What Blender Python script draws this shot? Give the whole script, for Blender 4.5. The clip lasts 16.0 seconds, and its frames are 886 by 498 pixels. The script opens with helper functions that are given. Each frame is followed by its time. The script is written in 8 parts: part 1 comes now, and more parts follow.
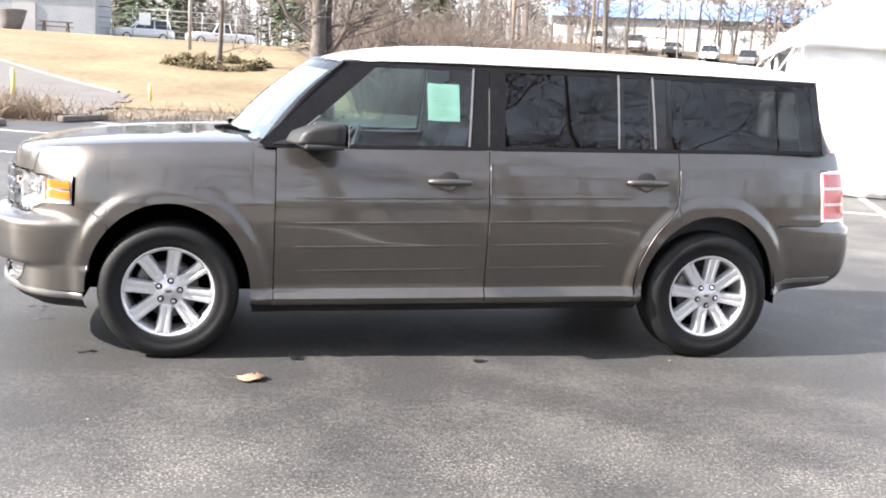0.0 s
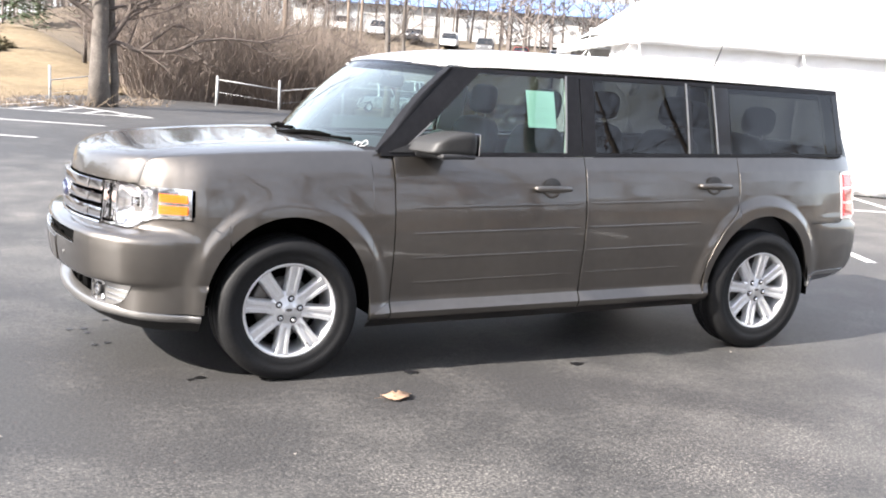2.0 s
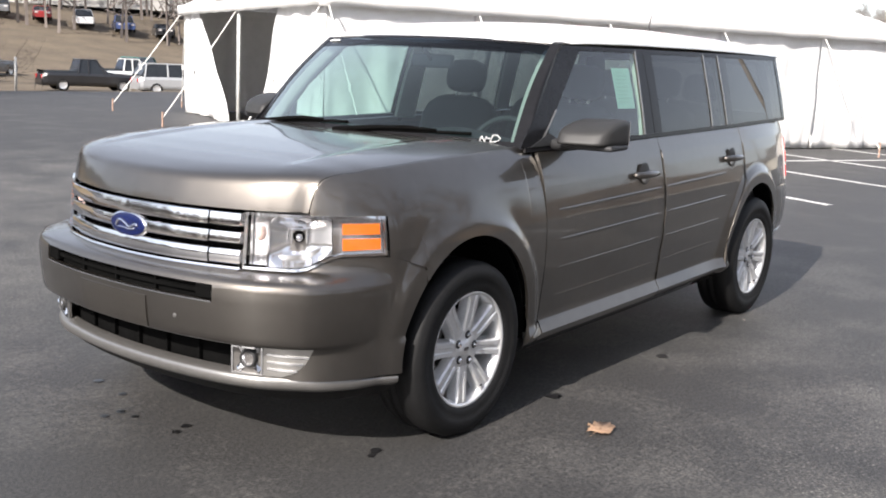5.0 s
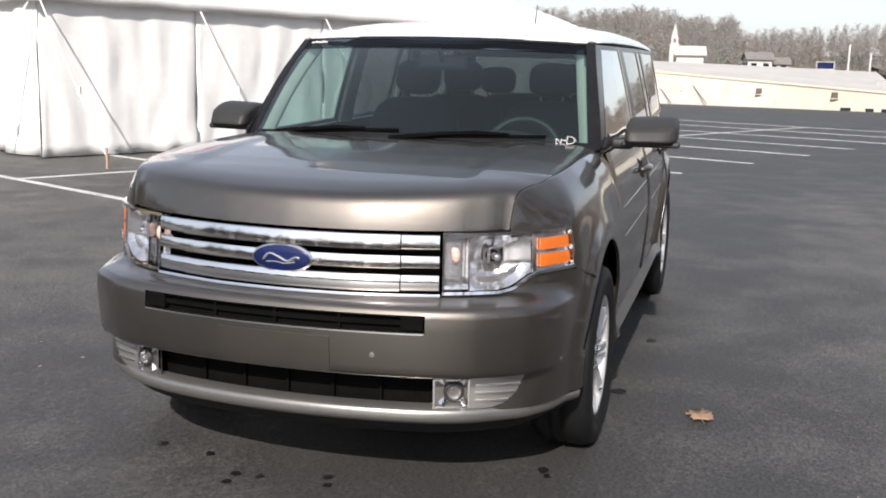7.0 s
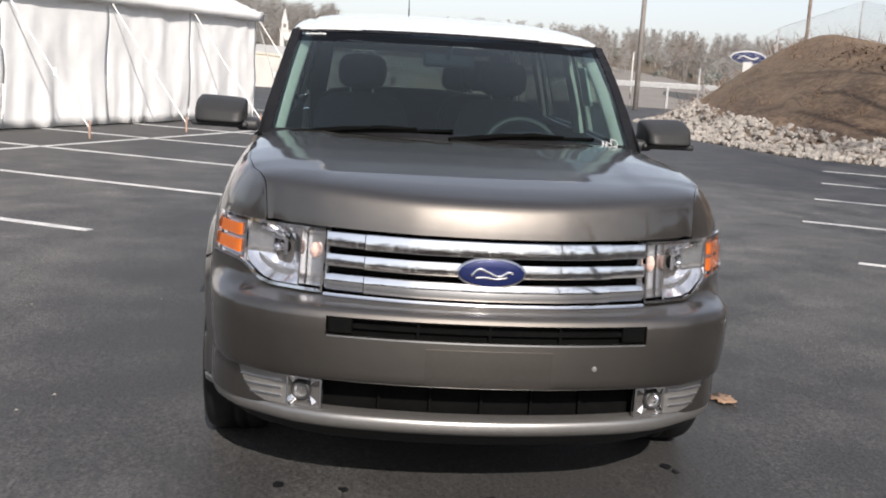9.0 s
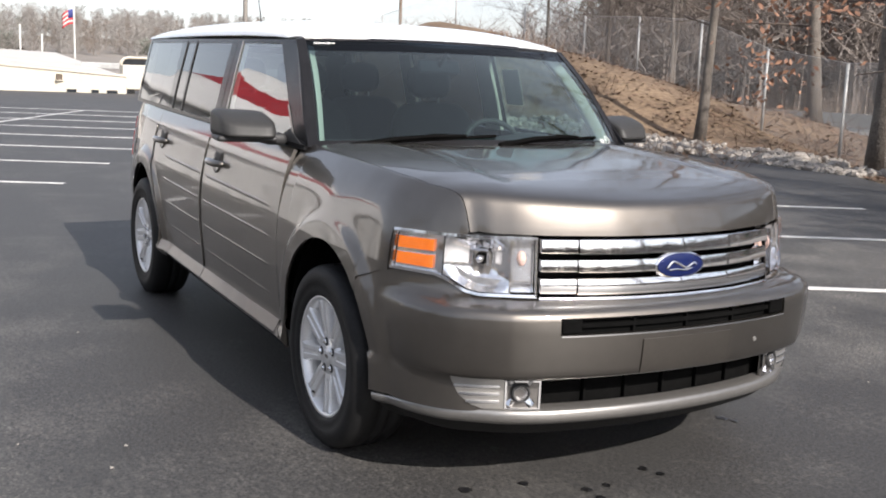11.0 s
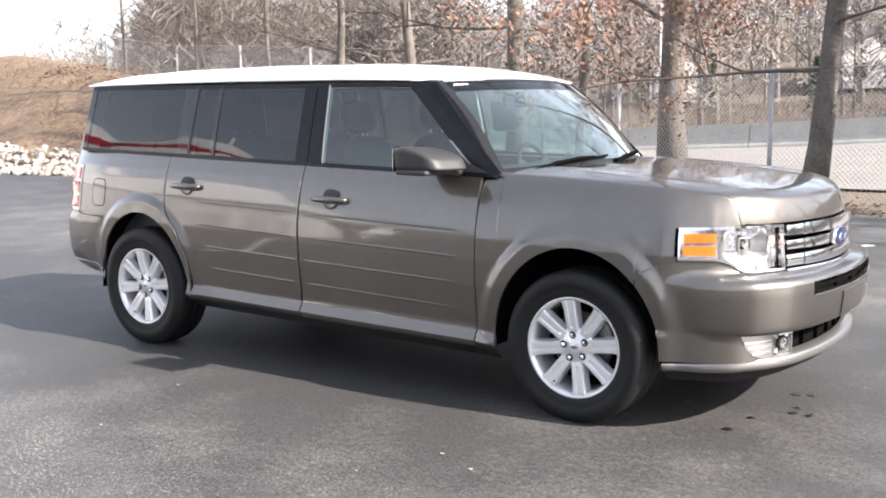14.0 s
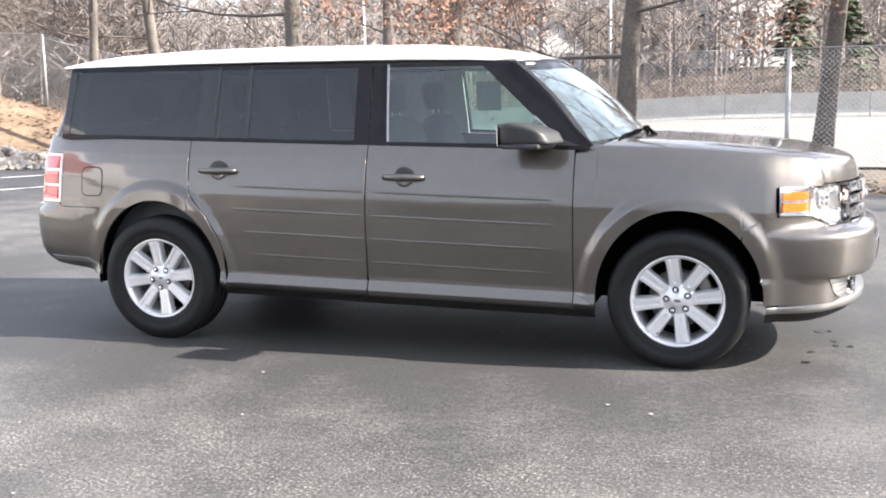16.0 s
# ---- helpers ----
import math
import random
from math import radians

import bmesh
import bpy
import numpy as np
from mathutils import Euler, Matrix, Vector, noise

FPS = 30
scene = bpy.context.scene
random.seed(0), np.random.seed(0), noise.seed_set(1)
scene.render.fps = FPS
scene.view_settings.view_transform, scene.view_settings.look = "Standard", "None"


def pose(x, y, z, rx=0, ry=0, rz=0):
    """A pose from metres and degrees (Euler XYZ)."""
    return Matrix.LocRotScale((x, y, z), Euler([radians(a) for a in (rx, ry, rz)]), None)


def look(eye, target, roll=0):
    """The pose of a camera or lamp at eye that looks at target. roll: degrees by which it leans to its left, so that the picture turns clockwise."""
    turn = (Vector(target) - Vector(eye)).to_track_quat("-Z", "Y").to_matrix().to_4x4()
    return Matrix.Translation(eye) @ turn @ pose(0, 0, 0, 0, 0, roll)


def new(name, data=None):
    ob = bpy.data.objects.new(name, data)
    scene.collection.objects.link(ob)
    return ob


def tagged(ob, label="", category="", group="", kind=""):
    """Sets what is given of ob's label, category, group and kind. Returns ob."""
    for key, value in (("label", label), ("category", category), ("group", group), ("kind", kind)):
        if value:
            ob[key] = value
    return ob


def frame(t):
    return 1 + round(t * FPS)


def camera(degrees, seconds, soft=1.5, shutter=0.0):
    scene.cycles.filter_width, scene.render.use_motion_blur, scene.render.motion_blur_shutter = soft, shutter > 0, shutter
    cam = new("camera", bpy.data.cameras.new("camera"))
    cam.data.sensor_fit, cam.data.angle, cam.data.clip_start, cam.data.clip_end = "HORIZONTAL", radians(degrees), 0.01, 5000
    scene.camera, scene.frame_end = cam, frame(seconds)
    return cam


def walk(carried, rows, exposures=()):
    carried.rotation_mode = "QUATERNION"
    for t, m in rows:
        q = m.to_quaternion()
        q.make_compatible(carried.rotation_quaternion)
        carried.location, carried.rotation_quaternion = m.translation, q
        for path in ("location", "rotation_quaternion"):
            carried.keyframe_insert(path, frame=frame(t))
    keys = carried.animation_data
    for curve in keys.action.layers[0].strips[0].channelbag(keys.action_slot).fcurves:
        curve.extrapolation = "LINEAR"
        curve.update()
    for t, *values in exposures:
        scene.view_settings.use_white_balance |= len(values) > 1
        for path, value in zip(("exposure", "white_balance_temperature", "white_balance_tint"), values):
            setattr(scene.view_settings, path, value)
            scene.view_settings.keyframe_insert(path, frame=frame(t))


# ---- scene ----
cam = camera(46.40, 16.0, soft=1.9)
PATH = [
    (0, (-1.182, -6.301, 1.535), (-0.782, -4.370, 1.201), 3.14),
    (0.5, (-1.684, -6.223, 1.541), (-1.153, -4.323, 1.210), 2.49),
    (1, (-2.124, -6.061, 1.512), (-1.472, -4.201, 1.174), 2.34),
    (1.5, (-2.590, -5.826, 1.517), (-1.813, -4.016, 1.169), 3.64),
    (2, (-3.056, -5.621, 1.534), (-2.168, -3.860, 1.201), 4.03),
    (2.5, (-3.426, -5.304, 1.492), (-2.435, -3.600, 1.155), 2.29),
    (3, (-3.756, -4.967, 1.489), (-2.661, -3.332, 1.130), 3.28),
    (5.5, (-4.979, -2.778, 1.480), (-3.308, -1.736, 1.128), 2.34),
    (6, (-5.211, -2.341, 1.472), (-3.453, -1.452, 1.128), 2.39),
    (6.5, (-5.356, -1.908, 1.453), (-3.526, -1.182, 1.104), 1.40),
    (7, (-5.460, -1.433, 1.454), (-3.569, -0.881, 1.107), 1.44),
    (7.5, (-5.553, -0.973, 1.475), (-3.620, -0.597, 1.130), 2.30),
    (8, (-5.528, -0.489, 1.446), (-3.567, -0.299, 1.098), 2.02),
    (8.5, (-5.544, -0.014, 1.443), (-3.574, -0.012, 1.098), 2.80),
    (11, (-5.088, 2.415, 1.446), (-3.365, 1.457, 1.111), 2.22),
    (11.5, (-4.991, 2.887, 1.467), (-3.350, 1.785, 1.164), 1.64),
    (12, (-4.765, 3.350, 1.439), (-3.220, 2.114, 1.143), 1.19),
    (12.5, (-4.514, 3.829, 1.434), (-3.052, 2.497, 1.136), 1.03),
    (13, (-4.294, 4.250, 1.471), (-2.931, 2.816, 1.176), 0.14),
    (13.5, (-3.977, 4.648, 1.468), (-2.720, 3.117, 1.194), -0.74),
    (14, (-3.656, 5.047, 1.454), (-2.522, 3.423, 1.179), -0.56),
    (14.5, (-3.296, 5.356, 1.433), (-2.287, 3.654, 1.142), -0.21),
    (15, (-2.843, 5.633, 1.454), (-1.970, 3.860, 1.146), 0.16),
    (15.5, (-2.407, 5.935, 1.480), (-1.676, 4.100, 1.168), -0.02),
    (16, (-1.913, 6.147, 1.418), (-1.318, 4.261, 1.117), -1.08),
]
EXPOSURES = [(0, 2.3, 6500, 13), (1.5, 2.25, 6500, 13), (3, 2, 6500, 13), (5.5, 1, 6500, 13), (7, 0.7, 6500, 13), (8.5, 0.6, 6500, 13), (11, 1, 6500, 13), (12.5, 1.55, 6500, 13), (14.5, 2.15, 6500, 13), (16, 2.3, 6500, 13)]
walk(cam, [(t, look(e, g, r)) for t, e, g, r in PATH], EXPOSURES)

# ---- light ----
SUN_DIR = Vector((-1.44, -0.155, 1.0)).normalized()
world = bpy.data.worlds.new("sky")
scene.world = world
world.use_nodes = True
wn = world.node_tree.nodes
sky = wn.new("ShaderNodeTexSky")
sky.sky_type, sky.sun_disc = "NISHITA", False
sky.sun_elevation = math.asin(SUN_DIR.z)
sky.sun_rotation = math.atan2(SUN_DIR.x, SUN_DIR.y)
sky.air_density, sky.dust_density, sky.ozone_density, sky.altitude = 1.0, 1.6, 1.0, 200
soft_sky = wn.new("ShaderNodeHueSaturation")
soft_sky.inputs["Saturation"].default_value = 0.52
wn["Background"].inputs["Strength"].default_value = 0.080
world.node_tree.links.new(sky.outputs[0], soft_sky.inputs["Color"])
veil = wn.new("ShaderNodeMix")
veil.data_type, veil.blend_type = "RGBA", "ADD"
veil.inputs["Factor"].default_value = 1.0
veil.inputs["B"].default_value = (1.4, 1.55, 1.85, 1)          # thin high haze over the whole sky
world.node_tree.links.new(soft_sky.outputs[0], veil.inputs["A"])
world.node_tree.links.new(veil.outputs["Result"], wn["Background"].inputs["Color"])
sun_data = bpy.data.lights.new("sun", "SUN")
sun_data.energy, sun_data.angle, sun_data.color = 4.2, radians(0.6), (1.0, 0.95, 0.87)
sun = new("sun", sun_data)
sun.matrix_world = look(SUN_DIR * 60, (0, 0, 0))


# ---- materials ----
def pbr(name, col, rough=0.5, metal=0.0, var=0.12, scale=6.0, bump=0.0, bscale=60.0, coat=0.0, spec=0.5, col2=None, rvar=0.0, fine=8.0, alpha=None):
    """A surface with two scales of variation in colour and, where asked, in gloss and relief."""
    m = bpy.data.materials.new(name)
    m.use_nodes = True
    nt = m.node_tree
    p = nt.nodes["Principled BSDF"]
    p.inputs["Roughness"].default_value = rough
    p.inputs["Metallic"].default_value = metal
    p.inputs["Coat Weight"].default_value = coat
    p.inputs["Coat Roughness"].default_value = 0.055 if coat == 1.0 and metal > 0.5 else 0.03
    p.inputs["Coat IOR"].default_value = 1.64 if coat == 1.0 and metal > 0.5 else 1.5
    p.inputs["Specular IOR Level"].default_value = spec
    co = nt.nodes.new("ShaderNodeTexCoord")
    big = nt.nodes.new("ShaderNodeTexNoise")
    big.inputs["Scale"].default_value, big.inputs["Detail"].default_value = scale, 5
    sml = nt.nodes.new("ShaderNodeTexNoise")
    sml.inputs["Scale"].default_value, sml.inputs["Detail"].default_value = scale * fine, 4
    nt.links.new(co.outputs["Object"], big.inputs["Vector"])
    nt.links.new(co.outputs["Object"], sml.inputs["Vector"])
    add = nt.nodes.new("ShaderNodeMath")
    add.operation = "MULTIPLY_ADD"
    nt.links.new(sml.outputs["Fac"], add.inputs[0])
    add.inputs[1].default_value = 0.5
    half = nt.nodes.new("ShaderNodeMath")
    half.operation = "MULTIPLY"
    half.inputs[1].default_value = 0.5
    nt.links.new(big.outputs["Fac"], half.inputs[0])
    nt.links.new(half.outputs[0], add.inputs[2])
    ramp = nt.nodes.new("ShaderNodeValToRGB")
    c2 = col2 or [min(1, c * (1 + var)) for c in col]
    c1 = col if col2 else [c * (1 - var) for c in col]
    ramp.color_ramp.elements[0].position, ramp.color_ramp.elements[1].position = 0.36, 0.64
    ramp.color_ramp.elements[0].color, ramp.color_ramp.elements[1].color = (*c1, 1), (*c2, 1)
    nt.links.new(add.outputs[0], ramp.inputs["Fac"])
    nt.links.new(ramp.outputs["Color"], p.inputs["Base Color"])
    if rvar:
        rr = nt.nodes.new("ShaderNodeMapRange")
        rr.inputs["From Min"].default_value, rr.inputs["From Max"].default_value = 0.3, 0.7
        rr.inputs["To Min"].default_value, rr.inputs["To Max"].default_value = max(0, rough - rvar), min(1, rough + rvar)
        nt.links.new(big.outputs["Fac"], rr.inputs["Value"])
        nt.links.new(rr.outputs[0], p.inputs["Roughness"])
    if bump:
        tx = nt.nodes.new("ShaderNodeTexNoise")
        tx.inputs["Scale"].default_value, tx.inputs["Detail"].default_value = bscale, 4
        nt.links.new(co.outputs["Object"], tx.inputs["Vector"])
        b = nt.nodes.new("ShaderNodeBump")
        b.inputs["Strength"].default_value, b.inputs["Distance"].default_value = 1.0, bump
        nt.links.new(tx.outputs["Fac"], b.inputs["Height"])
        nt.links.new(b.outputs[0], p.inputs["Normal"])
    return m


def glass(name, tint, dark, rough=0.0, shine=0.85, rise=5.0, film=(1.0, 1.0, 1.0)):
    """A thin tinted pane: clear film seen through, with the surface gloss of glass."""
    m = bpy.data.materials.new(name)
    m.use_nodes = True
    nt = m.node_tree
    nt.nodes.remove(nt.nodes["Principled BSDF"])
    out = nt.nodes["Material Output"]
    tr = nt.nodes.new("ShaderNodeBsdfTransparent")
    tr.inputs["Color"].default_value = (*[c * dark for c in tint], 1)
    gl = nt.nodes.new("ShaderNodeBsdfGlossy")
    gl.inputs["Roughness"].default_value = rough
    gl.inputs["Color"].default_value = (*film, 1)
    lw = nt.nodes.new("ShaderNodeLayerWeight")
    lw.inputs["Blend"].default_value = 0.5
    pw = nt.nodes.new("ShaderNodeMath")
    pw.operation = "POWER"
    pw.inputs[1].default_value = rise
    nt.links.new(lw.outputs["Facing"], pw.inputs[0])
    fr = nt.nodes.new("ShaderNodeMath")
    fr.operation = "MULTIPLY_ADD"
    fr.inputs[1].default_value, fr.inputs[2].default_value = 0.96, 0.04
    nt.links.new(pw.outputs[0], fr.inputs[0])
    mix = nt.nodes.new("ShaderNodeMixShader")
    mul = nt.nodes.new("ShaderNodeMath")
    mul.operation, mul.use_clamp = "MULTIPLY", True
    mul.inputs[1].default_value = shine
    nt.links.new(fr.outputs[0], mul.inputs[0])
    nt.links.new(mul.outputs[0], mix.inputs["Fac"])
    nt.links.new(tr.outputs[0], mix.inputs[1])
    nt.links.new(gl.outputs[0], mix.inputs[2])
    nt.links.new(mix.outputs[0], out.inputs["Surface"])
    return m


M_PAINT = pbr("metallic_paint", (0.108, 0.097, 0.0855), 0.43, 0.95, 0.05, 2.0, coat=1.0, bump=0.00012, bscale=900)
M_MIRROR = pbr("grey_mirror_plastic", (0.030, 0.0295, 0.029), 0.48, 0.0, 0.1, 9.0, coat=0.0, spec=0.28, bump=0.0003, bscale=300)
# body paint lightened: sky on the tilted sill strip put into the colour
M_SILL = pbr("sill_paint_skylit", (0.165, 0.152, 0.138), 0.42, 0.92, 0.05, 3.0, coat=0.5)
M_PLATE = pbr("grey_brown_plastic", (0.090, 0.081, 0.0715), 0.46, 0.85, 0.05, 8.0, coat=0.7)
M_WHITE = pbr("white_roof_paint", (0.80, 0.80, 0.78), 0.25, 0.0, 0.02, 3.0, coat=0.8)
M_BLACK = pbr("black_gloss_trim", (0.013, 0.013, 0.0145), 0.22, 0.0, 0.2, 4.0, coat=0.0, spec=0.14)
M_PIANO = pbr("gloss_black_pillar", (0.012, 0.012, 0.013), 0.05, 0.0, 0.2, 4.0, coat=0.0, spec=0.5)
M_PLASTIC = pbr("black_plastic", (0.022, 0.022, 0.023), 0.55, 0.0, 0.25, 9.0, bump=0.0006, bscale=300)
# glossless near-black: shade of recesses put into the colour, also plain black parts
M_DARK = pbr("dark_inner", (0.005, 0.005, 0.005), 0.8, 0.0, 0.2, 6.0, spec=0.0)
M_CHROME = pbr("chrome", (0.80, 0.80, 0.81), 0.06, 1.0, 0.02, 5.0)
M_SATIN = pbr("satin_strip", (0.31, 0.30, 0.285), 0.34, 0.75, 0.05, 5.0, coat=0.3)
M_LIP = pbr("satin_lip", (0.27, 0.26, 0.247), 0.32, 0.8, 0.05, 5.0, coat=0.4)
M_ALLOY = pbr("painted_alloy", (0.70, 0.70, 0.70), 0.34, 0.55, 0.06, 14.0, coat=0.5)
M_DISC = pbr("brake_metal", (0.18, 0.17, 0.16), 0.45, 0.8, 0.2, 20.0)
M_RUBBER = pbr("tyre_rubber", (0.0075, 0.0075, 0.0078), 0.62, 0.0, 0.35, 9.0, spec=0.28, bump=0.0008, bscale=160)
M_CLEAR = glass("clear_glass", (0.74, 0.94, 0.87), 0.82, shine=1.8)
M_TINT = glass("privacy_glass", (0.88, 0.95, 0.95), 0.13, shine=1.2)
M_SCREEN = glass("windshield_glass", (0.72, 0.90, 0.89), 0.70, shine=1.85, rise=3.3, film=(0.87, 0.93, 0.88))
M_BAND = glass("shade_band", (0.45, 0.6, 0.75), 0.25)
M_LENS = glass("lamp_lens", (0.97, 0.97, 0.98), 0.97, shine=0.8)
M_AMBER = pbr("amber_lens", (0.66, 0.150, 0.016), 0.12, 0.0, 0.1, 30.0, coat=1.0)
M_RED = pbr("red_lens", (0.55, 0.03, 0.03), 0.12, 0.0, 0.1, 30.0, coat=1.0)
M_TAILW = pbr("pale_lens", (0.75, 0.70, 0.68), 0.15, 0.2, 0.05, 30.0, coat=1.0)
M_REFLECT = pbr("lamp_reflector", (0.86, 0.86, 0.87), 0.09, 0.93, 0.05, 25.0)
M_SIGNAL = pbr("pale_amber_bulb", (0.72, 0.50, 0.42), 0.25, 0.0, 0.1, 30.0, coat=0.5)
M_BLUE = pbr("badge_blue", (0.007, 0.014, 0.075), 0.25, 0.3, 0.1, 20.0, coat=0.25)
M_SEAT = pbr("seat_cloth", (0.036, 0.037, 0.039), 0.85, 0.0, 0.2, 30.0, bump=0.001, bscale=400)
M_BEIGE = pbr("pale_trim", (0.62, 0.60, 0.53), 0.75, 0.0, 0.08, 12.0, bump=0.0005, bscale=300)
M_DASH = pbr("dash_plastic", (0.03, 0.031, 0.033), 0.6, 0.0, 0.15, 12.0, bump=0.0006, bscale=350)
M_FAINT = pbr("faint_print", (0.52, 0.66, 0.58), 0.6, 0.0, 0.05, 40.0)
M_PAPER = pbr("window_sticker", (0.62, 0.78, 0.70), 0.6, 0.0, 0.04, 40.0)
M_CHALK = pbr("white_paint_marker", (0.85, 0.85, 0.83), 0.6, 0.0, 0.05, 40.0)


# ---- mesh helpers ----
def obj(name, verts, faces, material, parent=None, label="", smooth=True):
    me = bpy.data.meshes.new(name)
    me.from_pydata([tuple(v) for v in verts], [], faces)
    me.materials.append(material)
    if smooth:
        me.polygons.foreach_set("use_smooth", [True] * len(me.polygons))
    me.update()
    ob = new(name, me)
    ob.parent = parent
    if label:
        ob["label"] = label
    return ob


def part(name, bm, material, parent=None, label="", smooth=False):
    me = bpy.data.meshes.new(name)
    bm.normal_update()
    bm.to_mesh(me)
    bm.free()
    me.materials.append(material)
    if smooth:
        me.polygons.foreach_set("use_smooth", [True] * len(me.polygons))
    ob = new(name, me)
    ob.parent = parent
    if label:
        ob["label"] = label
    return ob


def thing(name, label, category, at=(0, 0, 0), group="", kind=""):
    e = new(name)
    e.location = at
    return tagged(e, label, category, group, kind)


def box(bm, size, m, bevel=0.0, seg=2):
    r = bmesh.ops.create_cube(bm, size=1.0, matrix=m @ Matrix.Diagonal((*size, 1)))
    if bevel:
        es = list({e for v in r["verts"] for e in v.link_edges})
        bmesh.ops.bevel(bm, geom=es, offset=bevel, segments=seg, profile=0.5, affect="EDGES")
    return bm


def boxm(size, at=(0, 0, 0), rot=(0, 0, 0), bevel=0.0, seg=2):
    return box(bmesh.new(), size, pose(*at, *rot), bevel, seg)


def tube(bm, pts, radii, n=8, cap=True):
    """A round bar along points, with a radius at each."""
    rings = []
    pts = [Vector(p) for p in pts]
    prev = None
    for i, p in enumerate(pts):
        d = (pts[min(i + 1, len(pts) - 1)] - pts[max(i - 1, 0)]).normalized()
        a = prev if prev is not None else (Vector((0, 0, 1)) if abs(d.z) < 0.9 else Vector((1, 0, 0)))
        u = (a - d * a.dot(d)).normalized()
        prev = u
        w = d.cross(u)
        rings.append([bm.verts.new(p + (u * math.cos(k * math.tau / n) + w * math.sin(k * math.tau / n)) * radii[i]) for k in range(n)])
    for a, b in zip(rings, rings[1:]):
        for k in range(n):
            bm.faces.new((a[k], a[(k + 1) % n], b[(k + 1) % n], b[k]))
    if cap:
        bm.faces.new(rings[0][::-1]), bm.faces.new(rings[-1])
    return bm


def lathe(bm, prof, n, axis="y", m=Matrix()):
    """Turn (radius, along) points round an axis."""
    rings = []
    for r, h in prof:
        ring = []
        for k in range(n):
            a = k * math.tau / n
            c, s = math.cos(a) * r, math.sin(a) * r
            ring.append(bm.verts.new(m @ Vector((c, h, s) if axis == "y" else (c, s, h))))
        rings.append(ring)
    for a, b in zip(rings, rings[1:]):
        for k in range(n):
            bm.faces.new((a[k], a[(k + 1) % n], b[(k + 1) % n], b[k]))
    return bm


def lerp(table, x):
    """Read a table of (x, value) rows, straight between them."""
    return float(np.interp(x, [r[0] for r in table], [r[1] for r in table]))


def smooth01(t):
    t = max(0.0, min(1.0, t))
    return t * t * (3 - 2 * t)

# ---- the lot and the land ----
U, V = Vector((0.425, 0.905, 0)), Vector((0.905, -0.425, 0))
LOT = [(-60, 2), (-3.3, -8.1), (2, -9.3), (6.7, -12), (11, -12.2), (13.5, -11), (15.5, -8.9), (20, -8.2), (29, -9.2), (46, -18), (48, -6), (49, 3), (52, 14), (36, 24),
       (10.4, 26), (8, 27), (3.5, 33), (0, 29.5), (-1.6, 25), (-5, 18.6), (-12, 14), (-60, 12)]
FOOT = [(-60, -20), (0, -12.5), (6.7, -12), (11, -12.2), (13.5, -11), (15.5, -8.9), (20, -8.2), (29, -9.2), (46, -18), (300, -60)]


def road_drop(x):
    """The highway falls gently towards +x."""
    return lerp([(-10, 0), (2, 0.10), (10, 0.55), (18, 0.85), (60, 1.1)], x)


def land(x, y):
    """Height of the ground sheet."""
    d = lerp(FOOT, x) - y
    mound = lerp([(5.5, -0.1), (8.75, 0.10), (11, 0.24), (12.6, 0.45), (14, 0.85), (15.5, 1.2), (17.6, 1.78), (19.3, 2.18), (21.6, 2.5), (25, 3.0), (28, 3.3), (32.5, 2.65), (35.5, 1.7), (39, 0.4), (42, 0)], x) * smooth01(d / 6.5) * (1 - smooth01((d - 6) / 9.5))
    r = math.hypot(x, y)
    n = noise.noise((x * 0.05, y * 0.05, 0.3)) * 0.5 * smooth01((r - 35) / 40) * (1 - smooth01((-y - 10) / 6))
    hill = -road_drop(x) * smooth01((-y - 17) / 9)
    if y > 15:
        hill += 2.95 * smooth01((y - 27) / 45) * (1 - smooth01((x - 2) / 8))
        hill += -1.2 * smooth01((y - 27) / 10) * smooth01((x - 2) / 8) + 7.0 * smooth01((y - 62) / 50) * smooth01((x - 2) / 8)
    if x > 50:
        hill += -3.0 * smooth01((x - 50) / 12) * smooth01((30 - abs(y)) / 20) + 9 * smooth01((x - 130) / 200)
    if y < -60:
        hill += 17 * smooth01((-y - 58) / 130) * (1 - smooth01((x - 50) / 70))
    edge = -0.14 if inside_lot(x, y) else 0.0
    return mound + n * 0.6 + hill - 0.05 + edge


def inside_lot(x, y):
    c = False
    for (x0, y0), (x1, y1) in zip(LOT, LOT[1:] + LOT[:1]):
        if (y0 > y) != (y1 > y) and x < (x1 - x0) * (y - y0) / (y1 - y0) + x0:
            c = not c
    return c


def mix_noise(nt, co, specs):
    """Noises added with weights: rows of scale, weight, detail."""
    last = None
    for sc, w, det in specs:
        t = nt.nodes.new("ShaderNodeTexNoise")
        t.inputs["Scale"].default_value, t.inputs["Detail"].default_value = sc, det
        nt.links.new(co, t.inputs["Vector"])
        k = nt.nodes.new("ShaderNodeMath")
        k.operation = "MULTIPLY_ADD"
        nt.links.new(t.outputs["Fac"], k.inputs[0])
        k.inputs[1].default_value = w
        if last is None:
            k.inputs[2].default_value = 0
        else:
            nt.links.new(last, k.inputs[2])
        last = k.outputs[0]
    return last


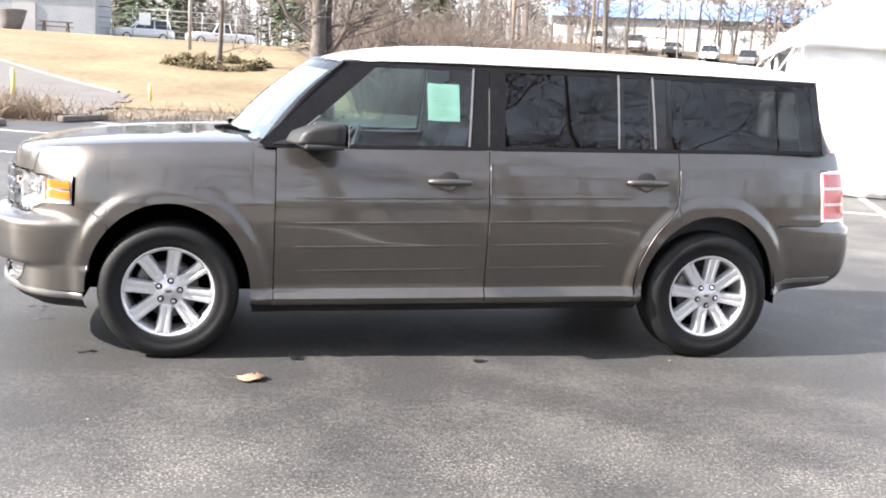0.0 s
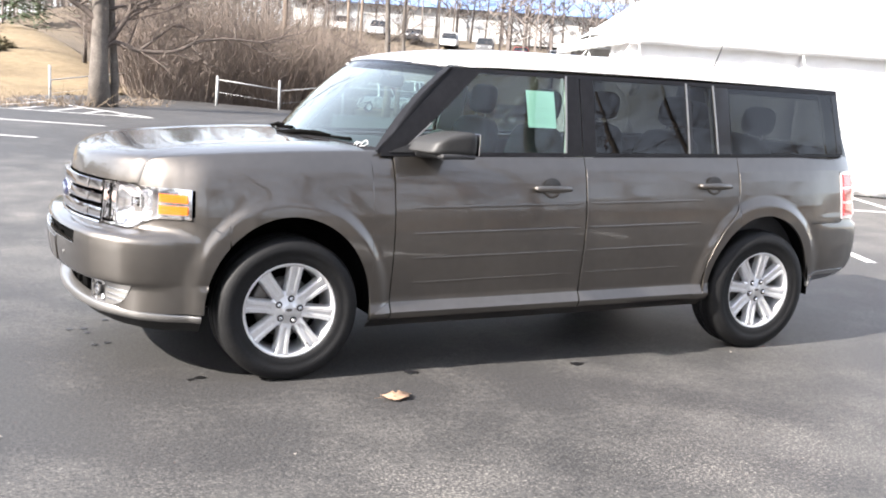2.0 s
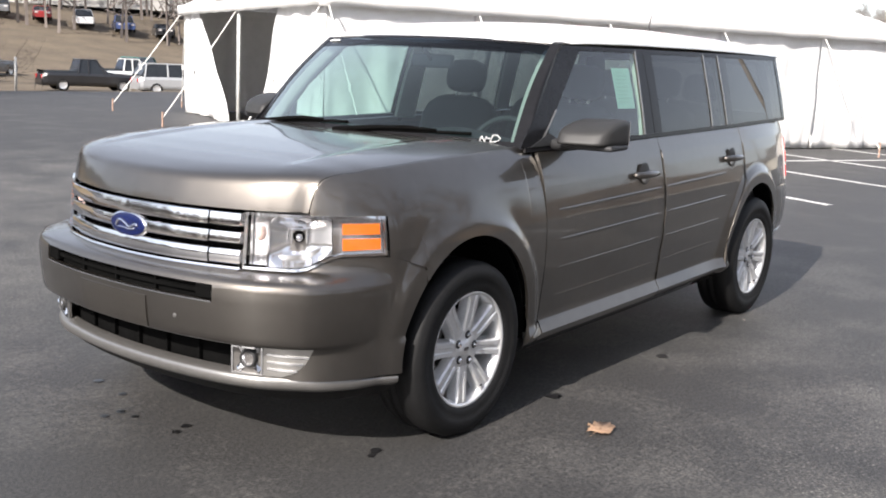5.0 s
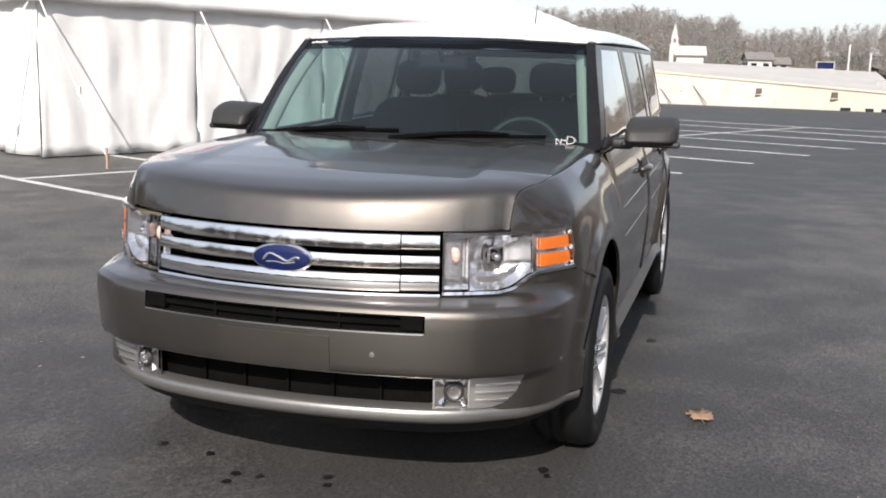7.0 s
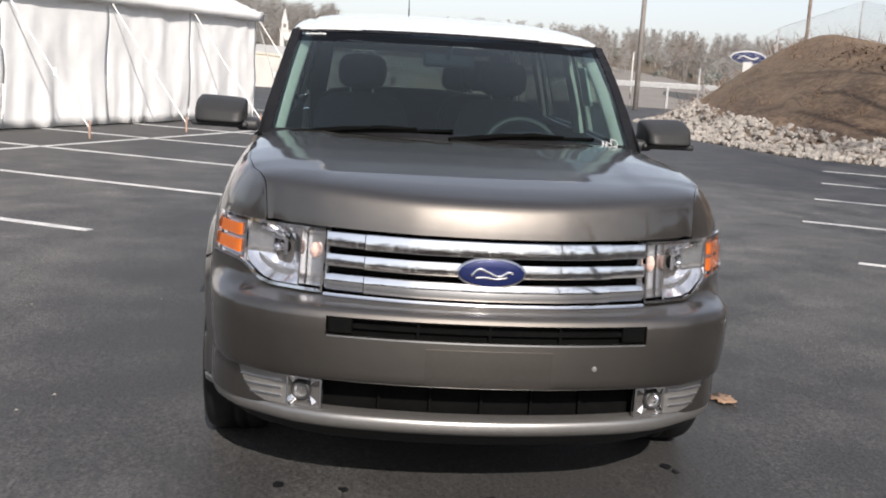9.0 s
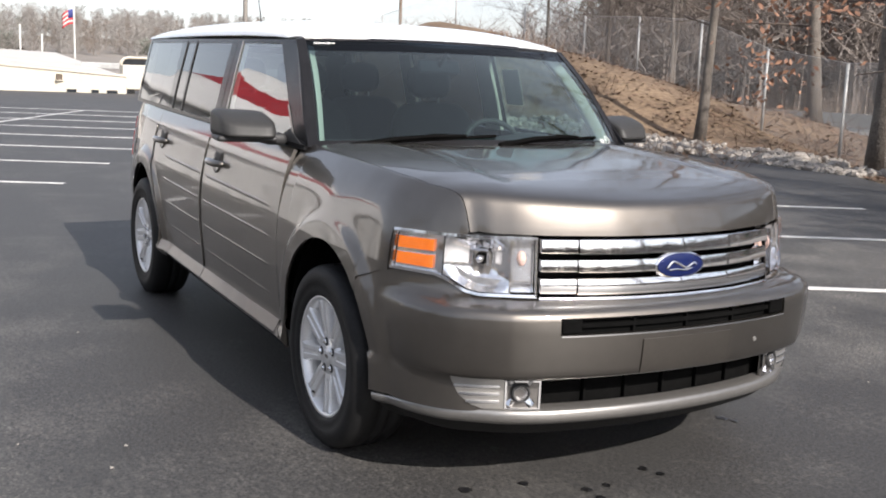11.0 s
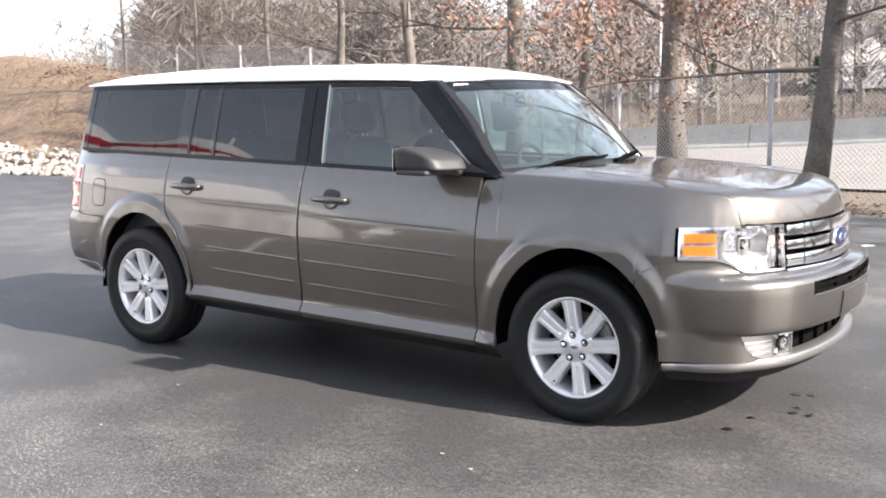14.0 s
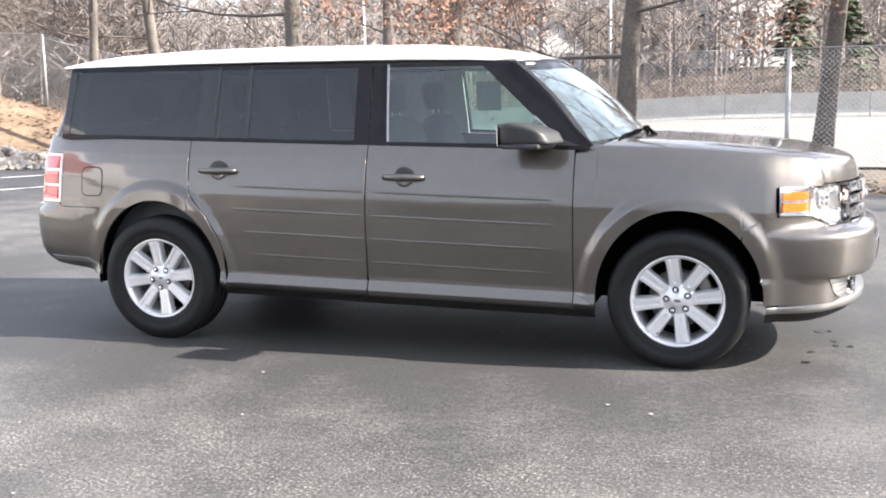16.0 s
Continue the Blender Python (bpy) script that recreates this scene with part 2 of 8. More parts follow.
def asphalt():
    m = bpy.data.materials.new("sealed_asphalt")
    m.use_nodes = True
    nt = m.node_tree
    p = nt.nodes["Principled BSDF"]
    co = nt.nodes.new("ShaderNodeTexCoord").outputs["Object"]
    worn = mix_noise(nt, co, [(0.42, 0.31, 4), (1.9, 0.39, 6), (26, 0.30, 6)])
    ramp = nt.nodes.new("ShaderNodeValToRGB")
    e = ramp.color_ramp.elements
    e[0].position, e[1].position = 0.45, 0.61
    e[0].color, e[1].color = (0.0265, 0.026, 0.026, 1), (0.062, 0.060, 0.0575, 1)
    sep = nt.nodes.new("ShaderNodeSeparateXYZ")
    nt.links.new(co, sep.inputs[0])

    def step(src, a, b):
        k = nt.nodes.new("ShaderNodeMapRange")
        k.interpolation_type = "SMOOTHSTEP"
        k.inputs["From Min"].default_value, k.inputs["From Max"].default_value = a, b
        nt.links.new(src, k.inputs["Value"])
        return k.outputs[0]

    def op(kind, a, b):
        k = nt.nodes.new("ShaderNodeMath")
        k.operation = kind
        for q, v in enumerate((a, b)):
            if isinstance(v, float):
                k.inputs[q].default_value = v
            else:
                nt.links.new(v, k.inputs[q])
        return k.outputs[0]

    # paler along the two aisles, darker in the bay by the nose
    aisle = op("MULTIPLY", step(op("ABSOLUTE", sep.outputs[1], 0.0), 1.25, 2.7), step(sep.outputs[0], -6.5, -4.4))
    aisle = op("MULTIPLY", aisle, step(op("MULTIPLY", op("ABSOLUTE", sep.outputs[1], 0.0), -1.0), -11.0, -7.5))
    aisle = op("MULTIPLY", aisle, step(op("MULTIPLY", sep.outputs[0], -1.0), -12.0, -7.0))
    worn = op("ADD", worn, op("MULTIPLY", op("SUBTRACT", aisle, 0.5), 0.10))
    nt.links.new(worn, ramp.inputs["Fac"])
    grit = mix_noise(nt, co, [(70, 0.55, 5), (210, 0.45, 2)])
    gr = nt.nodes.new("ShaderNodeValToRGB")
    g = gr.color_ramp.elements
    g[0].position, g[1].position = 0.38, 0.66
    g[0].color, g[1].color = (0.50, 0.50, 0.50, 1), (2.5, 2.45, 2.36, 1)
    nt.links.new(grit, gr.inputs["Fac"])
    mul = nt.nodes.new("ShaderNodeMix")
    mul.data_type, mul.blend_type = "RGBA", "MULTIPLY"
    mul.inputs["Factor"].default_value = 1.0
    nt.links.new(ramp.outputs[0], mul.inputs["A"])
    nt.links.new(gr.outputs[0], mul.inputs["B"])
    # bare pale stones showing in clusters along the aisles
    fleck = mix_noise(nt, co, [(85, 0.74, 4), (2.3, 0.26, 4)])
    fr_ = nt.nodes.new("ShaderNodeValToRGB")
    q_ = fr_.color_ramp.elements
    q_[0].position, q_[1].position = 0.53, 0.61
    q_[0].color, q_[1].color = (0.84, 0.84, 0.84, 1), (2.7, 2.63, 2.5, 1)
    nt.links.new(fleck, fr_.inputs["Fac"])
    mul2 = nt.nodes.new("ShaderNodeMix")
    mul2.data_type, mul2.blend_type = "RGBA", "MULTIPLY"
    nt.links.new(op("MULTIPLY", aisle, 0.9), mul2.inputs["Factor"])
    nt.links.new(mul.outputs["Result"], mul2.inputs["A"])
    nt.links.new(fr_.outputs[0], mul2.inputs["B"])
    nt.links.new(mul2.outputs["Result"], p.inputs["Base Color"])
    p.inputs["Roughness"].default_value = 0.62
    b = nt.nodes.new("ShaderNodeBump")
    b.inputs["Distance"].default_value, b.inputs["Strength"].default_value = 0.004, 0.7
    bt = mix_noise(nt, co, [(120, 0.6, 3), (9, 0.4, 3)])
    nt.links.new(bt, b.inputs["Height"])
    nt.links.new(b.outputs[0], p.inputs["Normal"])
    return m


M_ASPHALT = asphalt()
M_LINE = pbr("worn_line_paint", (0.34, 0.34, 0.33), 0.6, 0, 0.1, 3.0, col2=(0.72, 0.71, 0.69), fine=14, bump=0.001, bscale=120)
M_LAND = pbr("winter_ground", (0.085, 0.066, 0.046), 0.95, 0, 0.2, 0.35, col2=(0.16, 0.125, 0.085), fine=22, bump=0.05, bscale=9)
M_CONC = pbr("concrete", (0.36, 0.35, 0.32), 0.85, 0, 0.15, 1.2, bump=0.003, bscale=60)

# ground sheet out to the horizon
axis = [math.sinh(k / 70 * 5.0) / math.sinh(5.0) for k in range(-70, 71)]
gx = [8 + a * 900 for a in axis]
gy = [-4 + a * 900 for a in axis]
gv = [(x, y, land(x, y)) for y in gy for x in gx]
n_g = len(gx)
gf = [(j * n_g + i, j * n_g + i + 1, (j + 1) * n_g + i + 1, (j + 1) * n_g + i) for j in range(n_g - 1) for i in range(n_g - 1)]
ground = tagged(obj("ground", gv, gf, M_LAND), "dry winter grass and leaf-strewn ground round the lot", "ground", kind="structure")

bm = bmesh.new()
top = [bm.verts.new((x, y, 0)) for x, y in LOT]
bot = [bm.verts.new((x, y, -0.35)) for x, y in LOT]
bm.faces.new(top)
for k in range(len(LOT)):
    bm.faces.new((top[k - 1], bot[k - 1], bot[k], top[k]))
bmesh.ops.recalc_face_normals(bm, faces=bm.faces[:])
lot = tagged(part("parking_lot", bm, M_ASPHALT), "dark sealed asphalt parking lot with worn pale patches", "pavement", kind="structure")


def line(a, b, w=0.10):
    a, b = Vector((*a, 0)), Vector((*b, 0))
    d = (b - a).normalized()
    s = Vector((-d.y, d.x, 0)) * w / 2
    n = max(2, int((b - a).length / 0.4))
    vs, fs = [], []
    for i in range(n + 1):
        p = a.lerp(b, i / n)
        j = 1 + 0.12 * noise.noise((p.x * 3, p.y * 3, 5))
        vs += [p + s * j + Vector((0, 0, 0.004)), p - s * j + Vector((0, 0, 0.004))]
    fs = [(2 * i, 2 * i + 1, 2 * i + 3, 2 * i + 2) for i in range(n)]
    vs += [v + Vector((0, 0, -0.006)) for v in vs]
    k = 2 * (n + 1)
    for i in range(n):
        fs += [(2 * i, 2 * i + 2, k + 2 * i + 2, k + 2 * i), (2 * i + 1, k + 2 * i + 1, k + 2 * i + 3, 2 * i + 3)]
    ob = obj("parking_line", vs, fs, M_LINE, smooth=False)
    return tagged(ob, "worn white painted parking line on the asphalt", "road marking", "parking lines", "structure")


P0 = (2.83, 2.45)


def grid(v, u):
    """Plan point by metres along the row and across it."""
    return (P0[0] + V.x * v + U.x * u, P0[1] + V.y * v + U.y * u)


for k in range(10):
    line(grid(2.6 * k, 0.12 * k), grid(2.6 * k, 10.0))
line(grid(0, 5.0), grid(23.4, 5.0))
for k, u in enumerate((-6.0, -5.8, -5.3, -5.4, -5.5, -5.5)):
    line(grid(0.1 + 2.6 * k, u), grid(2.6 * k - 0.1, -9.4 if k < 3 else -8.6))
for u in (0.6, 4.15, 7.9, 11.7, 15.45):
    line(grid(-13.4, u), grid(-8.4, u))
line(grid(-13.4, 20.6), grid(-8.4, 15.45))
for k in range(1, 6):
    line(grid(-13.4 + 5.0 * k / 6, 15.45), grid(-13.4 + 5.0 * k / 6, 15.45 + 5.15 * (1 - k / 6)))

# ---- the marquee ----
TA, TB = Vector((0.905, -0.425, 0)).normalized(), Vector((0.425, 0.905, 0)).normalized()
TF = Vector((7.25, 8.35, 0))
T_LEN, T_DEP, EAVE, PEAK = 13.4, 9.2, 2.42, 5.9
M_VINYL = pbr("white_vinyl", (0.83, 0.82, 0.80), 0.45, 0, 0.05, 0.8, col2=(0.89, 0.88, 0.865), bump=0.006, bscale=2.5)
nt = M_VINYL.node_tree
tl_, mx_ = nt.nodes.new("ShaderNodeBsdfTranslucent"), nt.nodes.new("ShaderNodeMixShader")
mx_.inputs["Fac"].default_value = 0.15
nt.links.new(nt.nodes["Principled BSDF"].inputs["Base Color"].links[0].from_socket, tl_.inputs["Color"])
nt.links.new(nt.nodes["Principled BSDF"].outputs[0], mx_.inputs[1])
nt.links.new(tl_.outputs[0], mx_.inputs[2])
nt.links.new(mx_.outputs[0], nt.nodes["Material Output"].inputs["Surface"])
M_VINYL_RED = pbr("red_vinyl", (0.35, 0.02, 0.025), 0.45, 0, 0.1, 1.0)
M_POLE = pbr("white_pole", (0.7, 0.7, 0.68), 0.4, 0.1, 0.05, 5)
M_STRAP = pbr("webbing_strap", (0.72, 0.71, 0.68), 0.7, 0, 0.08, 20)
M_STAKE = pbr("rusty_stake", (0.40, 0.27, 0.21), 0.8, 0.3, 0.3, 20)

tent = thing("event_tent", "large white vinyl event tent with draped side walls", "tent", TF)


def tp(a, b, z):
    return TA * a + TB * b + Vector((0, 0, z))


def drape(name, a0, a1, b0, b1, z0, z1, waves, depth, seed, parent, lean=0.0, gather=0.0):
    """A hanging vinyl wall between two plan points, with folds that widen to the bottom."""
    nu, nv = int(max(24, waves * 9)), 14
    vs, fs = [], []
    nrm = TB if abs(a1 - a0) > abs(b1 - b0) else TA
    for j in range(nv + 1):
        v = j / nv
        for i in range(nu + 1):
            u = i / nu
            uu = u * (1 + gather * v)
            a, b = a0 + (a1 - a0) * uu, b0 + (b1 - b0) * uu
            w = math.sin(u * waves * math.tau + 1.3 * noise.noise((u * 5, v, seed)) * 3) * depth * (0.25 + 0.9 * v) + 0.07 * noise.noise((u * 9, v * 2.5, seed + 3)) * (0.3 + v)
            w += 0.03 * math.sin((u * waves * 2.1 + v * 2.5) * math.tau) * (1 - v) * v
            vs.append(tp(a, b, z1 + (z0 - z1) * v) + nrm * (w - lean * v))
    for j in range(nv):
        for i in range(nu):
            k = j * (nu + 1) + i
            fs.append((k, k + 1, k + nu + 2, k + nu + 1))
    ob = obj(name, vs, fs, M_VINYL, parent)
    md = ob.modifiers.new("thick", "SOLIDIFY")
    md.thickness = 0.006
    return ob


for k in range(5):
    w = T_LEN / 5
    drape("side_wall", k * w, (k + 1) * w + 0.04, 0, 0, 0.02, EAVE, 2 + k % 2, 0.028, k, tent)
for k in range(5):
    w = T_LEN / 5
    drape("back_wall", k * w, (k + 1) * w + 0.04, T_DEP, T_DEP, 0.02, EAVE, 3, 0.07, 20 + k, tent)
for k in range(2):
    w = T_DEP / 2
    drape("end_wall", T_LEN, T_LEN, k * w, (k + 1) * w + 0.03, 0.02, EAVE, 3, 0.07, 30 + k, tent)
drape("end_curtain", 0, 0, 0, 2.25, 0.02, EAVE, 3, 0.06, 41, tent, gather=0.66)
drape("tied_curtain", 0, 0, T_DEP, T_DEP - 1.15, 0.02, EAVE, 4, 0.07, 44, tent, gather=2.3)

# two-peaked roof
nu, nv = 90, 76
vs, fs, peaks = [], [], (T_LEN * 0.27, T_LEN * 0.73)
for j in range(nv + 1):
    for i in range(nu + 1):
        a, b = -0.12 + (T_LEN + 0.24) * i / nu, -0.12 + (T_DEP + 0.24) * j / nv
        edge = min(a + 0.12, T_LEN + 0.12 - a, b + 0.12, T_DEP + 0.12 - b) / (T_DEP / 2 + 0.12)
        near = min(math.hypot((a - q), (b - T_DEP / 2)) for q in peaks)
        z = EAVE + (PEAK - EAVE) * (0.62 * max(0, edge) ** 0.9 + 0.38 * max(0, 1 - near / (T_DEP / 2)) ** 1.5)
        z -= 0.10 * math.sin(math.pi * min(1, edge * 1.0)) * abs(math.sin(a / T_LEN * 5 * math.pi)) * 0.6
        vs.append(tp(a, b, z))
for j in range(nv):
    for i in range(nu):
        k = j * (nu + 1) + i
        fs.append((k, k + 1, k + nu + 2, k + nu + 1))
roof = obj("tent_roof", vs, fs, M_VINYL, tent)
roof.data.materials.append(M_VINYL_RED)
for p in roof.data.polygons:
    # the red band widens along the roof and dips between the poles
    h_, a_ = p.center.z, p.center.dot(TA)
    dip = 0.10 * math.sin(a_ * 1.9)
    if 3.45 + 0.19 * max(0, 7.8 - a_) + dip < h_ < 4.25 + 0.07 * max(0, 7.8 - a_) + dip:
        p.material_index = 1
roof.modifiers.new("thick", "SOLIDIFY").thickness = 0.006
# valance round the eave
for nm, (a0, b0), (a1, b1) in (("v", (-.14, -.14), (T_LEN + .14, -.14)), ("v", (-.14, T_DEP + .14), (T_LEN + .14, T_DEP + .14)), ("v", (-.14, -.14), (-.14, T_DEP + .14)), ("v", (T_LEN + .14, -.14), (T_LEN + .14, T_DEP + .14))):
    vs, fs, n = [], [], 60
    for i in range(n + 1):
        u = i / n
        a, b = a0 + (a1 - a0) * u, b0 + (b1 - b0) * u
        sc = 0.02 * math.sin(u * 50)
        vs += [tp(a, b, EAVE + 0.03), tp(a + sc * 0.4, b + sc * 0.4, EAVE - 0.20 + 0.02 * abs(math.sin(u * 34)))]
    fs = [(2 * i, 2 * i + 1, 2 * i + 3, 2 * i + 2) for i in range(n)]
    ob = obj("valance", vs, fs, M_VINYL, tent)
    ob.modifiers.new("thick", "SOLIDIFY").thickness = 0.006
for k in range(6):
    for b in (0.1, T_DEP - 0.1):
        bm = tube(bmesh.new(), [tp(0.1 + (T_LEN - 0.2) * k / 5, b, 0), tp(0.1 + (T_LEN - 0.2) * k / 5, b, EAVE)], [0.035, 0.035], 10)
        part("pole", bm, M_POLE, tent, smooth=True)
part("pole", tube(bmesh.new(), [tp(-0.05, T_DEP / 2, 0), tp(-0.05, T_DEP / 2, EAVE + 0.25)], [0.04, 0.04], 10), M_POLE, tent, smooth=True)
for q in peaks:
    part("centre_pole", tube(bmesh.new(), [tp(q, T_DEP / 2, 0), tp(q, T_DEP / 2, PEAK - 0.05)], [0.05, 0.05], 10), M_POLE, tent, smooth=True)
# guy straps down to stakes
guys = [(T_LEN * k / 5, 0, T_LEN * k / 5, -1.75) for k in range(6)] + [(0, 0, -1.3, 0.3), (0, T_DEP / 2, -1.6, T_DEP / 2 - 0.3), (0, T_DEP, -1.7, T_DEP - 0.2), (0, T_DEP, 0.3, T_DEP + 1.6), (T_LEN, 0, T_LEN + 1.7, 0.1), (T_LEN, T_DEP / 2, T_LEN + 1.7, T_DEP / 2)]
for a, b, a2, b2 in guys:
    p, q = tp(a, b, EAVE - 0.02), tp(a2, b2, 0.16)
    bm = bmesh.new()
    tube(bm, [p, p.lerp(q, 0.5) - Vector((0, 0, 0.03)), q], [0.012, 0.012, 0.012], 6)
    part("guy_strap", bm, M_STRAP, tent)
    mid = p.lerp(q, 0.62)
    part("ratchet", boxm((0.06, 0.05, 0.13), mid, (0, 0, 20), 0.012), M_POLE, tent)
    part("stake", tube(bmesh.new(), [tp(a2, b2, 0.0), tp(a2, b2, 0.28)], [0.018, 0.018], 8), M_STAKE, tent, "rusty steel stake")

# ---- the car: nose towards -x, driver's side towards -y ----
car = thing("crossover_car", "grey-brown metallic boxy crossover wagon with a white roof", "car")
FX, RX, FZ, RZ = -1.4975, 1.490, 0.352, 0.362          # wheel centres
RAKE = 0.020


def rake(x):
    return RAKE * (x + 1.0)


def spline(pts, n):
    """A smooth line through points."""
    P = [Vector(p) for p in pts]
    P = [P[0] * 2 - P[1]] + P + [P[-1] * 2 - P[-2]]
    out = []
    for i in range(1, len(P) - 2):
        for k in range(n):
            t = k / n
            a, b, c, d = P[i - 1], P[i], P[i + 1], P[i + 2]
            out.append(0.5 * (2 * b + (c - a) * t + (2 * a - 5 * b + 4 * c - d) * t * t + (3 * b - 3 * c + d - a) * t ** 3))
    out.append(P[-2])
    return out


# plan of the body at its widest, from the nose's middle round one side to the tail's middle
PLAN = spline([(-2.490, -0.25), (-2.503, 0), (-2.490, 0.25), (-2.447, 0.50), (-2.383, 0.675), (-2.285, 0.800), (-2.14, 0.874), (-1.96, 0.910), (-1.75, 0.930), (-1.5, 0.937), (-0.95, 0.940),
               (0, 0.945), (1, 0.940), (1.5, 0.930), (1.85, 0.908), (2.10, 0.872), (2.28, 0.825), (2.40, 0.76), (2.47, 0.62), (2.50, 0.3), (2.505, 0)], 12)[12:]
PL_S = [0.0]
for a, b in zip(PLAN, PLAN[1:]):
    PL_S.append(PL_S[-1] + (b - a).length)
PL_X, PL_Y = [p.x for p in PLAN], [p.y for p in PLAN]
S_END = PL_S[-1]


def s_of_x(x):
    return float(np.interp(x, PL_X, PL_S))


def s_of_y(y):
    """Along the nose, by the distance from the middle."""
    k = 90
    return float(np.interp(y, PL_Y[:k], PL_S[:k]))


def plan(s):
    s = max(0, min(S_END, s))
    x, y = float(np.interp(s, PL_S, PL_X)), float(np.interp(s, PL_S, PL_Y))
    e = 0.012
    dx = np.interp(min(S_END, s + e), PL_S, PL_X) - np.interp(max(0, s - e), PL_S, PL_X)
    dy = np.interp(min(S_END, s + e), PL_S, PL_Y) - np.interp(max(0, s - e), PL_S, PL_Y)
    if s < e:
        dx = 0
    if s > S_END - e:
        dx = 0
    L = math.hypot(dx, dy)
    return x, y, -dy / L, dx / L          # point and outward normal


SIDE = [(0.20, 0.12), (0.265, 0.055), (0.285, 0.022), (0.315, 0.004), (0.325, 0.004), (0.368, 0.030), (0.38, 0.030), (0.46, 0.022), (0.60, 0.008), (0.72, 0.005), (0.82, 0.010), (0.90, 0.022), (0.98, 0.038), (1.04, 0.055), (1.09, 0.075), (1.13, 0.092)]
NOSE = [(0.20, 0.20), (0.26, 0.10), (0.285, 0.045), (0.305, 0.012), (0.325, 0.004), (0.352, 0.012), (0.362, 0.050), (0.40, 0.062), (0.452, 0.058), (0.468, 0.022), (0.49, 0.012), (0.56, 0.004), (0.64, 0.0), (0.68, 0.002), (0.700, 0.014), (0.712, 0.035), (0.722, 0.072), (0.76, 0.080), (0.90, 0.088), (0.93, 0.092), (0.96, 0.10), (1.0, 0.13)]
TAIL = [(0.20, 0.18), (0.30, 0.10), (0.37, 0.04), (0.40, 0.022), (0.46, 0.010), (0.56, 0.002), (0.70, 0.006), (0.745, 0.009), (0.768, 0.014), (0.80, 0.018), (0.90, 0.030), (1.04, 0.058), (1.13, 0.090)]


# lamps and grille stand further back than the bumper; so do the apron below it and its lip
SWEEP = [(0, 0.015), (0.25, 0.022), (0.5, 0.046), (0.675, 0.060), (0.80, 0.056), (0.85, 0.026), (0.88, 0.0)]
APRON = [(0, 0.088), (0.5, 0.088), (0.65, 0.095), (0.80, 0.068), (0.874, 0.030), (0.91, 0.004), (0.94, 0.0)]
LIPSET = [(0, 0.066), (0.5, 0.068), (0.7, 0.078), (0.80, 0.076), (0.874, 0.040), (0.91, 0.010), (0.94, 0.004)]


def flare(x, z):
    """Swelling of the wheel arches."""
    o = 0.0
    for cx, cz in ((FX, FZ), (RX, RZ)):
        r = math.hypot((x - cx) / 0.415, (z - cz) / 0.462)
        if z > 0.25:
            o = max(o, 0.022 * (1 - smooth01((r - 1.13) / 0.14)) * smooth01((z - 0.22) / 0.15))
    return o


# how far the rear bumper stands out behind the tail
REAR_SWELL = [(0.39, 0.004), (0.45, 0.030), (0.52, 0.042), (0.70, 0.042), (0.748, 0.034), (0.772, 0.0)]


def skin(s, z, sd=1, lift=0.0):
    """A point of the body's side, nose or tail: s along the plan, z up, sd the side."""
    x, y, nx, ny = plan(s)
    zz = z - rake(x) if x > -1.9 else z - rake(-1.9) * smooth01((x + 2.1) / 0.2)
    wn_ = 1 - smooth01((x + 2.16) / 0.26)
    wt = smooth01((x - 1.88) / 0.22)
    d = lerp(SIDE, zz) * (1 - wn_) * (1 - wt) + lerp(NOSE, zz) * wn_ + lerp(TAIL, zz) * wt
    if x < -1.9:
        d += lerp(SWEEP, y) * smooth01((z - 0.698) / 0.026)
    d -= flare(x, z) * (1 - wt) + lift
    if x > 1.95 and z < 0.80:
        d -= lerp(REAR_SWELL, z) * max(0.0, nx)
    return Vector((x - nx * d, sd * (y - ny * d), z))


def inset(s, z, sd, table, lift=0.0):
    """A point of the apron under the bumper, set back by a table over the plan's half width."""
    p = skin(s, 0.56, sd, lift - lerp(table, plan(s)[1]))
    p.z = z
    return p


def by_y(point):
    """Turns a point on one side's outline into a finder of s by the true half width."""
    ss = [S_END * 0.32 * k / 400 for k in range(401)]
    ys_ = [point(q).y for q in ss]
    return lambda y: float(np.interp(y, ys_, ss))


def sheet(name, cols, zlo, zhi, nz, material, sd, parent=car, lift=0.0, lip=0.016, label="", zs=None):
    """A body panel: columns along the plan, each from its lower to its upper edge, with the edge turned in."""
    nz = nz if zs is None else len(zs) - 1
    vs, fs = [], []
    for s in cols:
        lo, hi = zlo(s), zhi(s)
        for j in range(nz + 1):
            f = j / nz if zs is None else zs[j]
            vs.append(skin(s, lo + (hi - lo) * f, sd, lift))
    m = nz + 1
    for i in range(len(cols) - 1):
        for j in range(nz):
            q = (i * m + j, (i + 1) * m + j, (i + 1) * m + j + 1, i * m + j + 1)
            fs.append(q if sd > 0 else q[::-1])
    return panel(name, vs, fs, material, parent, lip, label)


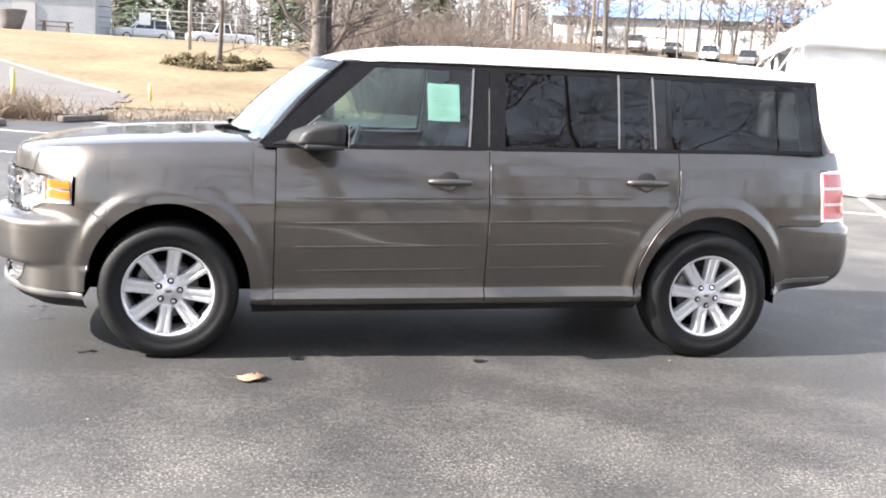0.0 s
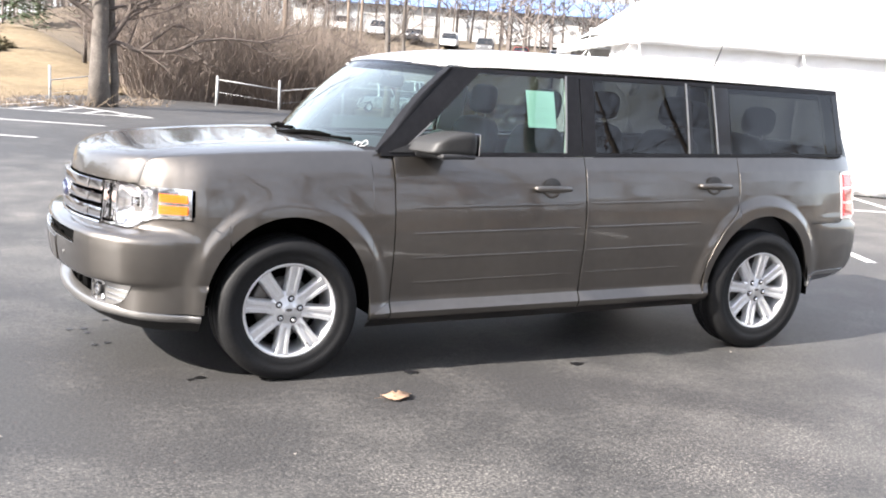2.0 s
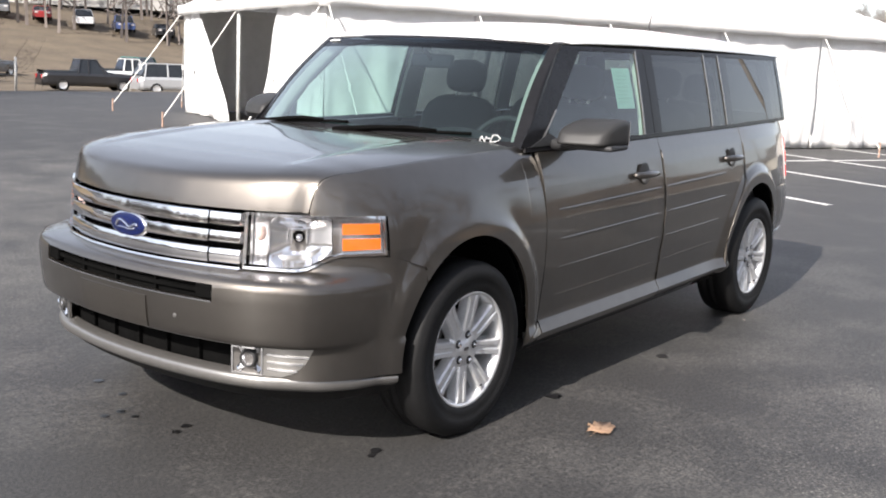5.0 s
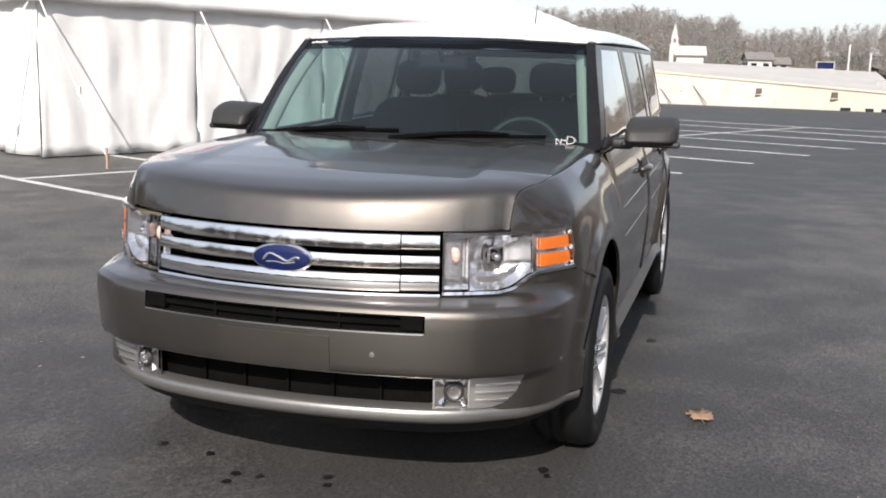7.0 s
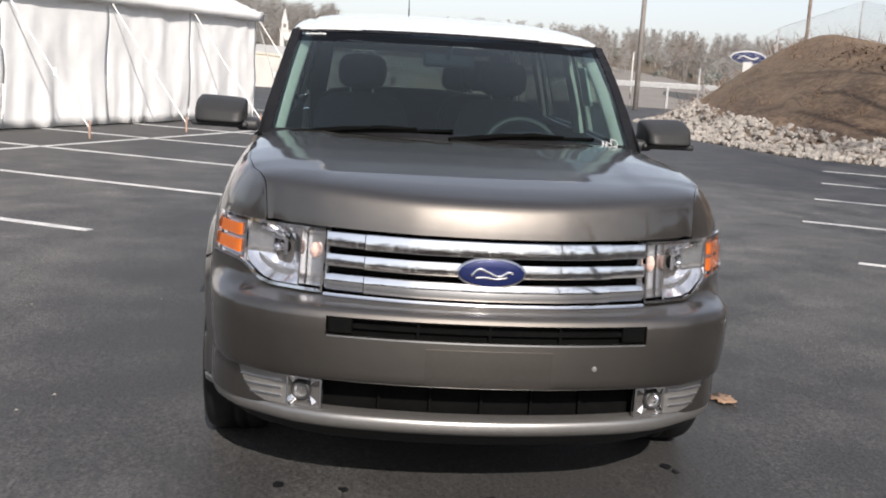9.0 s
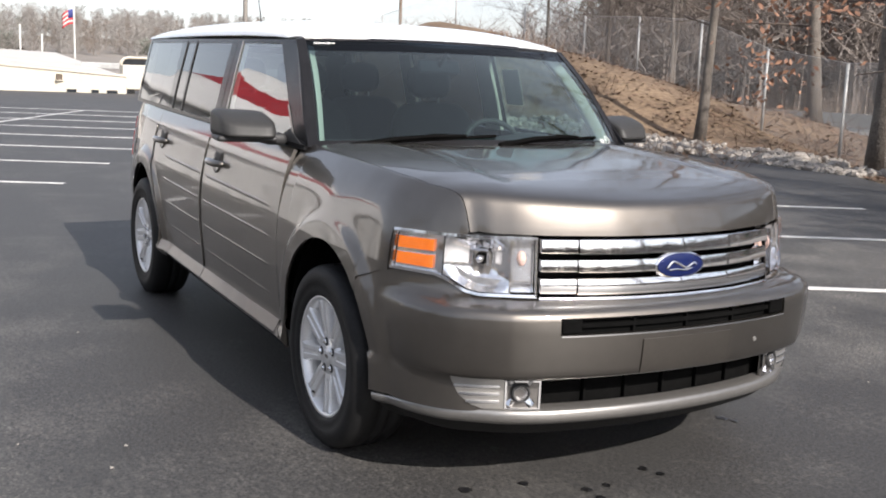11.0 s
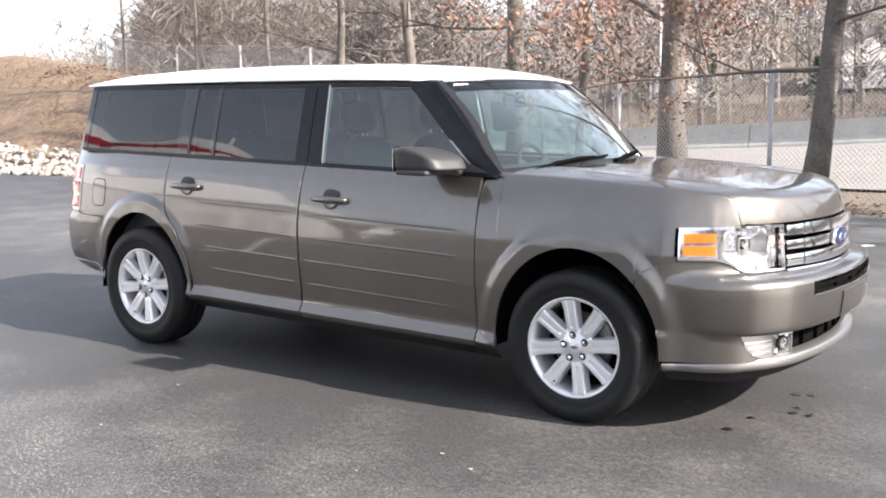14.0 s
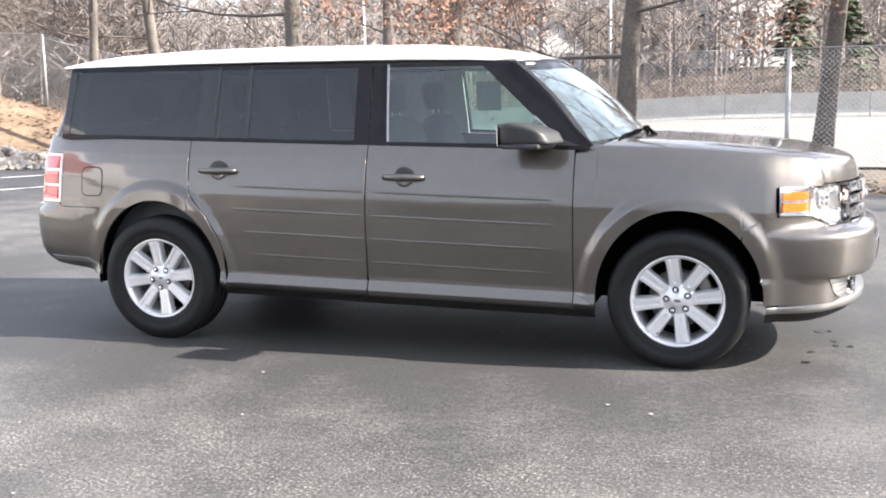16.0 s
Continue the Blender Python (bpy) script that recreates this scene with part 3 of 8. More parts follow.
def panel(name, vs, fs, material, parent, lip=0.016, label=""):
    """A skin whose free edges are folded inwards by lip."""
    bm = bmesh.new()
    bv = [bm.verts.new(v) for v in vs]
    for f in fs:
        try:
            bm.faces.new([bv[i] for i in f])
        except ValueError:
            pass
    bmesh.ops.remove_doubles(bm, verts=bm.verts[:], dist=1e-5)
    bmesh.ops.dissolve_degenerate(bm, dist=1e-5, edges=bm.edges[:])
    bm.normal_update()
    # the outside faces away from the car's axis
    turn = 0.0
    for f in bm.faces:
        c = f.calc_center_median()
        turn += f.normal.dot(c - Vector((max(-1.5, min(1.5, c.x)), 0, 0.7))) * f.calc_area()
    if turn < 0:
        bmesh.ops.reverse_faces(bm, faces=bm.faces[:])
        bm.normal_update()
    for f in bm.faces:
        f.smooth = True
    if lip:
        edges = [e for e in bm.edges if e.is_boundary]
        inner = {}
        for e in edges:
            for v in e.verts:
                if v not in inner:
                    inner[v] = (v.co.copy(), v.co - v.normal * lip)
        made = {}
        for e in edges:
            a, b = e.verts
            f = e.link_faces[0]
            for v in (a, b):
                if v not in made:
                    made[v] = (bm.verts.new(inner[v][0]), bm.verts.new(inner[v][1]))
            ls = [l for l in f.loops if l.edge == e][0]
            p, q = (ls.vert, ls.link_loop_next.vert)
            nf = bm.faces.new((made[q][0], made[p][0], made[p][1], made[q][1]))
            nf.smooth = False
    return part(name, bm, material, parent, label)


def arch(x, cx, cz, grow=0.0):
    """Height of the arch's edge at x, or the sill's underside away from it."""
    r = (x - cx) / (0.415 + grow)
    return cz + (0.462 + grow) * math.sqrt(max(0, 1 - r * r)) if abs(r) < 1 else None


def sill(x):
    return 0.282 + rake(x)


def cols_x(x0, x1, step=0.05, arches=()):
    """Columns between two x, set close where an arch's edge is steep."""
    xs = {x0, x1}
    n = max(1, int((x1 - x0) / step))
    xs |= {x0 + (x1 - x0) * k / n for k in range(n + 1)}
    for cx in arches:
        for k in range(0, 49):
            x = cx - 0.415 * math.cos(math.pi * k / 48)
            if x0 < x < x1:
                xs.add(x)
    xs = sorted(xs)
    out = [xs[0]]
    for x in xs[1:]:
        if x - out[-1] > 0.0004:
            out.append(x)
    return [s_of_x(x) for x in out]


def belt(x):
    return 1.108 + 0.0245 * (x + 0.97)


X = lambda s: plan(s)[0]
GAP = 0.0025
XD0, XD1, XD2 = -0.967, 0.172, 1.272      # door seams at the belt


def low_front(s):
    x = X(s)
    a = arch(x, FX, FZ)
    return a if a else sill(x)


def rdoor_edge(z):
    """The rear door's trailing edge, which follows the wheel arch."""
    zz = z - rake(1.2)
    return lerp([(0.28, 1.030), (0.42, 1.035), (0.50, 1.050), (0.60, 1.090), (0.70, 1.150), (0.78, 1.225), (0.81, 1.250), (0.85, 1.264), (0.93, 1.270), (1.3, 1.272)], zz)


def lamp_low_s(s):
    """Lower edge of the headlamp: level, then a rise to the side marker."""
    return lerp([(s_up(0.50), 0.728), (s_up(0.675), 0.729), (s_up(0.705), 0.736), (s_up(0.768), 0.778), (s_up(0.79), 0.786), (s_up(0.87), 0.790)], s)


def bump_top(s):
    """Upper edge of the front bumper cover."""
    x = X(s)
    if x < -1.985:
        return lamp_low_s(s) - 0.006
    return lerp([(-1.985, lamp_low_s(s_of_x(-1.985)) - 0.006), (-1.95, 0.774), (-1.90, 0.758), (-1.84, 0.727), (-1.80, 0.715)], x)


ALL_MIRRORED = (-1, 1)
s_up = by_y(lambda q: skin(q, 0.83))
s_low = by_y(lambda q: inset(q, 0.42, 1, APRON))
for sd in ALL_MIRRORED:
    # front door
    cols = cols_x(XD0 + GAP, XD1 - GAP, 0.05)
    door = sheet("front_door", cols, lambda s: sill(X(s)), lambda s: belt(X(s)), 34, M_PAINT, sd)
    # rear door, its trailing edge bent round the arch
    vs, fs, nu, nv = [], [], 70, 70
    for j in range(nv + 1):
        f = j / nv
        for i in range(nu + 1):
            x0 = XD1 + GAP
            zt, zb = belt(x0), sill(x0)
            x1 = 1.2
            for _ in range(4):
                x1 = rdoor_edge(sill(x1) + (belt(x1) - sill(x1)) * f) - GAP
            x = x0 + (x1 - x0) * i / nu
            z = sill(x) + (belt(x) - sill(x)) * f
            vs.append(skin(s_of_x(x), z, sd))
    for j in range(nv):
        for i in range(nu):
            k = j * (nu + 1) + i
            q = (k, k + 1, k + nu + 2, k + nu + 1)
            fs.append(q if sd > 0 else q[::-1])
    rdoor = panel("rear_door", vs, fs, M_PAINT, car)
    # quarter panel behind the door, over the rear arch
    cols = cols_x(1.032 + GAP, 2.208, 0.014, (RX,))

    def q_low(s):
        x = X(s)
        a = arch(x, RX, RZ)
        if x < 1.2:
            return a if a else sill(x)
        return max(a or 0, lerp([(1.2, 0.0), (1.80, 0.0), (1.832, 0.62), (1.90, 0.772), (3, 0.772)], x))

    def q_high(s):
        x = X(s)
        if x < XD2 + GAP:
            zs_ = [0.28 + 0.008 * k for k in range(130)]
            es = [rdoor_edge(z) + GAP for z in zs_]
            lo = float(np.interp(x, es, zs_))
            return lo
        return belt(x)
    qcols = [s for s in cols if X(s) < XD2 + GAP - 0.004] + [s_of_x(1.2715), s_of_x(1.2735)]
    qcols2 = [s_of_x(XD2 + GAP)] + [s for s in cols if X(s) > XD2 + GAP + 0.002]
    sheet("arch_edge", qcols, q_low, lambda s: max(q_high(s), q_low(s) + 0.002), 14, M_PAINT, sd, lip=0.012)
    sheet("quarter_panel", qcols2, q_low, q_high, 56, M_PAINT, sd)

    def rb_low(s):
        x = X(s)
        return max(arch(x, RX, RZ) or 0, lerp([(1.8, 0.37), (1.9, 0.372), (2.3, 0.40), (2.6, 0.42)], x))

    rcols = [c_ for c_ in cols_x(1.834, 2.44, 0.03, (RX,))] + [S_END - d for d in (0.55, 0.4, 0.25, 0.1, 0.0)]
    sheet("rear_bumper_corner", rcols, rb_low, lambda s: lerp([(1.83, 0.616), (1.90, 0.768), (2.198, 0.768), (2.213, 0.790), (3, 0.790)], X(s)) + 0.0005, 18, M_PAINT, sd)
    # sill strip, its paint lightened for the sky it faces, and dark sill underside
    sheet("sill_strip", cols_x(XD0 + 0.004, XD1 - 0.004, 0.1), lambda s: 0.322 + rake(X(s)), lambda s: 0.372 + rake(X(s)), 2, M_SILL, sd, lift=0.004, lip=0.006, label="body-coloured sill strip, painted paler for the sky it catches")
    sheet("sill_strip", cols_x(XD1 + 0.004, 1.022, 0.1), lambda s: 0.322 + rake(X(s)), lambda s: 0.372 + rake(X(s)), 2, M_SILL, sd, lift=0.004, lip=0.006, label="body-coloured sill strip, painted paler for the sky it catches")
    sheet("sill_strip", cols_x(-1.06, XD0 - 0.004, 0.03), lambda s: 0.322 + rake(X(s)), lambda s: 0.327 + rake(X(s)) + 0.042 * smooth01((X(s) + 1.07) / 0.1), 2, M_SILL, sd, lift=0.004, lip=0.006, label="body-coloured sill strip, painted paler for the sky it catches")
    sheet("sill_underside", cols_x(-1.075, 1.07, 0.1), lambda s: 0.235 + rake(X(s)), lambda s: 0.284 + rake(X(s)), 3, M_PAINT, sd, lip=0.0)
    # raised lines pressed across the doors
    for z0, xa, xb, xc, xd, proud in ((0.856, -0.86, 0.135, 0.205, 0.985, 0.9), (0.725, -0.86, 0.135, 0.205, 0.985, 0.9), (0.597, -0.855, 0.135, 0.205, 0.905, 0.6), (0.468, -0.85, 0.135, 0.205, 0.865, 0.45)):
        for x0, x1, nm in ((xa, xb, door), (xc, xd, rdoor)):
            vs, fs = [], []
            n = 14
            for i in range(n + 1):
                x = x0 + (x1 - x0) * i / n
                z = z0 + rake(x) + 0.0105 * (x + 0.86) * 1.0
                t = proud if 0 < i < n else 0.1
                for dz_, h in ((-0.012, -0.0005), (-0.003, 0.0020 * t), (0.002, 0.0031 * t), (0.006, -0.0005)):
                    vs.append(skin(s_of_x(x), z + dz_, sd, h))
            for i in range(n):
                for j in range(3):
                    k = i * 4 + j
                    q = (k, k + 4, k + 5, k + 1)
                    fs.append(q if sd > 0 else q[::-1])
            o = obj("pressed_line", vs, fs, M_PAINT, nm)

# middle of the nose: upper bumper beam, slot, plate panel, lower intake, lip, grille recess


def nose_sheet(name, ylim, z0, z1, nz, material, lift=0.0, lip=0.012, label="", parent=car):
    """A piece across the nose from one side to the other."""
    ys = np.linspace(-ylim, ylim, 41)
    vs, fs, m = [], [], nz + 1
    for y in ys:
        sd_ = 1 if y >= 0 else -1
        for j in range(nz + 1):
            vs.append(skin(s_of_y(abs(y)), z0 + (z1 - z0) * j / nz, sd_, lift))
    for i in range(len(ys) - 1):
        for j in range(nz):
            fs.append((i * m + j, (i + 1) * m + j, (i + 1) * m + j + 1, i * m + j + 1))
    return panel(name, vs, fs, material, parent, lip, label)


# bumper cover in one piece from arch to arch, with the slot left open
half_cols = [s_of_y(y) for y in np.linspace(0.0, 0.50, 21)]
outer = [s_of_y(y) for y in np.linspace(0.52, 0.66, 8) if X(s_of_y(y)) < -2.304] + cols_x(-2.30, -1.803, 0.03, (FX,))
half_cols += outer
ring_cols = [(s, -1) for s in reversed(half_cols[1:])] + [(s, 1) for s in half_cols]
BZ = [0.345, 0.380, 0.410, 0.440, 0.464, 0.476, 0.488, 0.51, 0.54, 0.57, 0.60, 0.616, 0.624, 0.640, 0.654, 0.668, 0.682, 0.690, 0.698, 0.704, 0.710, 0.716, 0.722]
vs, fs, m = [], [], len(BZ)
for s, sd in ring_cols:
    lo = (low_front(s) if X(s) > -1.93 else 0) or 0
    hi = bump_top(s)
    for z in BZ:
        zz = z if z < 0.69 else 0.69 + (z - 0.69) * (hi - 0.69) / 0.032
        zz = max(zz, min(lo, hi))
        if zz < 0.474:
            vs.append(inset(s, zz, sd, APRON, 0.004))
        else:
            vs.append(skin(s, zz, sd))
for i in range(len(ring_cols) - 1):
    for j in range(m - 1):
        if j < 4 and min(ring_cols[i][0], ring_cols[i + 1][0]) < s_low(0.60):
            continue
        if 12 <= j < 16 and max(ring_cols[i][0], ring_cols[i + 1][0]) <= s_of_y(0.5001):
            continue
        k = i * m + j
        fs.append((k, k + m, k + m + 1, k + 1))
bumper = panel("front_bumper", vs, fs, M_PAINT, car, 0.02)
# near-black sheet and fittings stand in for the slot's shaded depth
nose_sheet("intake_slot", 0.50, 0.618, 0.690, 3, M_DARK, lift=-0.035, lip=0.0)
# chrome line stands in for the highlight on the slot's painted lower edge
nose_sheet("slot_edge_glint", 0.497, 0.6195, 0.6255, 1, M_CHROME, lift=0.003, lip=0.006, label="thin bright line for the highlight on the slot's lower edge")
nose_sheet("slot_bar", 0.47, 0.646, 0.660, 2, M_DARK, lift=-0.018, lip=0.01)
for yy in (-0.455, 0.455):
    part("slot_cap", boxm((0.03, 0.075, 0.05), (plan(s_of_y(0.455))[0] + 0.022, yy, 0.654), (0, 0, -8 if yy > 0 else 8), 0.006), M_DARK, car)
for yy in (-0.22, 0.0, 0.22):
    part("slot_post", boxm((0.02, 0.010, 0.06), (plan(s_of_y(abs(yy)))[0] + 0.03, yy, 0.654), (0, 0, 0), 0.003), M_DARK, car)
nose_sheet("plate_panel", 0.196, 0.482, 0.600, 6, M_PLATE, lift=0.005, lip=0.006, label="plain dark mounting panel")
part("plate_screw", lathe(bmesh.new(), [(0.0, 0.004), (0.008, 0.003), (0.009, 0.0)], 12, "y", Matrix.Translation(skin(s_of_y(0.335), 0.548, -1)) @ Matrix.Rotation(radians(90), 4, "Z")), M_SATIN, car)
# near-black sheet and ribs in place of the lower intake's deep shade
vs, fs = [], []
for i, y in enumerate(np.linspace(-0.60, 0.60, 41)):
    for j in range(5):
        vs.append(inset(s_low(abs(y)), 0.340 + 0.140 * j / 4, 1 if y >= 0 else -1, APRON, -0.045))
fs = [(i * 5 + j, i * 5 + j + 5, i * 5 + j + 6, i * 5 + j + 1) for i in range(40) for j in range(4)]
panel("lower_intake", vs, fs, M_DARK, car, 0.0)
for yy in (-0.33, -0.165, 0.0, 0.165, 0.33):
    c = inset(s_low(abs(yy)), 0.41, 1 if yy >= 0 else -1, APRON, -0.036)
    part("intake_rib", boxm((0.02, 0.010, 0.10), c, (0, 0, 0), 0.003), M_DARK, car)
# lower lip all the way round to the arches
ys = None
vs, fs = [], []
lipc = [s_of_x(-1.925)] + [s_of_x(x) for x in np.linspace(-1.94, -2.30, 16)] + [s_of_y(y) for y in np.linspace(0.68, 0.0, 22)]
lipc = [(s, 1) for s in lipc] + [(s, -1) for s in reversed(lipc[:-1])]
for s, sd in lipc:
    w = smooth01((X(s) * -1 - 1.93) / 0.25)
    for z, l in ((0.298, -0.020), (0.306, -0.006), (0.312, 0.003), (0.326, 0.006), (0.344, 0.005), (0.354, -0.004), (0.360, -0.05)):
        zz = z if z < 0.33 else 0.33 + (z - 0.33) * (0.3 + 0.7 * w)
        vs.append(inset(s, zz, sd, LIPSET, l))
for i in range(len(lipc) - 1):
    for j in range(6):
        k = i * 7 + j
        fs.append((k + 7, k, k + 1, k + 8))
panel("front_lip", vs, fs, M_LIP, car, 0.0, "satin silver lower lip")
vs, fs = [], []
for i, (s, sd) in enumerate(lipc):
    for z, l in ((0.236, -0.11), (0.264, -0.06), (0.304, -0.014)):
        vs.append(inset(s, z, sd, LIPSET, l))
for i in range(len(lipc) - 1):
    for j in range(2):
        k = i * 3 + j
        fs.append((k + 3, k, k + 1, k + 4))
panel("air_dam", vs, fs, M_RUBBER, car, 0.0)

# grille: near-black sheet for the shaded recess, three chrome bars with stepped ends, oval badge
grille = new("grille")
grille.parent = car
def up_sheet(name, ylim, z0, z1, nz, material, lift=0.0, lip=0.012, parent=car, label=""):
    """A piece across the upper nose, by true half width."""
    vs, fs, m = [], [], nz + 1
    for y in np.linspace(-ylim, ylim, 41):
        for j in range(nz + 1):
            vs.append(skin(s_up(abs(y)), z0 + (z1 - z0) * j / nz, 1 if y >= 0 else -1, lift))
    fs = [(i * m + j, (i + 1) * m + j, (i + 1) * m + j + 1, i * m + j + 1) for i in range(40) for j in range(nz)]
    return panel(name, vs, fs, material, parent, lip, label)


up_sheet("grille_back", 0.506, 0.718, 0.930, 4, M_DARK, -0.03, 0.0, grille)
# three flat bars that lean back a little, the lowest turned down at its foot; each end section is stepped
for zc, hgt, lean in ((0.8975, 0.050, 0.17), (0.8330, 0.044, 0.17), (0.7640, 0.056, 0.08)):
    for y0, y1, lift_ in ((-0.384, 0.384, 0.020), (0.387, 0.502, 0.014), (-0.502, -0.387, 0.014)):
        n = 36 if y1 - y0 > 0.5 else 8
        hh = hgt if y1 - y0 > 0.5 else hgt * 0.93
        prof = [(-0.5, -0.04), (-0.5, 0.0), (-0.46, 0.004), (-0.40, 0.0055)] + [(f, 0.0055 - (f + 0.40) * hh * lean + (0.0010 if zc > 0.8 else 0.0045) * math.sin(math.pi * (f + 0.4) / 0.86)) for f in (-0.2, 0.0, 0.2, 0.4, 0.46)] + [(0.5, 0.0025 - 0.9 * hh * lean), (0.5, -0.04)]
        vs, fs = [], []
        for i in range(n + 1):
            y = y0 + (y1 - y0) * i / n
            for dz_, h in prof:
                p = skin(s_up(abs(y)), 0.83, 1 if y >= 0 else -1, lift_ + h)
                p.z = zc + dz_ * hh
                vs.append(p)
        m = len(prof)
        for i in range(n):
            for j in range(m - 1):
                k = i * m + j
                fs.append((k, k + m, k + m + 1, k + 1))
        fs += [tuple(range(m)), tuple(range(n * m + m - 1, n * m - 1, -1))]
        o = obj("grille_bar", vs, fs, M_CHROME, grille, "chrome grille bar", smooth=False)
        o.data.polygons.foreach_set("use_smooth", [len(p.vertices) == 4 for p in o.data.polygons])
        o.modifiers.new("edge", "EDGE_SPLIT").split_angle = radians(28)
up_sheet("grille_base", 0.506, 0.7215, 0.730, 2, M_CHROME, 0.016, 0.02, grille)


def oval(bm, ry, rz, x, cy, cz, depth, n=48, dome=0.0):
    ringf = [bm.verts.new((x, cy + ry * math.cos(k * math.tau / n), cz + rz * math.sin(k * math.tau / n))) for k in range(n)]
    ringm = [bm.verts.new((x - depth * 0.7, cy + ry * 0.99 * math.cos(k * math.tau / n), cz + rz * 0.985 * math.sin(k * math.tau / n))) for k in range(n)]
    ring2 = [bm.verts.new((x - depth, cy + ry * 0.95 * math.cos(k * math.tau / n), cz + rz * 0.93 * math.sin(k * math.tau / n))) for k in range(n)]
    c = bm.verts.new((x - depth - dome, cy, cz))
    for k in range(n):
        j = (k + 1) % n
        bm.faces.new((ringf[k], ringf[j], ringm[j], ringm[k]))
        bm.faces.new((ringm[k], ringm[j], ring2[j], ring2[k]))
        bm.faces.new((ring2[k], ring2[j], c))
    return bm


bz = 0.828
part("badge_rim", oval(bmesh.new(), 0.112, 0.051, -2.386, 0, bz, 0.040, dome=0.0), M_CHROME, grille, "chrome oval badge rim", True)
part("badge_field", oval(bmesh.new(), 0.101, 0.042, -2.426, 0, bz, 0.004, dome=0.003), M_BLUE, grille, "dark blue oval badge field", True)
bm = bmesh.new()
for pts, r in (([(-0.064, -0.008), (-0.040, 0.014), (-0.008, 0.004), (0.022, -0.008), (0.052, 0.006), (0.066, 0.002)], 0.0050), ([(-0.052, -0.014), (-0.020, -0.012), (0.016, -0.016), (0.050, -0.010)], 0.0034)):
    ps = spline([(-2.4335, -y, bz + z) for y, z in pts], 5)
    tube(bm, ps, [r] * len(ps), 6)
part("badge_flourish", bm, M_CHROME, grille, "pale flourish on the badge", True)


# headlamps
for sd in ALL_MIRRORED:
    lamp = new("headlamp")
    lamp.parent = car
    S0, S1 = s_up(0.512), s_of_x(-1.978)
    SA, SB, SC = s_up(0.590), s_up(0.772), s_up(0.781)     # signal column | main bowl | side marker
    lc = [S0 + (S1 - S0) * k / 30 for k in range(31)]
    LT = 0.925
    sheet("seam_backing", cols_x(-1.97, -1.803, 0.03), lambda s: bump_top(s) - 0.022, lambda s: bump_top(s) + 0.022, 2, M_PAINT, sd, car, lift=-0.007, lip=0.0)
    # dark tub behind everything
    sheet("lamp_tub", lc, lambda s: lamp_low_s(s), lambda s: LT, 4, M_DISC, sd, lamp, lift=-0.055, lip=0.0)
    # main chamber: a wide square bowl, deep in the middle, with soft flutes
    vs, fs, nu, nv = [], [], 30, 18
    for i in range(nu + 1):
        s = SA + (SB - SA) * i / nu
        u = 2 * i / nu - 1
        for j in range(nv + 1):
            v = 2 * j / nv - 1
            lo = lamp_low_s(s) + 0.008
            r = max(abs(u), abs(v))
            rr = min(1.0, (abs(u) ** 4 + abs(v) ** 4) ** 0.25)
            deep = -0.062 * (1 - rr ** 2.2) - 0.006
            deep += 0.0030 * abs(math.sin(u * 9.4)) * (1 - 0.5 * r) + 0.0022 * abs(math.sin(v * 6.3 + 0.8)) * (1 - r)
            vs.append(skin(s, lo + (LT - 0.010 - lo) * (v + 1) / 2, sd, deep))
    for i in range(nu):
        for j in range(nv):
            k = i * (nv + 1) + j
            q = (k, k + nv + 1, k + nv + 2, k + 1)
            fs.append(q if sd > 0 else q[::-1])
    obj("reflector_bowl", vs, fs, M_REFLECT, lamp, "bright square reflector bowl")
    # step across the bowl's foot
    sheet("bowl_step", [SA + (SB - SA) * k / 10 for k in range(1, 10)], lambda s: lamp_low_s(s) + 0.030, lambda s: lamp_low_s(s) + 0.048, 2, M_REFLECT, sd, lamp, lift=-0.026, lip=0.020)
    # bulb and its cap
    c = skin((SA + SB) / 2, 0.842, sd, -0.050)
    x_, y_, nx_, ny_ = plan((SA + SB) / 2)
    face = Matrix.Translation(c) @ Matrix.Rotation(math.atan2(sd * ny_, nx_), 4, "Z") @ Matrix.Rotation(radians(-90), 4, "Z")
    part("bulb_socket", lathe(bmesh.new(), [(0.0, 0.004), (0.020, 0.004), (0.024, -0.012), (0.024, -0.02)], 20, "y", face), M_DARK, lamp, "", True)
    part("bulb_cap", lathe(bmesh.new(), [(0.0, 0.040), (0.009, 0.038), (0.013, 0.030), (0.013, 0.004)], 18, "y", face), M_CHROME, lamp, "", True)
    part("bulb_shield", box(bmesh.new(), (0.052, 0.012, 0.010), face @ Matrix.Translation((0, 0.022, 0.030)), 0.003), M_CHROME, lamp)
    for k in (-1, 1):
        part("bulb_post", box(bmesh.new(), (0.006, 0.014, 0.052), face @ Matrix.Translation((k * 0.026, 0.018, 0.004)), 0.002), M_CHROME, lamp)
    # narrow signal column with level ribs and a faintly amber bulb
    sheet("signal_well", [S0 + (SA - S0) * k / 8 for k in range(9)], lambda s: lamp_low_s(s) + 0.008, lambda s: LT - 0.010, 8, M_REFLECT, sd, lamp, lift=-0.034, lip=0.0)
    for k in range(9):
        z0 = 0.742 + 0.0195 * k
        sheet("signal_rib", [S0 + (SA - S0) * q / 5 for q in range(1, 5)], lambda s: z0, lambda s: z0 + 0.009, 2, M_LENS, sd, lamp, lift=-0.004, lip=0.010)
    bm = bmesh.new()
    bmesh.ops.create_uvsphere(bm, u_segments=14, v_segments=10, radius=0.015, matrix=Matrix.Translation(skin((S0 + SA) / 2, 0.850, sd, -0.022)) @ Matrix.Diagonal((1, 1, 1.7, 1)))
    part("signal_bulb", bm, M_SIGNAL, lamp, "pale amber bulb", True)
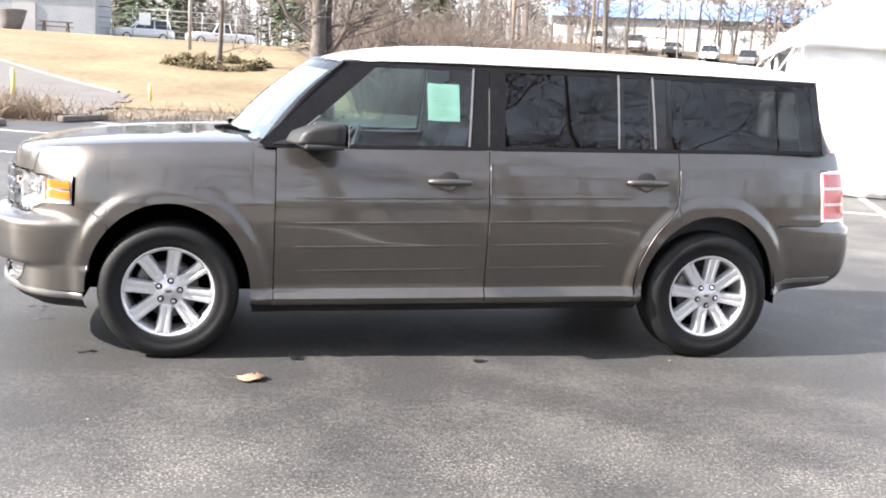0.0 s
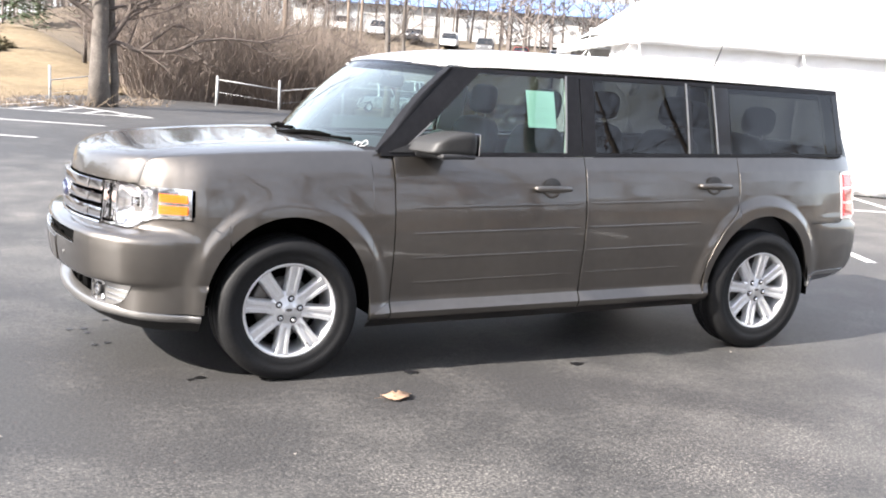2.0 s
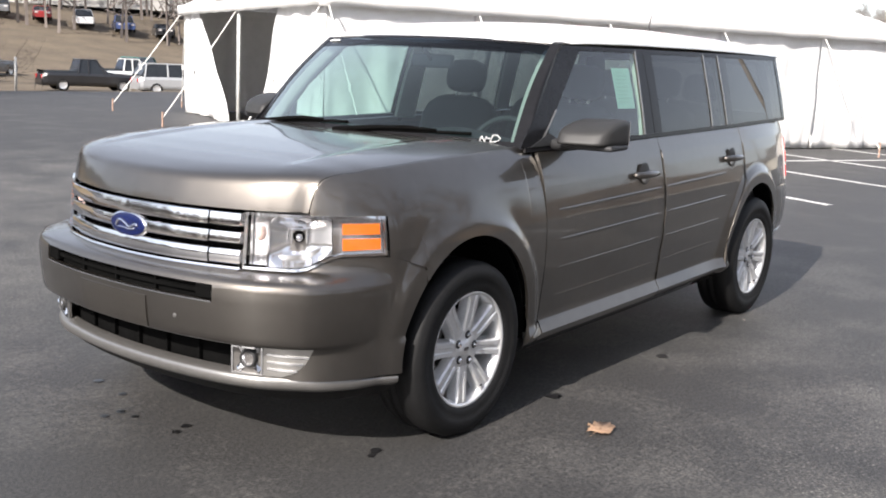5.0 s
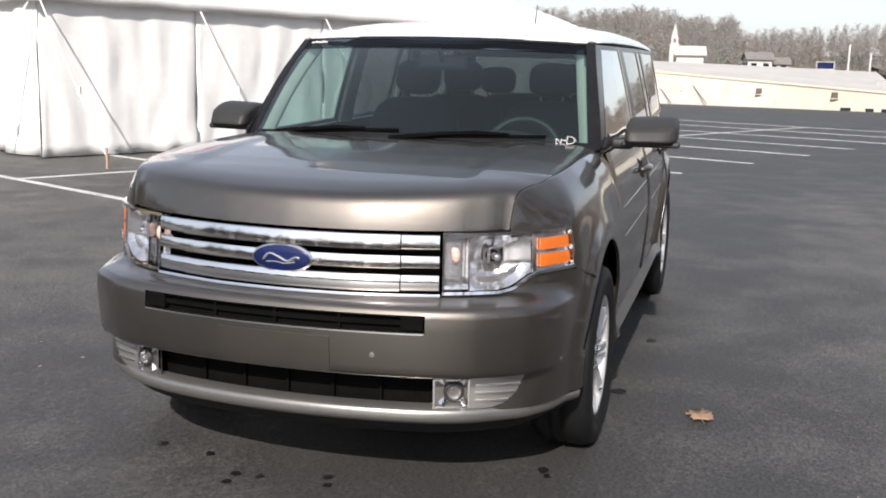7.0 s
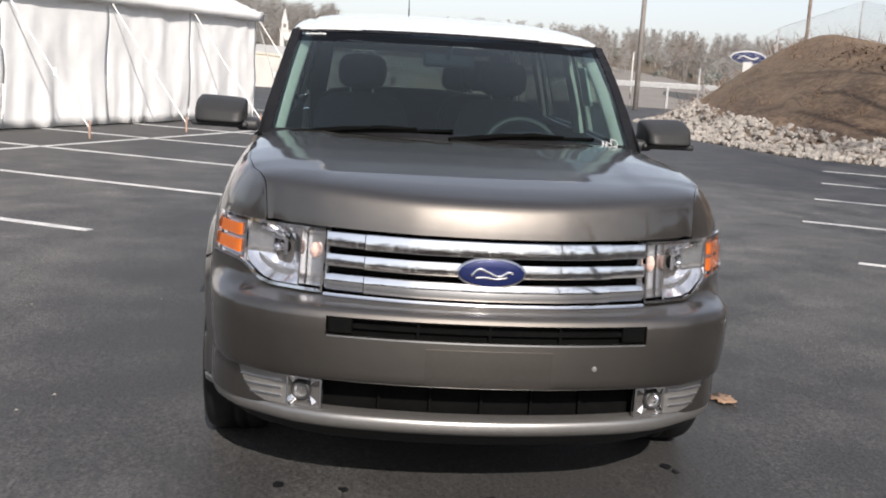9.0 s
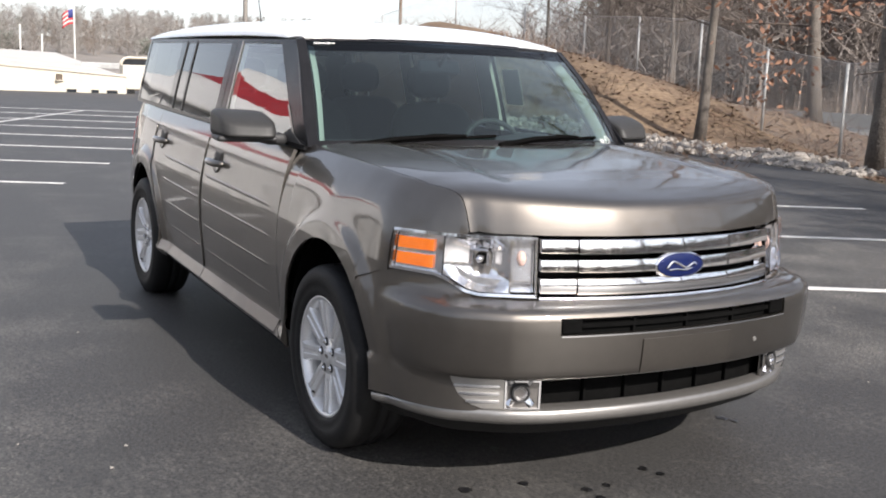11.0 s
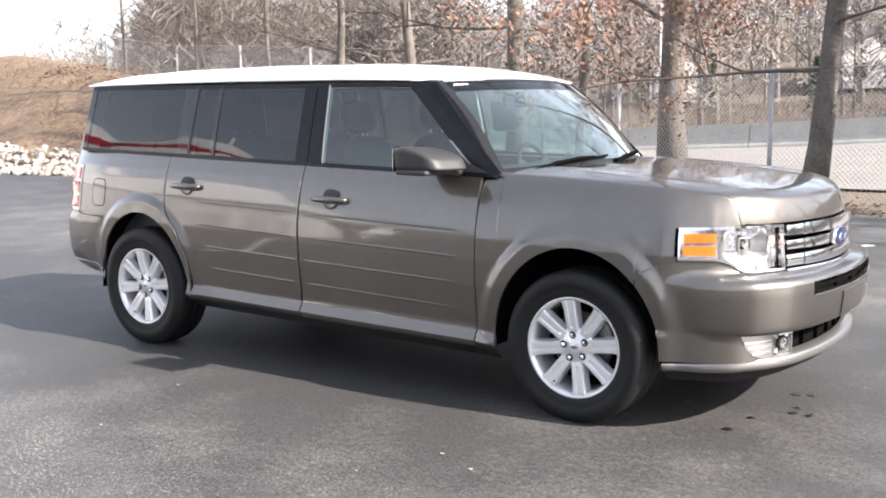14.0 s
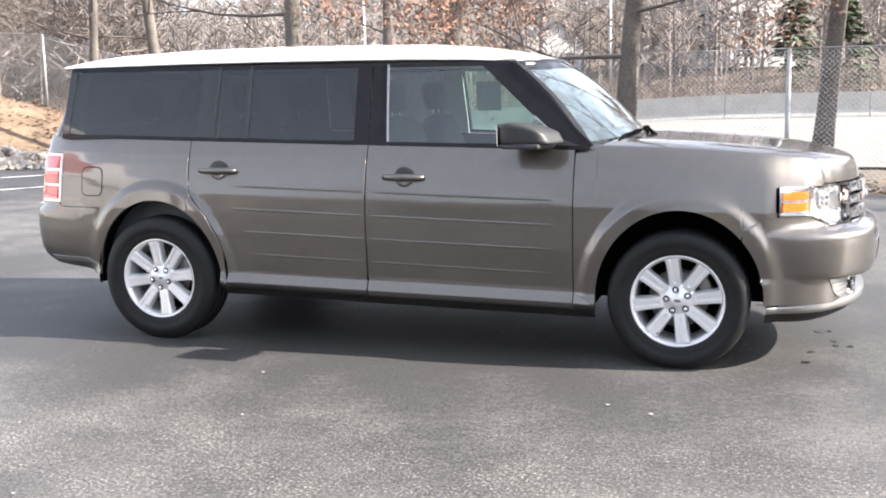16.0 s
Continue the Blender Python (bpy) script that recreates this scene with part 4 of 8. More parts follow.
    sheet("divider", [SA - 0.004, SA + 0.004], lambda s: lamp_low_s(s) + 0.004, lambda s: LT - 0.004, 4, M_CHROME, sd, lamp, lift=0.002, lip=0.03)
    sheet("divider", [SB, SC], lambda s: lamp_low_s(s) + 0.004, lambda s: LT - 0.004, 4, M_CHROME, sd, lamp, lift=0.002, lip=0.02)
    # bright frame all round
    sheet("chrome_bezel", lc, lambda s: lamp_low_s(s) - 0.002, lambda s: lamp_low_s(s) + 0.008, 2, M_CHROME, sd, lamp, lift=0.010, lip=0.014)
    sheet("chrome_bezel", lc, lambda s: LT - 0.008, lambda s: LT + 0.002, 2, M_CHROME, sd, lamp, lift=0.010, lip=0.014)
    sheet("chrome_bezel", [S1 - 0.009, S1], lambda s: lamp_low_s(s), lambda s: LT + 0.002, 2, M_CHROME, sd, lamp, lift=0.010, lip=0.014)
    sheet("chrome_bezel", [S0, S0 + 0.007], lambda s: lamp_low_s(s), lambda s: LT + 0.002, 2, M_CHROME, sd, lamp, lift=0.010, lip=0.014)
    am = [SC + 0.020 + (S1 - 0.040 - SC) * k / 8 for k in range(9)]
    sheet("marker_well", [SC + (S1 - SC) * k / 8 for k in range(9)], lambda s: lamp_low_s(s), lambda s: LT, 4, M_REFLECT, sd, lamp, lift=-0.010, lip=0.0)
    sheet("side_marker", am, lambda s: lamp_low_s(s) + 0.019, lambda s: 0.848, 4, M_AMBER, sd, lamp, lift=0.004, lip=0.01, label="amber side marker")
    sheet("side_marker", am, lambda s: 0.862, lambda s: LT - 0.024, 4, M_AMBER, sd, lamp, lift=0.004, lip=0.01, label="amber side marker")
    lens = sheet("lamp_lens", lc, lambda s: lamp_low_s(s), lambda s: LT, 6, M_LENS, sd, lamp, lift=0.013, lip=0.0, label="clear lamp lens")
    lens.visible_shadow = False
    # fog lamp: a square bright cell with a round lamp, and a ribbed wing that runs out to a point
    fog = new("fog_lamp")
    fog.parent = car

    def strip(name, ss, zlo, zhi, nz, material, lift, label=""):
        vs, fs = [], []
        for s in ss:
            for j in range(nz + 1):
                vs.append(inset(s, zlo(s) + (zhi(s) - zlo(s)) * j / nz, sd, APRON, lift))
        for i in range(len(ss) - 1):
            for j in range(nz):
                k = i * (nz + 1) + j
                q = (k, k + nz + 1, k + nz + 2, k + 1)
                fs.append(q if sd > 0 else q[::-1])
        return panel(name, vs, fs, material, fog, 0.010, label)

    ya, yb_, yc = 0.503, 0.612, 0.772
    f_hi = lambda s: lerp([(s_low(ya), 0.450), (s_low(yb_), 0.454), (s_low(yc), 0.462)], s)
    f_lo = lambda s: lerp([(s_low(ya), 0.352), (s_low(0.68), 0.356), (s_low(0.72), 0.372), (s_low(0.75), 0.404), (s_low(yc), 0.458)], s)
    strip("fog_housing", [s_low(ya + (yb_ - ya) * k / 8) for k in range(9)], f_lo, f_hi, 4, M_DISC, 0.006)
    strip("fog_side", [s_low(yb_ + 0.002 + (yc - yb_ - 0.002) * k / 14) for k in range(15)], f_lo, f_hi, 6, M_SATIN, 0.007, "ribbed silver wing of the fog lamp")
    for k in range(3):
        z0 = 0.377 + 0.026 * k
        strip("fog_rib", [s_low(yb_ + 0.018 + (0.098 + 0.016 * k) * q / 6) for q in range(7)], lambda s: z0, lambda s: z0 + 0.007, 1, M_CHROME, 0.012)
    for z0, z1 in ((0.352, 0.358), (0.447, 0.453)):
        strip("fog_edge", [s_low(ya + (yb_ - ya) * k / 6) for k in range(7)], lambda s: z0, lambda s: z1, 1, M_CHROME, 0.012)
    for y0 in (ya, yb_ - 0.005):
        strip("fog_edge", [s_low(y0), s_low(y0 + 0.006)], lambda s: 0.354, lambda s: 0.451, 2, M_CHROME, 0.012)
    yf = 0.566
    c = inset(s_low(yf), 0.412, sd, APRON, 0.010)
    x_, y_, nx_, ny_ = plan(s_low(yf))
    face = Matrix.Translation(c) @ Matrix.Rotation(math.atan2(sd * ny_, nx_), 4, "Z") @ Matrix.Rotation(radians(-90), 4, "Z")
    part("fog_ring", lathe(bmesh.new(), [(0.022, -0.01), (0.024, 0.012), (0.029, 0.014), (0.033, 0.006), (0.034, -0.01)], 28, "y", face), M_PLASTIC, fog, "dark fog lamp ring", True)
    part("fog_bowl", lathe(bmesh.new(), [(0.023, 0.008), (0.018, -0.008), (0.0, -0.014)], 24, "y", face), M_REFLECT, fog, "", True)
    part("fog_glass", lathe(bmesh.new(), [(0.024, 0.008), (0.015, 0.013), (0.0, 0.015)], 24, "y", face), M_LENS, fog, "", True)
    for a in (48, 132, 228, 312):
        m = face @ Matrix.Rotation(radians(a), 4, "Y")
        bm = bmesh.new()
        q = [bm.verts.new(m @ Vector(v)) for v in ((0.034, 0.0, -0.010), (0.060, 0.008, 0.0), (0.034, 0.0, 0.010), (0.062, -0.006, 0.016), (0.062, -0.006, -0.016))]
        bm.faces.new((q[0], q[1], q[2])), bm.faces.new((q[2], q[1], q[3])), bm.faces.new((q[0], q[4], q[1]))
        part("fog_facet", bm, M_CHROME, fog)

# bonnet and fender tops
A_S = [S_END * 0.5 * k / 600 for k in range(601)]
UPX = [skin(s, 0.93, 1) for s in A_S]
A_X, A_Y = np.maximum.accumulate([p.x for p in UPX]), [p.y for p in UPX]


def a_half(x):
    return float(np.interp(x, A_X, A_Y))




A_FRONT = int(np.argmax(A_X > np.float64(-1.2)))


def front_x(y):
    """Where the outline's front lies at a half width."""
    return float(np.interp(abs(y), A_Y[:A_FRONT], A_X[:A_FRONT]))


# upright face of the bonnet's leading edge, then a tight turn into the flat top
BROW = [(0, 0), (0.004, 0.17), (0.012, 0.42), (0.022, 0.65), (0.030, 0.77), (0.040, 0.855), (0.055, 0.915), (0.080, 0.957), (0.115, 0.985), (0.16, 1.0)]


def bonnet_z(x, y):
    top_ = lerp([(-2.40, 0.112), (-2.30, 0.126), (-2.22, 0.140), (-2.10, 0.160), (-1.95, 0.180), (-1.7, 0.203), (-1.4, 0.222), (-1.15, 0.230), (-0.9, 0.236)], x)
    face_ = lerp(BROW, x - front_x(y))
    n = 5.0
    u = min(1.0, abs(y) / a_half(max(x, -2.0)))
    crease = 0.006 * (smooth01((abs(y) - 0.50) / 0.05) - 1) * smooth01((x + 2.25) / 0.3)
    return 0.93 + top_ * face_ * (1 - u ** n) ** (1 / n) + crease * (1 - u ** 8) * face_


SEAM0 = (-2.185, a_half(-2.185))


def seam_y(x):
    return lerp([SEAM0, (-2.14, SEAM0[1] + 0.012), (-2.08, 0.735), (-2.0, 0.765), (-1.87, 0.790), (-1.7, 0.803), (-1.4, 0.808), (-1.1, 0.795), (-0.95, 0.785)], x)


vs, fs = [], []
nu, nr = 60, 46
for j in range(nr + 1):
    v = (j / nr) ** 2.4
    for i in range(nu + 1):
        w = -1 + 2 * i / nu
        w = math.copysign(1 - (1 - abs(w)) ** 1.25, w)
        x0 = front_x(SEAM0[1] * w) if abs(w) < 0.9999 else SEAM0[0]
        x1 = -1.16 + 0.06 - 0.13 * (1 - w * w)
        x = x0 + (x1 - x0) * v
        y = w * (seam_y(x) - 0.0012) if x > SEAM0[0] else w * (SEAM0[1] - 0.0012)
        vs.append((x, y, bonnet_z(x, y)))
for i in range(nr):
    for j in range(nu):
        k = i * (nu + 1) + j
        fs.append((k, k + nu + 1, k + nu + 2, k + 1))
panel("bonnet", vs, fs, M_PAINT, car, 0.0)


def fend_low(s):
    x = X(s)
    return max(low_front(s), lerp([(-1.97, 0.776), (-1.93, 0.772), (-1.80, 0.726), (-1.79, 0.28)], x))


for sd in ALL_MIRRORED:
    vs, fs = [], []
    # flank and crown, each section eased where the two meet
    base_i = len(vs)
    cols = [float(np.interp(x, A_X, A_S)) for x in np.linspace(SEAM0[0] + 0.003, -1.978, 22)] + cols_x(-1.962, XD0 - GAP, 0.011, (FX,))
    NS, NT = 64, 24
    sections = []
    for s in cols:
        x = X(s)
        lo = fend_low(s)
        pts = [skin(s, lo + (0.93 - lo) * j / NS, 1) for j in range(NS + 1)]
        x = pts[-1].x
        a = pts[-1].y
        y0 = min(seam_y(x) + 0.0012, a - 0.001)
        for j in range(1, NT + 1):
            f = 1 - (1 - j / NT) ** 0.75
            f = (j / NT) ** 1.6
            y = a - (a - y0) * f
            pts.append(Vector((x, y, bonnet_z(x, y))))
        sections.append([tuple(p) for p in pts])
    P = np.array(sections)
    ease = np.minimum(1, (P.shape[1] - 2 - np.arange(P.shape[1])) / 8.0)[None, 1:-2]
    for _ in range(300):
        t_ = np.clip((P[:, 1:-2, 2] - 0.82) / 0.08, 0, 1)
        w = 0.5 * t_ * t_ * (3 - 2 * t_) * ease
        mid = (P[:, :-3, 1:] + P[:, 2:-1, 1:]) * 0.5
        P[:, 1:-2, 1:] += (mid - P[:, 1:-2, 1:]) * w[:, :, None]
    vs += [(float(p[0]), sd * float(p[1]), float(p[2])) for p in P.reshape(-1, 3)]
    m = NS + NT + 1
    for i in range(len(cols) - 1):
        for j in range(56 if X(cols[i]) < -1.965 else 0, m - 1):
            k = base_i + i * m + j
            q = (k, k + m, k + m + 1, k + 1)
            fs.append(q if sd > 0 else q[::-1])
    panel("front_fender", vs, fs, M_PAINT, car, 0.012)

# greenhouse
def gl_y(x, z):
    """Half width of the window plane."""
    zb = belt(x)
    f = (z - zb) / 0.46
    base = lerp([(-1.1, 0.832), (-0.9, 0.838), (0.2, 0.848), (1.3, 0.837), (1.9, 0.820), (2.2, 0.803)], x)
    topy = lerp([(-1.1, 0.712), (-0.6, 0.712), (0, 0.730), (1.2, 0.729), (2.2, 0.703)], x)
    return base + (topy - base) * (f ** 1.12 if f > 0 else 0) 


def roof_edge(x):
    return lerp([(-0.80, 1.545), (-0.62, 1.572), (-0.4, 1.586), (0, 1.596), (0.8, 1.604), (1.5, 1.604), (2.16, 1.600)], x)


def pane(name, corners, material, sd, parent, lift=0.0, n=10, label="", lip=0.0, mats=None):
    """A four-cornered piece of the window plane: corners as (x, z), from lower front round."""
    (x0, z0), (x1, z1), (x2, z2), (x3, z3) = corners
    vs, fs = [], []
    for j in range(n + 1):
        v = j / n
        for i in range(n + 1):
            u = i / n
            x = (x0 + (x1 - x0) * u) * (1 - v) + (x3 + (x2 - x3) * u) * v
            z = (z0 + (z1 - z0) * u) * (1 - v) + (z3 + (z2 - z3) * u) * v
            vs.append((x, sd * (gl_y(x, z) + lift), z))
    for j in range(n):
        for i in range(n):
            k = j * (n + 1) + i
            q = (k, k + 1, k + n + 2, k + n + 1)
            fs.append(q if sd > 0 else q[::-1])
    return panel(name, vs, fs, material, parent, lip, label)


def top_z(x):
    return roof_edge(x) - 0.026


for sd in ALL_MIRRORED:
    b = lambda x: belt(x) + 0.002
    g = lambda x: belt(x) + 0.022
    # black belt moulding
    pane("belt_moulding", [(-1.03, b(-1.03)), (2.17, b(2.17)), (2.17, g(2.17)), (-1.03, g(-1.03))], M_BLACK, sd, car, 0.006, 24, lip=0.012)
    # frames and pillars in gloss black
    pane("a_pillar", [(-1.060, g(-1.06)), (-0.905, g(-0.9)), (-0.440, top_z(-0.440)), (-0.605, roof_edge(-0.605) - 0.002)], M_BLACK, sd, car, 0.003, 14, lip=0.006)
    pane("window_frame_top", [(-0.60, top_z(-0.5)), (2.135, top_z(2.13)), (2.135, roof_edge(2.13) - 0.001), (-0.60, roof_edge(-0.60) - 0.001)], M_BLACK, sd, car, 0.004, 30, lip=0.02)
    pane("b_pillar", [(0.068, g(0.07)), (XD1 - 0.003, g(0.17)), (XD1 - 0.003, top_z(0.17)), (0.090, top_z(0.09))], M_BLACK, sd, car, 0.003, 10, lip=0.006)
    pane("b_pillar", [(XD1 + 0.003, g(0.18)), (0.262, g(0.26)), (0.262, top_z(0.26)), (XD1 + 0.003, top_z(0.18))], M_BLACK, sd, car, 0.003, 10, lip=0.006)
    pane("c_pillar", [(1.140, g(1.14)), (1.235, g(1.23)), (1.228, top_z(1.23)), (1.120, top_z(1.12))], M_PIANO, sd, car, 0.003, 10, lip=0.006)
    pane("window_bar", [(0.925, g(0.92)), (0.950, g(0.95)), (0.945, top_z(0.94)), (0.920, top_z(0.92))], M_PIANO, sd, car, 0.003, 8, lip=0.006)
    pane("d_pillar", [(2.135, g(2.13)), (2.185, g(2.18)), (2.145, top_z(2.14)), (2.100, top_z(2.1))], M_PIANO, sd, car, 0.003, 10, lip=0.006)
    # passenger side's rear two are dark plastic: duller light put into the material
    for xa, xb in ((0.062, 0.084), (0.918, 0.914), (1.134, 1.115)):
        pane("bright_edge", [(xa - 0.005, g(xa)), (xa + 0.006, g(xa)), (xb + 0.006, top_z(xb)), (xb - 0.005, top_z(xb))], M_SATIN if sd < 0 or xa < 0.1 else M_PLASTIC, sd, car, 0.006, 6, lip=0.003, label="bright window edge" if sd < 0 or xa < 0.1 else "")
    w1 = pane("front_door_glass", [(-0.905, g(-0.9)), (0.066, g(0.07)), (0.088, top_z(0.09)), (-0.440, top_z(-0.44))], M_CLEAR, sd, car, 0.0, 12, "clear front door glass")
    w2 = pane("rear_door_glass", [(0.262, g(0.26)), (0.925, g(0.92)), (0.920, top_z(0.92)), (0.262, top_z(0.26))], M_TINT, sd, car, 0.0, 12, "dark tinted rear door glass")
    w3 = pane("rear_quarter_light", [(0.950, g(0.95)), (1.140, g(1.14)), (1.120, top_z(1.12)), (0.945, top_z(0.94))], M_TINT, sd, car, 0.0, 8, "dark tinted small side glass")
    w4 = pane("cargo_glass", [(1.235, g(1.23)), (2.135, g(2.13)), (2.100, top_z(2.1)), (1.228, top_z(1.23))], M_TINT, sd, car, 0.0, 14, "dark tinted cargo side glass")
    # mirror sail and bright edge of the sail
    pane("bright_edge", [(-0.926, g(-0.926)), (-0.915, g(-0.915)), (-0.738, 1.285), (-0.747, 1.285)], M_SATIN, sd, car, 0.008, 6, lip=0.004, label="bright door frame edge")
    pane("mirror_sail", [(-0.99, g(-0.99)), (-0.80, g(-0.80)), (-0.79, 1.165), (-0.84, 1.185)], M_PLASTIC, sd, car, 0.010, 6, lip=0.01)

# windscreen
def screen(u, v):
    """u across -1..1, v up 0..1."""
    yb, yt = 0.800, 0.700
    y = u * (yb + (yt - yb) * v)
    xb = -1.235 + 0.20 * u * u
    xt = -0.735 + 0.115 * u * u
    zb = 1.150 - 0.020 * u * u
    zt = 1.588 - 0.014 * u * u
    bow = 0.022 * math.sin(math.pi * v)
    return Vector((xb + (xt - xb) * v - bow * 0.8, y, zb + (zt - zb) * v + bow))


def screen_piece(name, u0, u1, v0, v1, material, lift=0.0, nu=30, nv=12, label="", parent=car, lip=0.0):
    vs, fs = [], []
    for j in range(nv + 1):
        for i in range(nu + 1):
            vs.append(screen(u0 + (u1 - u0) * i / nu, v0 + (v1 - v0) * j / nv) + Vector((-0.68, 0, 0.73)) * lift)
    for j in range(nv):
        for i in range(nu):
            k = j * (nu + 1) + i
            fs.append((k, k + nu + 1, k + nu + 2, k + 1))
    return panel(name, vs, fs, material, parent, lip, label)


screen_piece("windscreen", -1, 1, 0.0, 0.86, M_SCREEN, label="clear windscreen")
screen_piece("shade_band", -1, 1, 0.86, 1.0, M_BAND, nv=4, label="dark shade band of the windscreen")
for sd in ALL_MIRRORED:
    u0, u1 = (0.978, 1.035) if sd > 0 else (-1.035, -0.978)
    screen_piece("screen_pillar", u0, u1, -0.02, 1.0, M_BLACK, 0.003, 5, 16, lip=0.02)
for sd in ALL_MIRRORED:
    # joint between the screen's pillar and the door frame
    vs, fs = [], []
    for j in range(17):
        v = -0.02 + 1.02 * j / 16
        p1 = screen(sd * 1.030, v) + Vector((-0.68, 0, 0.73)) * 0.004
        x = -1.050 + (-0.605 + 1.050) * j / 16
        z = belt(-1.05) + 0.020 + (roof_edge(-0.61) - belt(-1.05) - 0.022) * j / 16
        p2 = Vector((x, sd * (gl_y(x, z) + 0.004), z))
        for i in range(4):
            q = p1.lerp(p2, i / 3) + Vector((-0.5, sd * 0.6, 0.3)) * 0.006 * math.sin(math.pi * i / 3)
            vs.append(q)
    for j in range(16):
        for i in range(3):
            k = j * 4 + i
            fs.append((k, k + 1, k + 5, k + 4))
    panel("pillar_joint", vs, fs, M_BLACK, car, 0.0)
screen_piece("screen_top_frit", -1.0, 1.0, 0.975, 1.012, M_BLACK, 0.002, 30, 2)
screen_piece("screen_bottom_frit", -1.0, 1.0, -0.06, 0.030, M_BLACK, 0.002, 30, 2)
# cowl
vs, fs = [], []
for i in range(25):
    u = -1 + 2 * i / 24
    p = screen(u, 0.0)
    vs += [(p.x + 0.02, p.y * 1.0, p.z + 0.0), (p.x - 0.06, p.y, p.z - 0.022), (p.x - 0.14, p.y, p.z - 0.045)]
for i in range(24):
    for j in range(2):
        k = i * 3 + j
        fs.append((k, k + 1, k + 4, k + 3))
panel("cowl", vs, fs, M_PLASTIC, car, 0.02)
# wipers
for y0, y1, base in ((-0.02, -0.60, -0.10), (0.62, 0.02, 0.56)):
    pts = []
    for k in range(13):
        f = k / 12
        y = y0 + (y1 - y0) * f
        u = y / 0.79
        p = screen(u, 0.004 + 0.050 * f) + Vector((-0.68, 0, 0.73)) * 0.008
        pts.append(p)
    bm = bmesh.new()
    tube(bm, pts, [0.007] * 13, 6)
    tube(bm, [pts[6] + Vector((-0.012, 0, 0.014)), pts[3] + Vector((-0.008, 0, 0.010)), pts[0] + Vector((-0.05, 0.06, -0.010))], [0.007, 0.010, 0.014], 8)
    tube(bm, [pts[4] + Vector((-0.008, 0, 0.008)), pts[6] + Vector((-0.012, 0, 0.015)), pts[9] + Vector((-0.008, 0, 0.008))], [0.006, 0.010, 0.006], 8)
    part("wiper", bm, M_DARK, car, "black wiper arm and blade", True)

# roof
def roof_z(x, y):
    half = 0.700 if x > -0.5 else 0.700 - 0.03 * (-0.5 - x) / 0.25
    e = roof_edge(x)
    h = lerp([(-0.76, 0.012), (-0.68, 0.032), (-0.55, 0.060), (-0.30, 0.088), (0.0, 0.100), (0.8, 0.106), (1.5, 0.100), (1.9, 0.086), (2.10, 0.060), (2.20, 0.030), (2.26, 0.0)], x)
    u = min(1, abs(y) / half)
    z = e + h * (1 - u ** 3.0) ** (1 / 2.2)
    for c in (0.612, ):
        z -= 0.010 * math.exp(-((abs(y) - c) / 0.012) ** 2) * smooth01((x + 0.7) / 0.1)
    return z


xs = list(np.linspace(-0.735, -0.50, 9)) + list(np.linspace(-0.44, 1.9, 28)) + list(np.linspace(1.94, 2.26, 12))
ysn = [0, 0.15, 0.3, 0.42, 0.52, 0.58, 0.592, 0.604, 0.612, 0.620, 0.632, 0.65, 0.668, 0.682, 0.692, 0.698, 0.700]
ysn = [-y for y in reversed(ysn[1:])] + ysn
vs, fs = [], []
for x in xs:
    half = 0.700 if x > -0.5 else 0.700 - 0.03 * (-0.5 - x) / 0.25
    for y in ysn:
        yy = y / 0.7 * half
        f = smooth01((-0.50 - x) / 0.24)
        xx = x + 0.115 * (yy / 0.69) ** 2 * f
        xx -= 0.06 * (yy / 0.7) ** 2 * smooth01((x - 1.9) / 0.3)
        wid = gl_y(max(xx, -0.6), roof_edge(xx)) / 0.70
        vs.append((xx, yy * wid * 1.008, roof_z(xx, yy)))
m = len(ysn)
for i in range(len(xs) - 1):
    for j in range(m - 1):
        k = i * m + j
        fs.append((k, k + m, k + m + 1, k + 1))
roofp = panel("roof", vs, fs, M_WHITE, car, 0.012, "white painted roof panel")
part("antenna", tube(bmesh.new(), [(1.80, 0.06, 1.69), (1.80, 0.06, 1.72), (1.87, 0.06, 1.90)], [0.014, 0.006, 0.0025], 8), M_PLASTIC, car, "thin black roof aerial", True)
# tailgate
vs, fs = [], []
nu, nv = 24, 18
for j in range(nv + 1):
    v = j / nv
    z = 0.768 + (1.59 - 0.768) * v
    for i in range(nu + 1):
        u = -1 + 2 * i / nu
        hw = 0.735 if z < belt(2.2) else 0.76 - 0.075 * (z - belt(2.2)) / 0.41
        x = 2.445 - (0.0 if z < 1.19 else 0.20 * (z - 1.19) / 0.4) - 0.13 * abs(u) ** 4 - 0.04 * u * u
        vs.append((x, u * hw, z))
for j in range(nv):
    for i in range(nu):
        z = 0.768 + (1.59 - 0.768) * (j + 0.5) / nv
        u = -1 + 2 * (i + 0.5) / nu
        if 1.215 < z < 1.53 and abs(u) < 0.86:
            continue
        k = j * (nu + 1) + i
        fs.append((k, k + 1, k + nu + 2, k + nu + 1))
panel("tailgate", vs, fs, M_PAINT, car, 0.02)
vs, fs = [], []
for j in range(9):
    z = 1.195 + 0.36 * j / 8
    for i in range(17):
        u = -0.9 + 1.8 * i / 16
        hw = 0.76 - 0.075 * (z - 1.162) / 0.41
        x = 2.452 - 0.20 * (z - 1.19) / 0.4 - 0.13 * abs(u) ** 4 - 0.04 * u * u
        vs.append((x, u * hw, z))
for j in range(8):
    for i in range(16):
        k = j * 17 + i
        fs.append((k, k + 1, k + 18, k + 17))
panel("rear_window", vs, fs, M_TINT, car, 0.0, "dark tinted rear window")
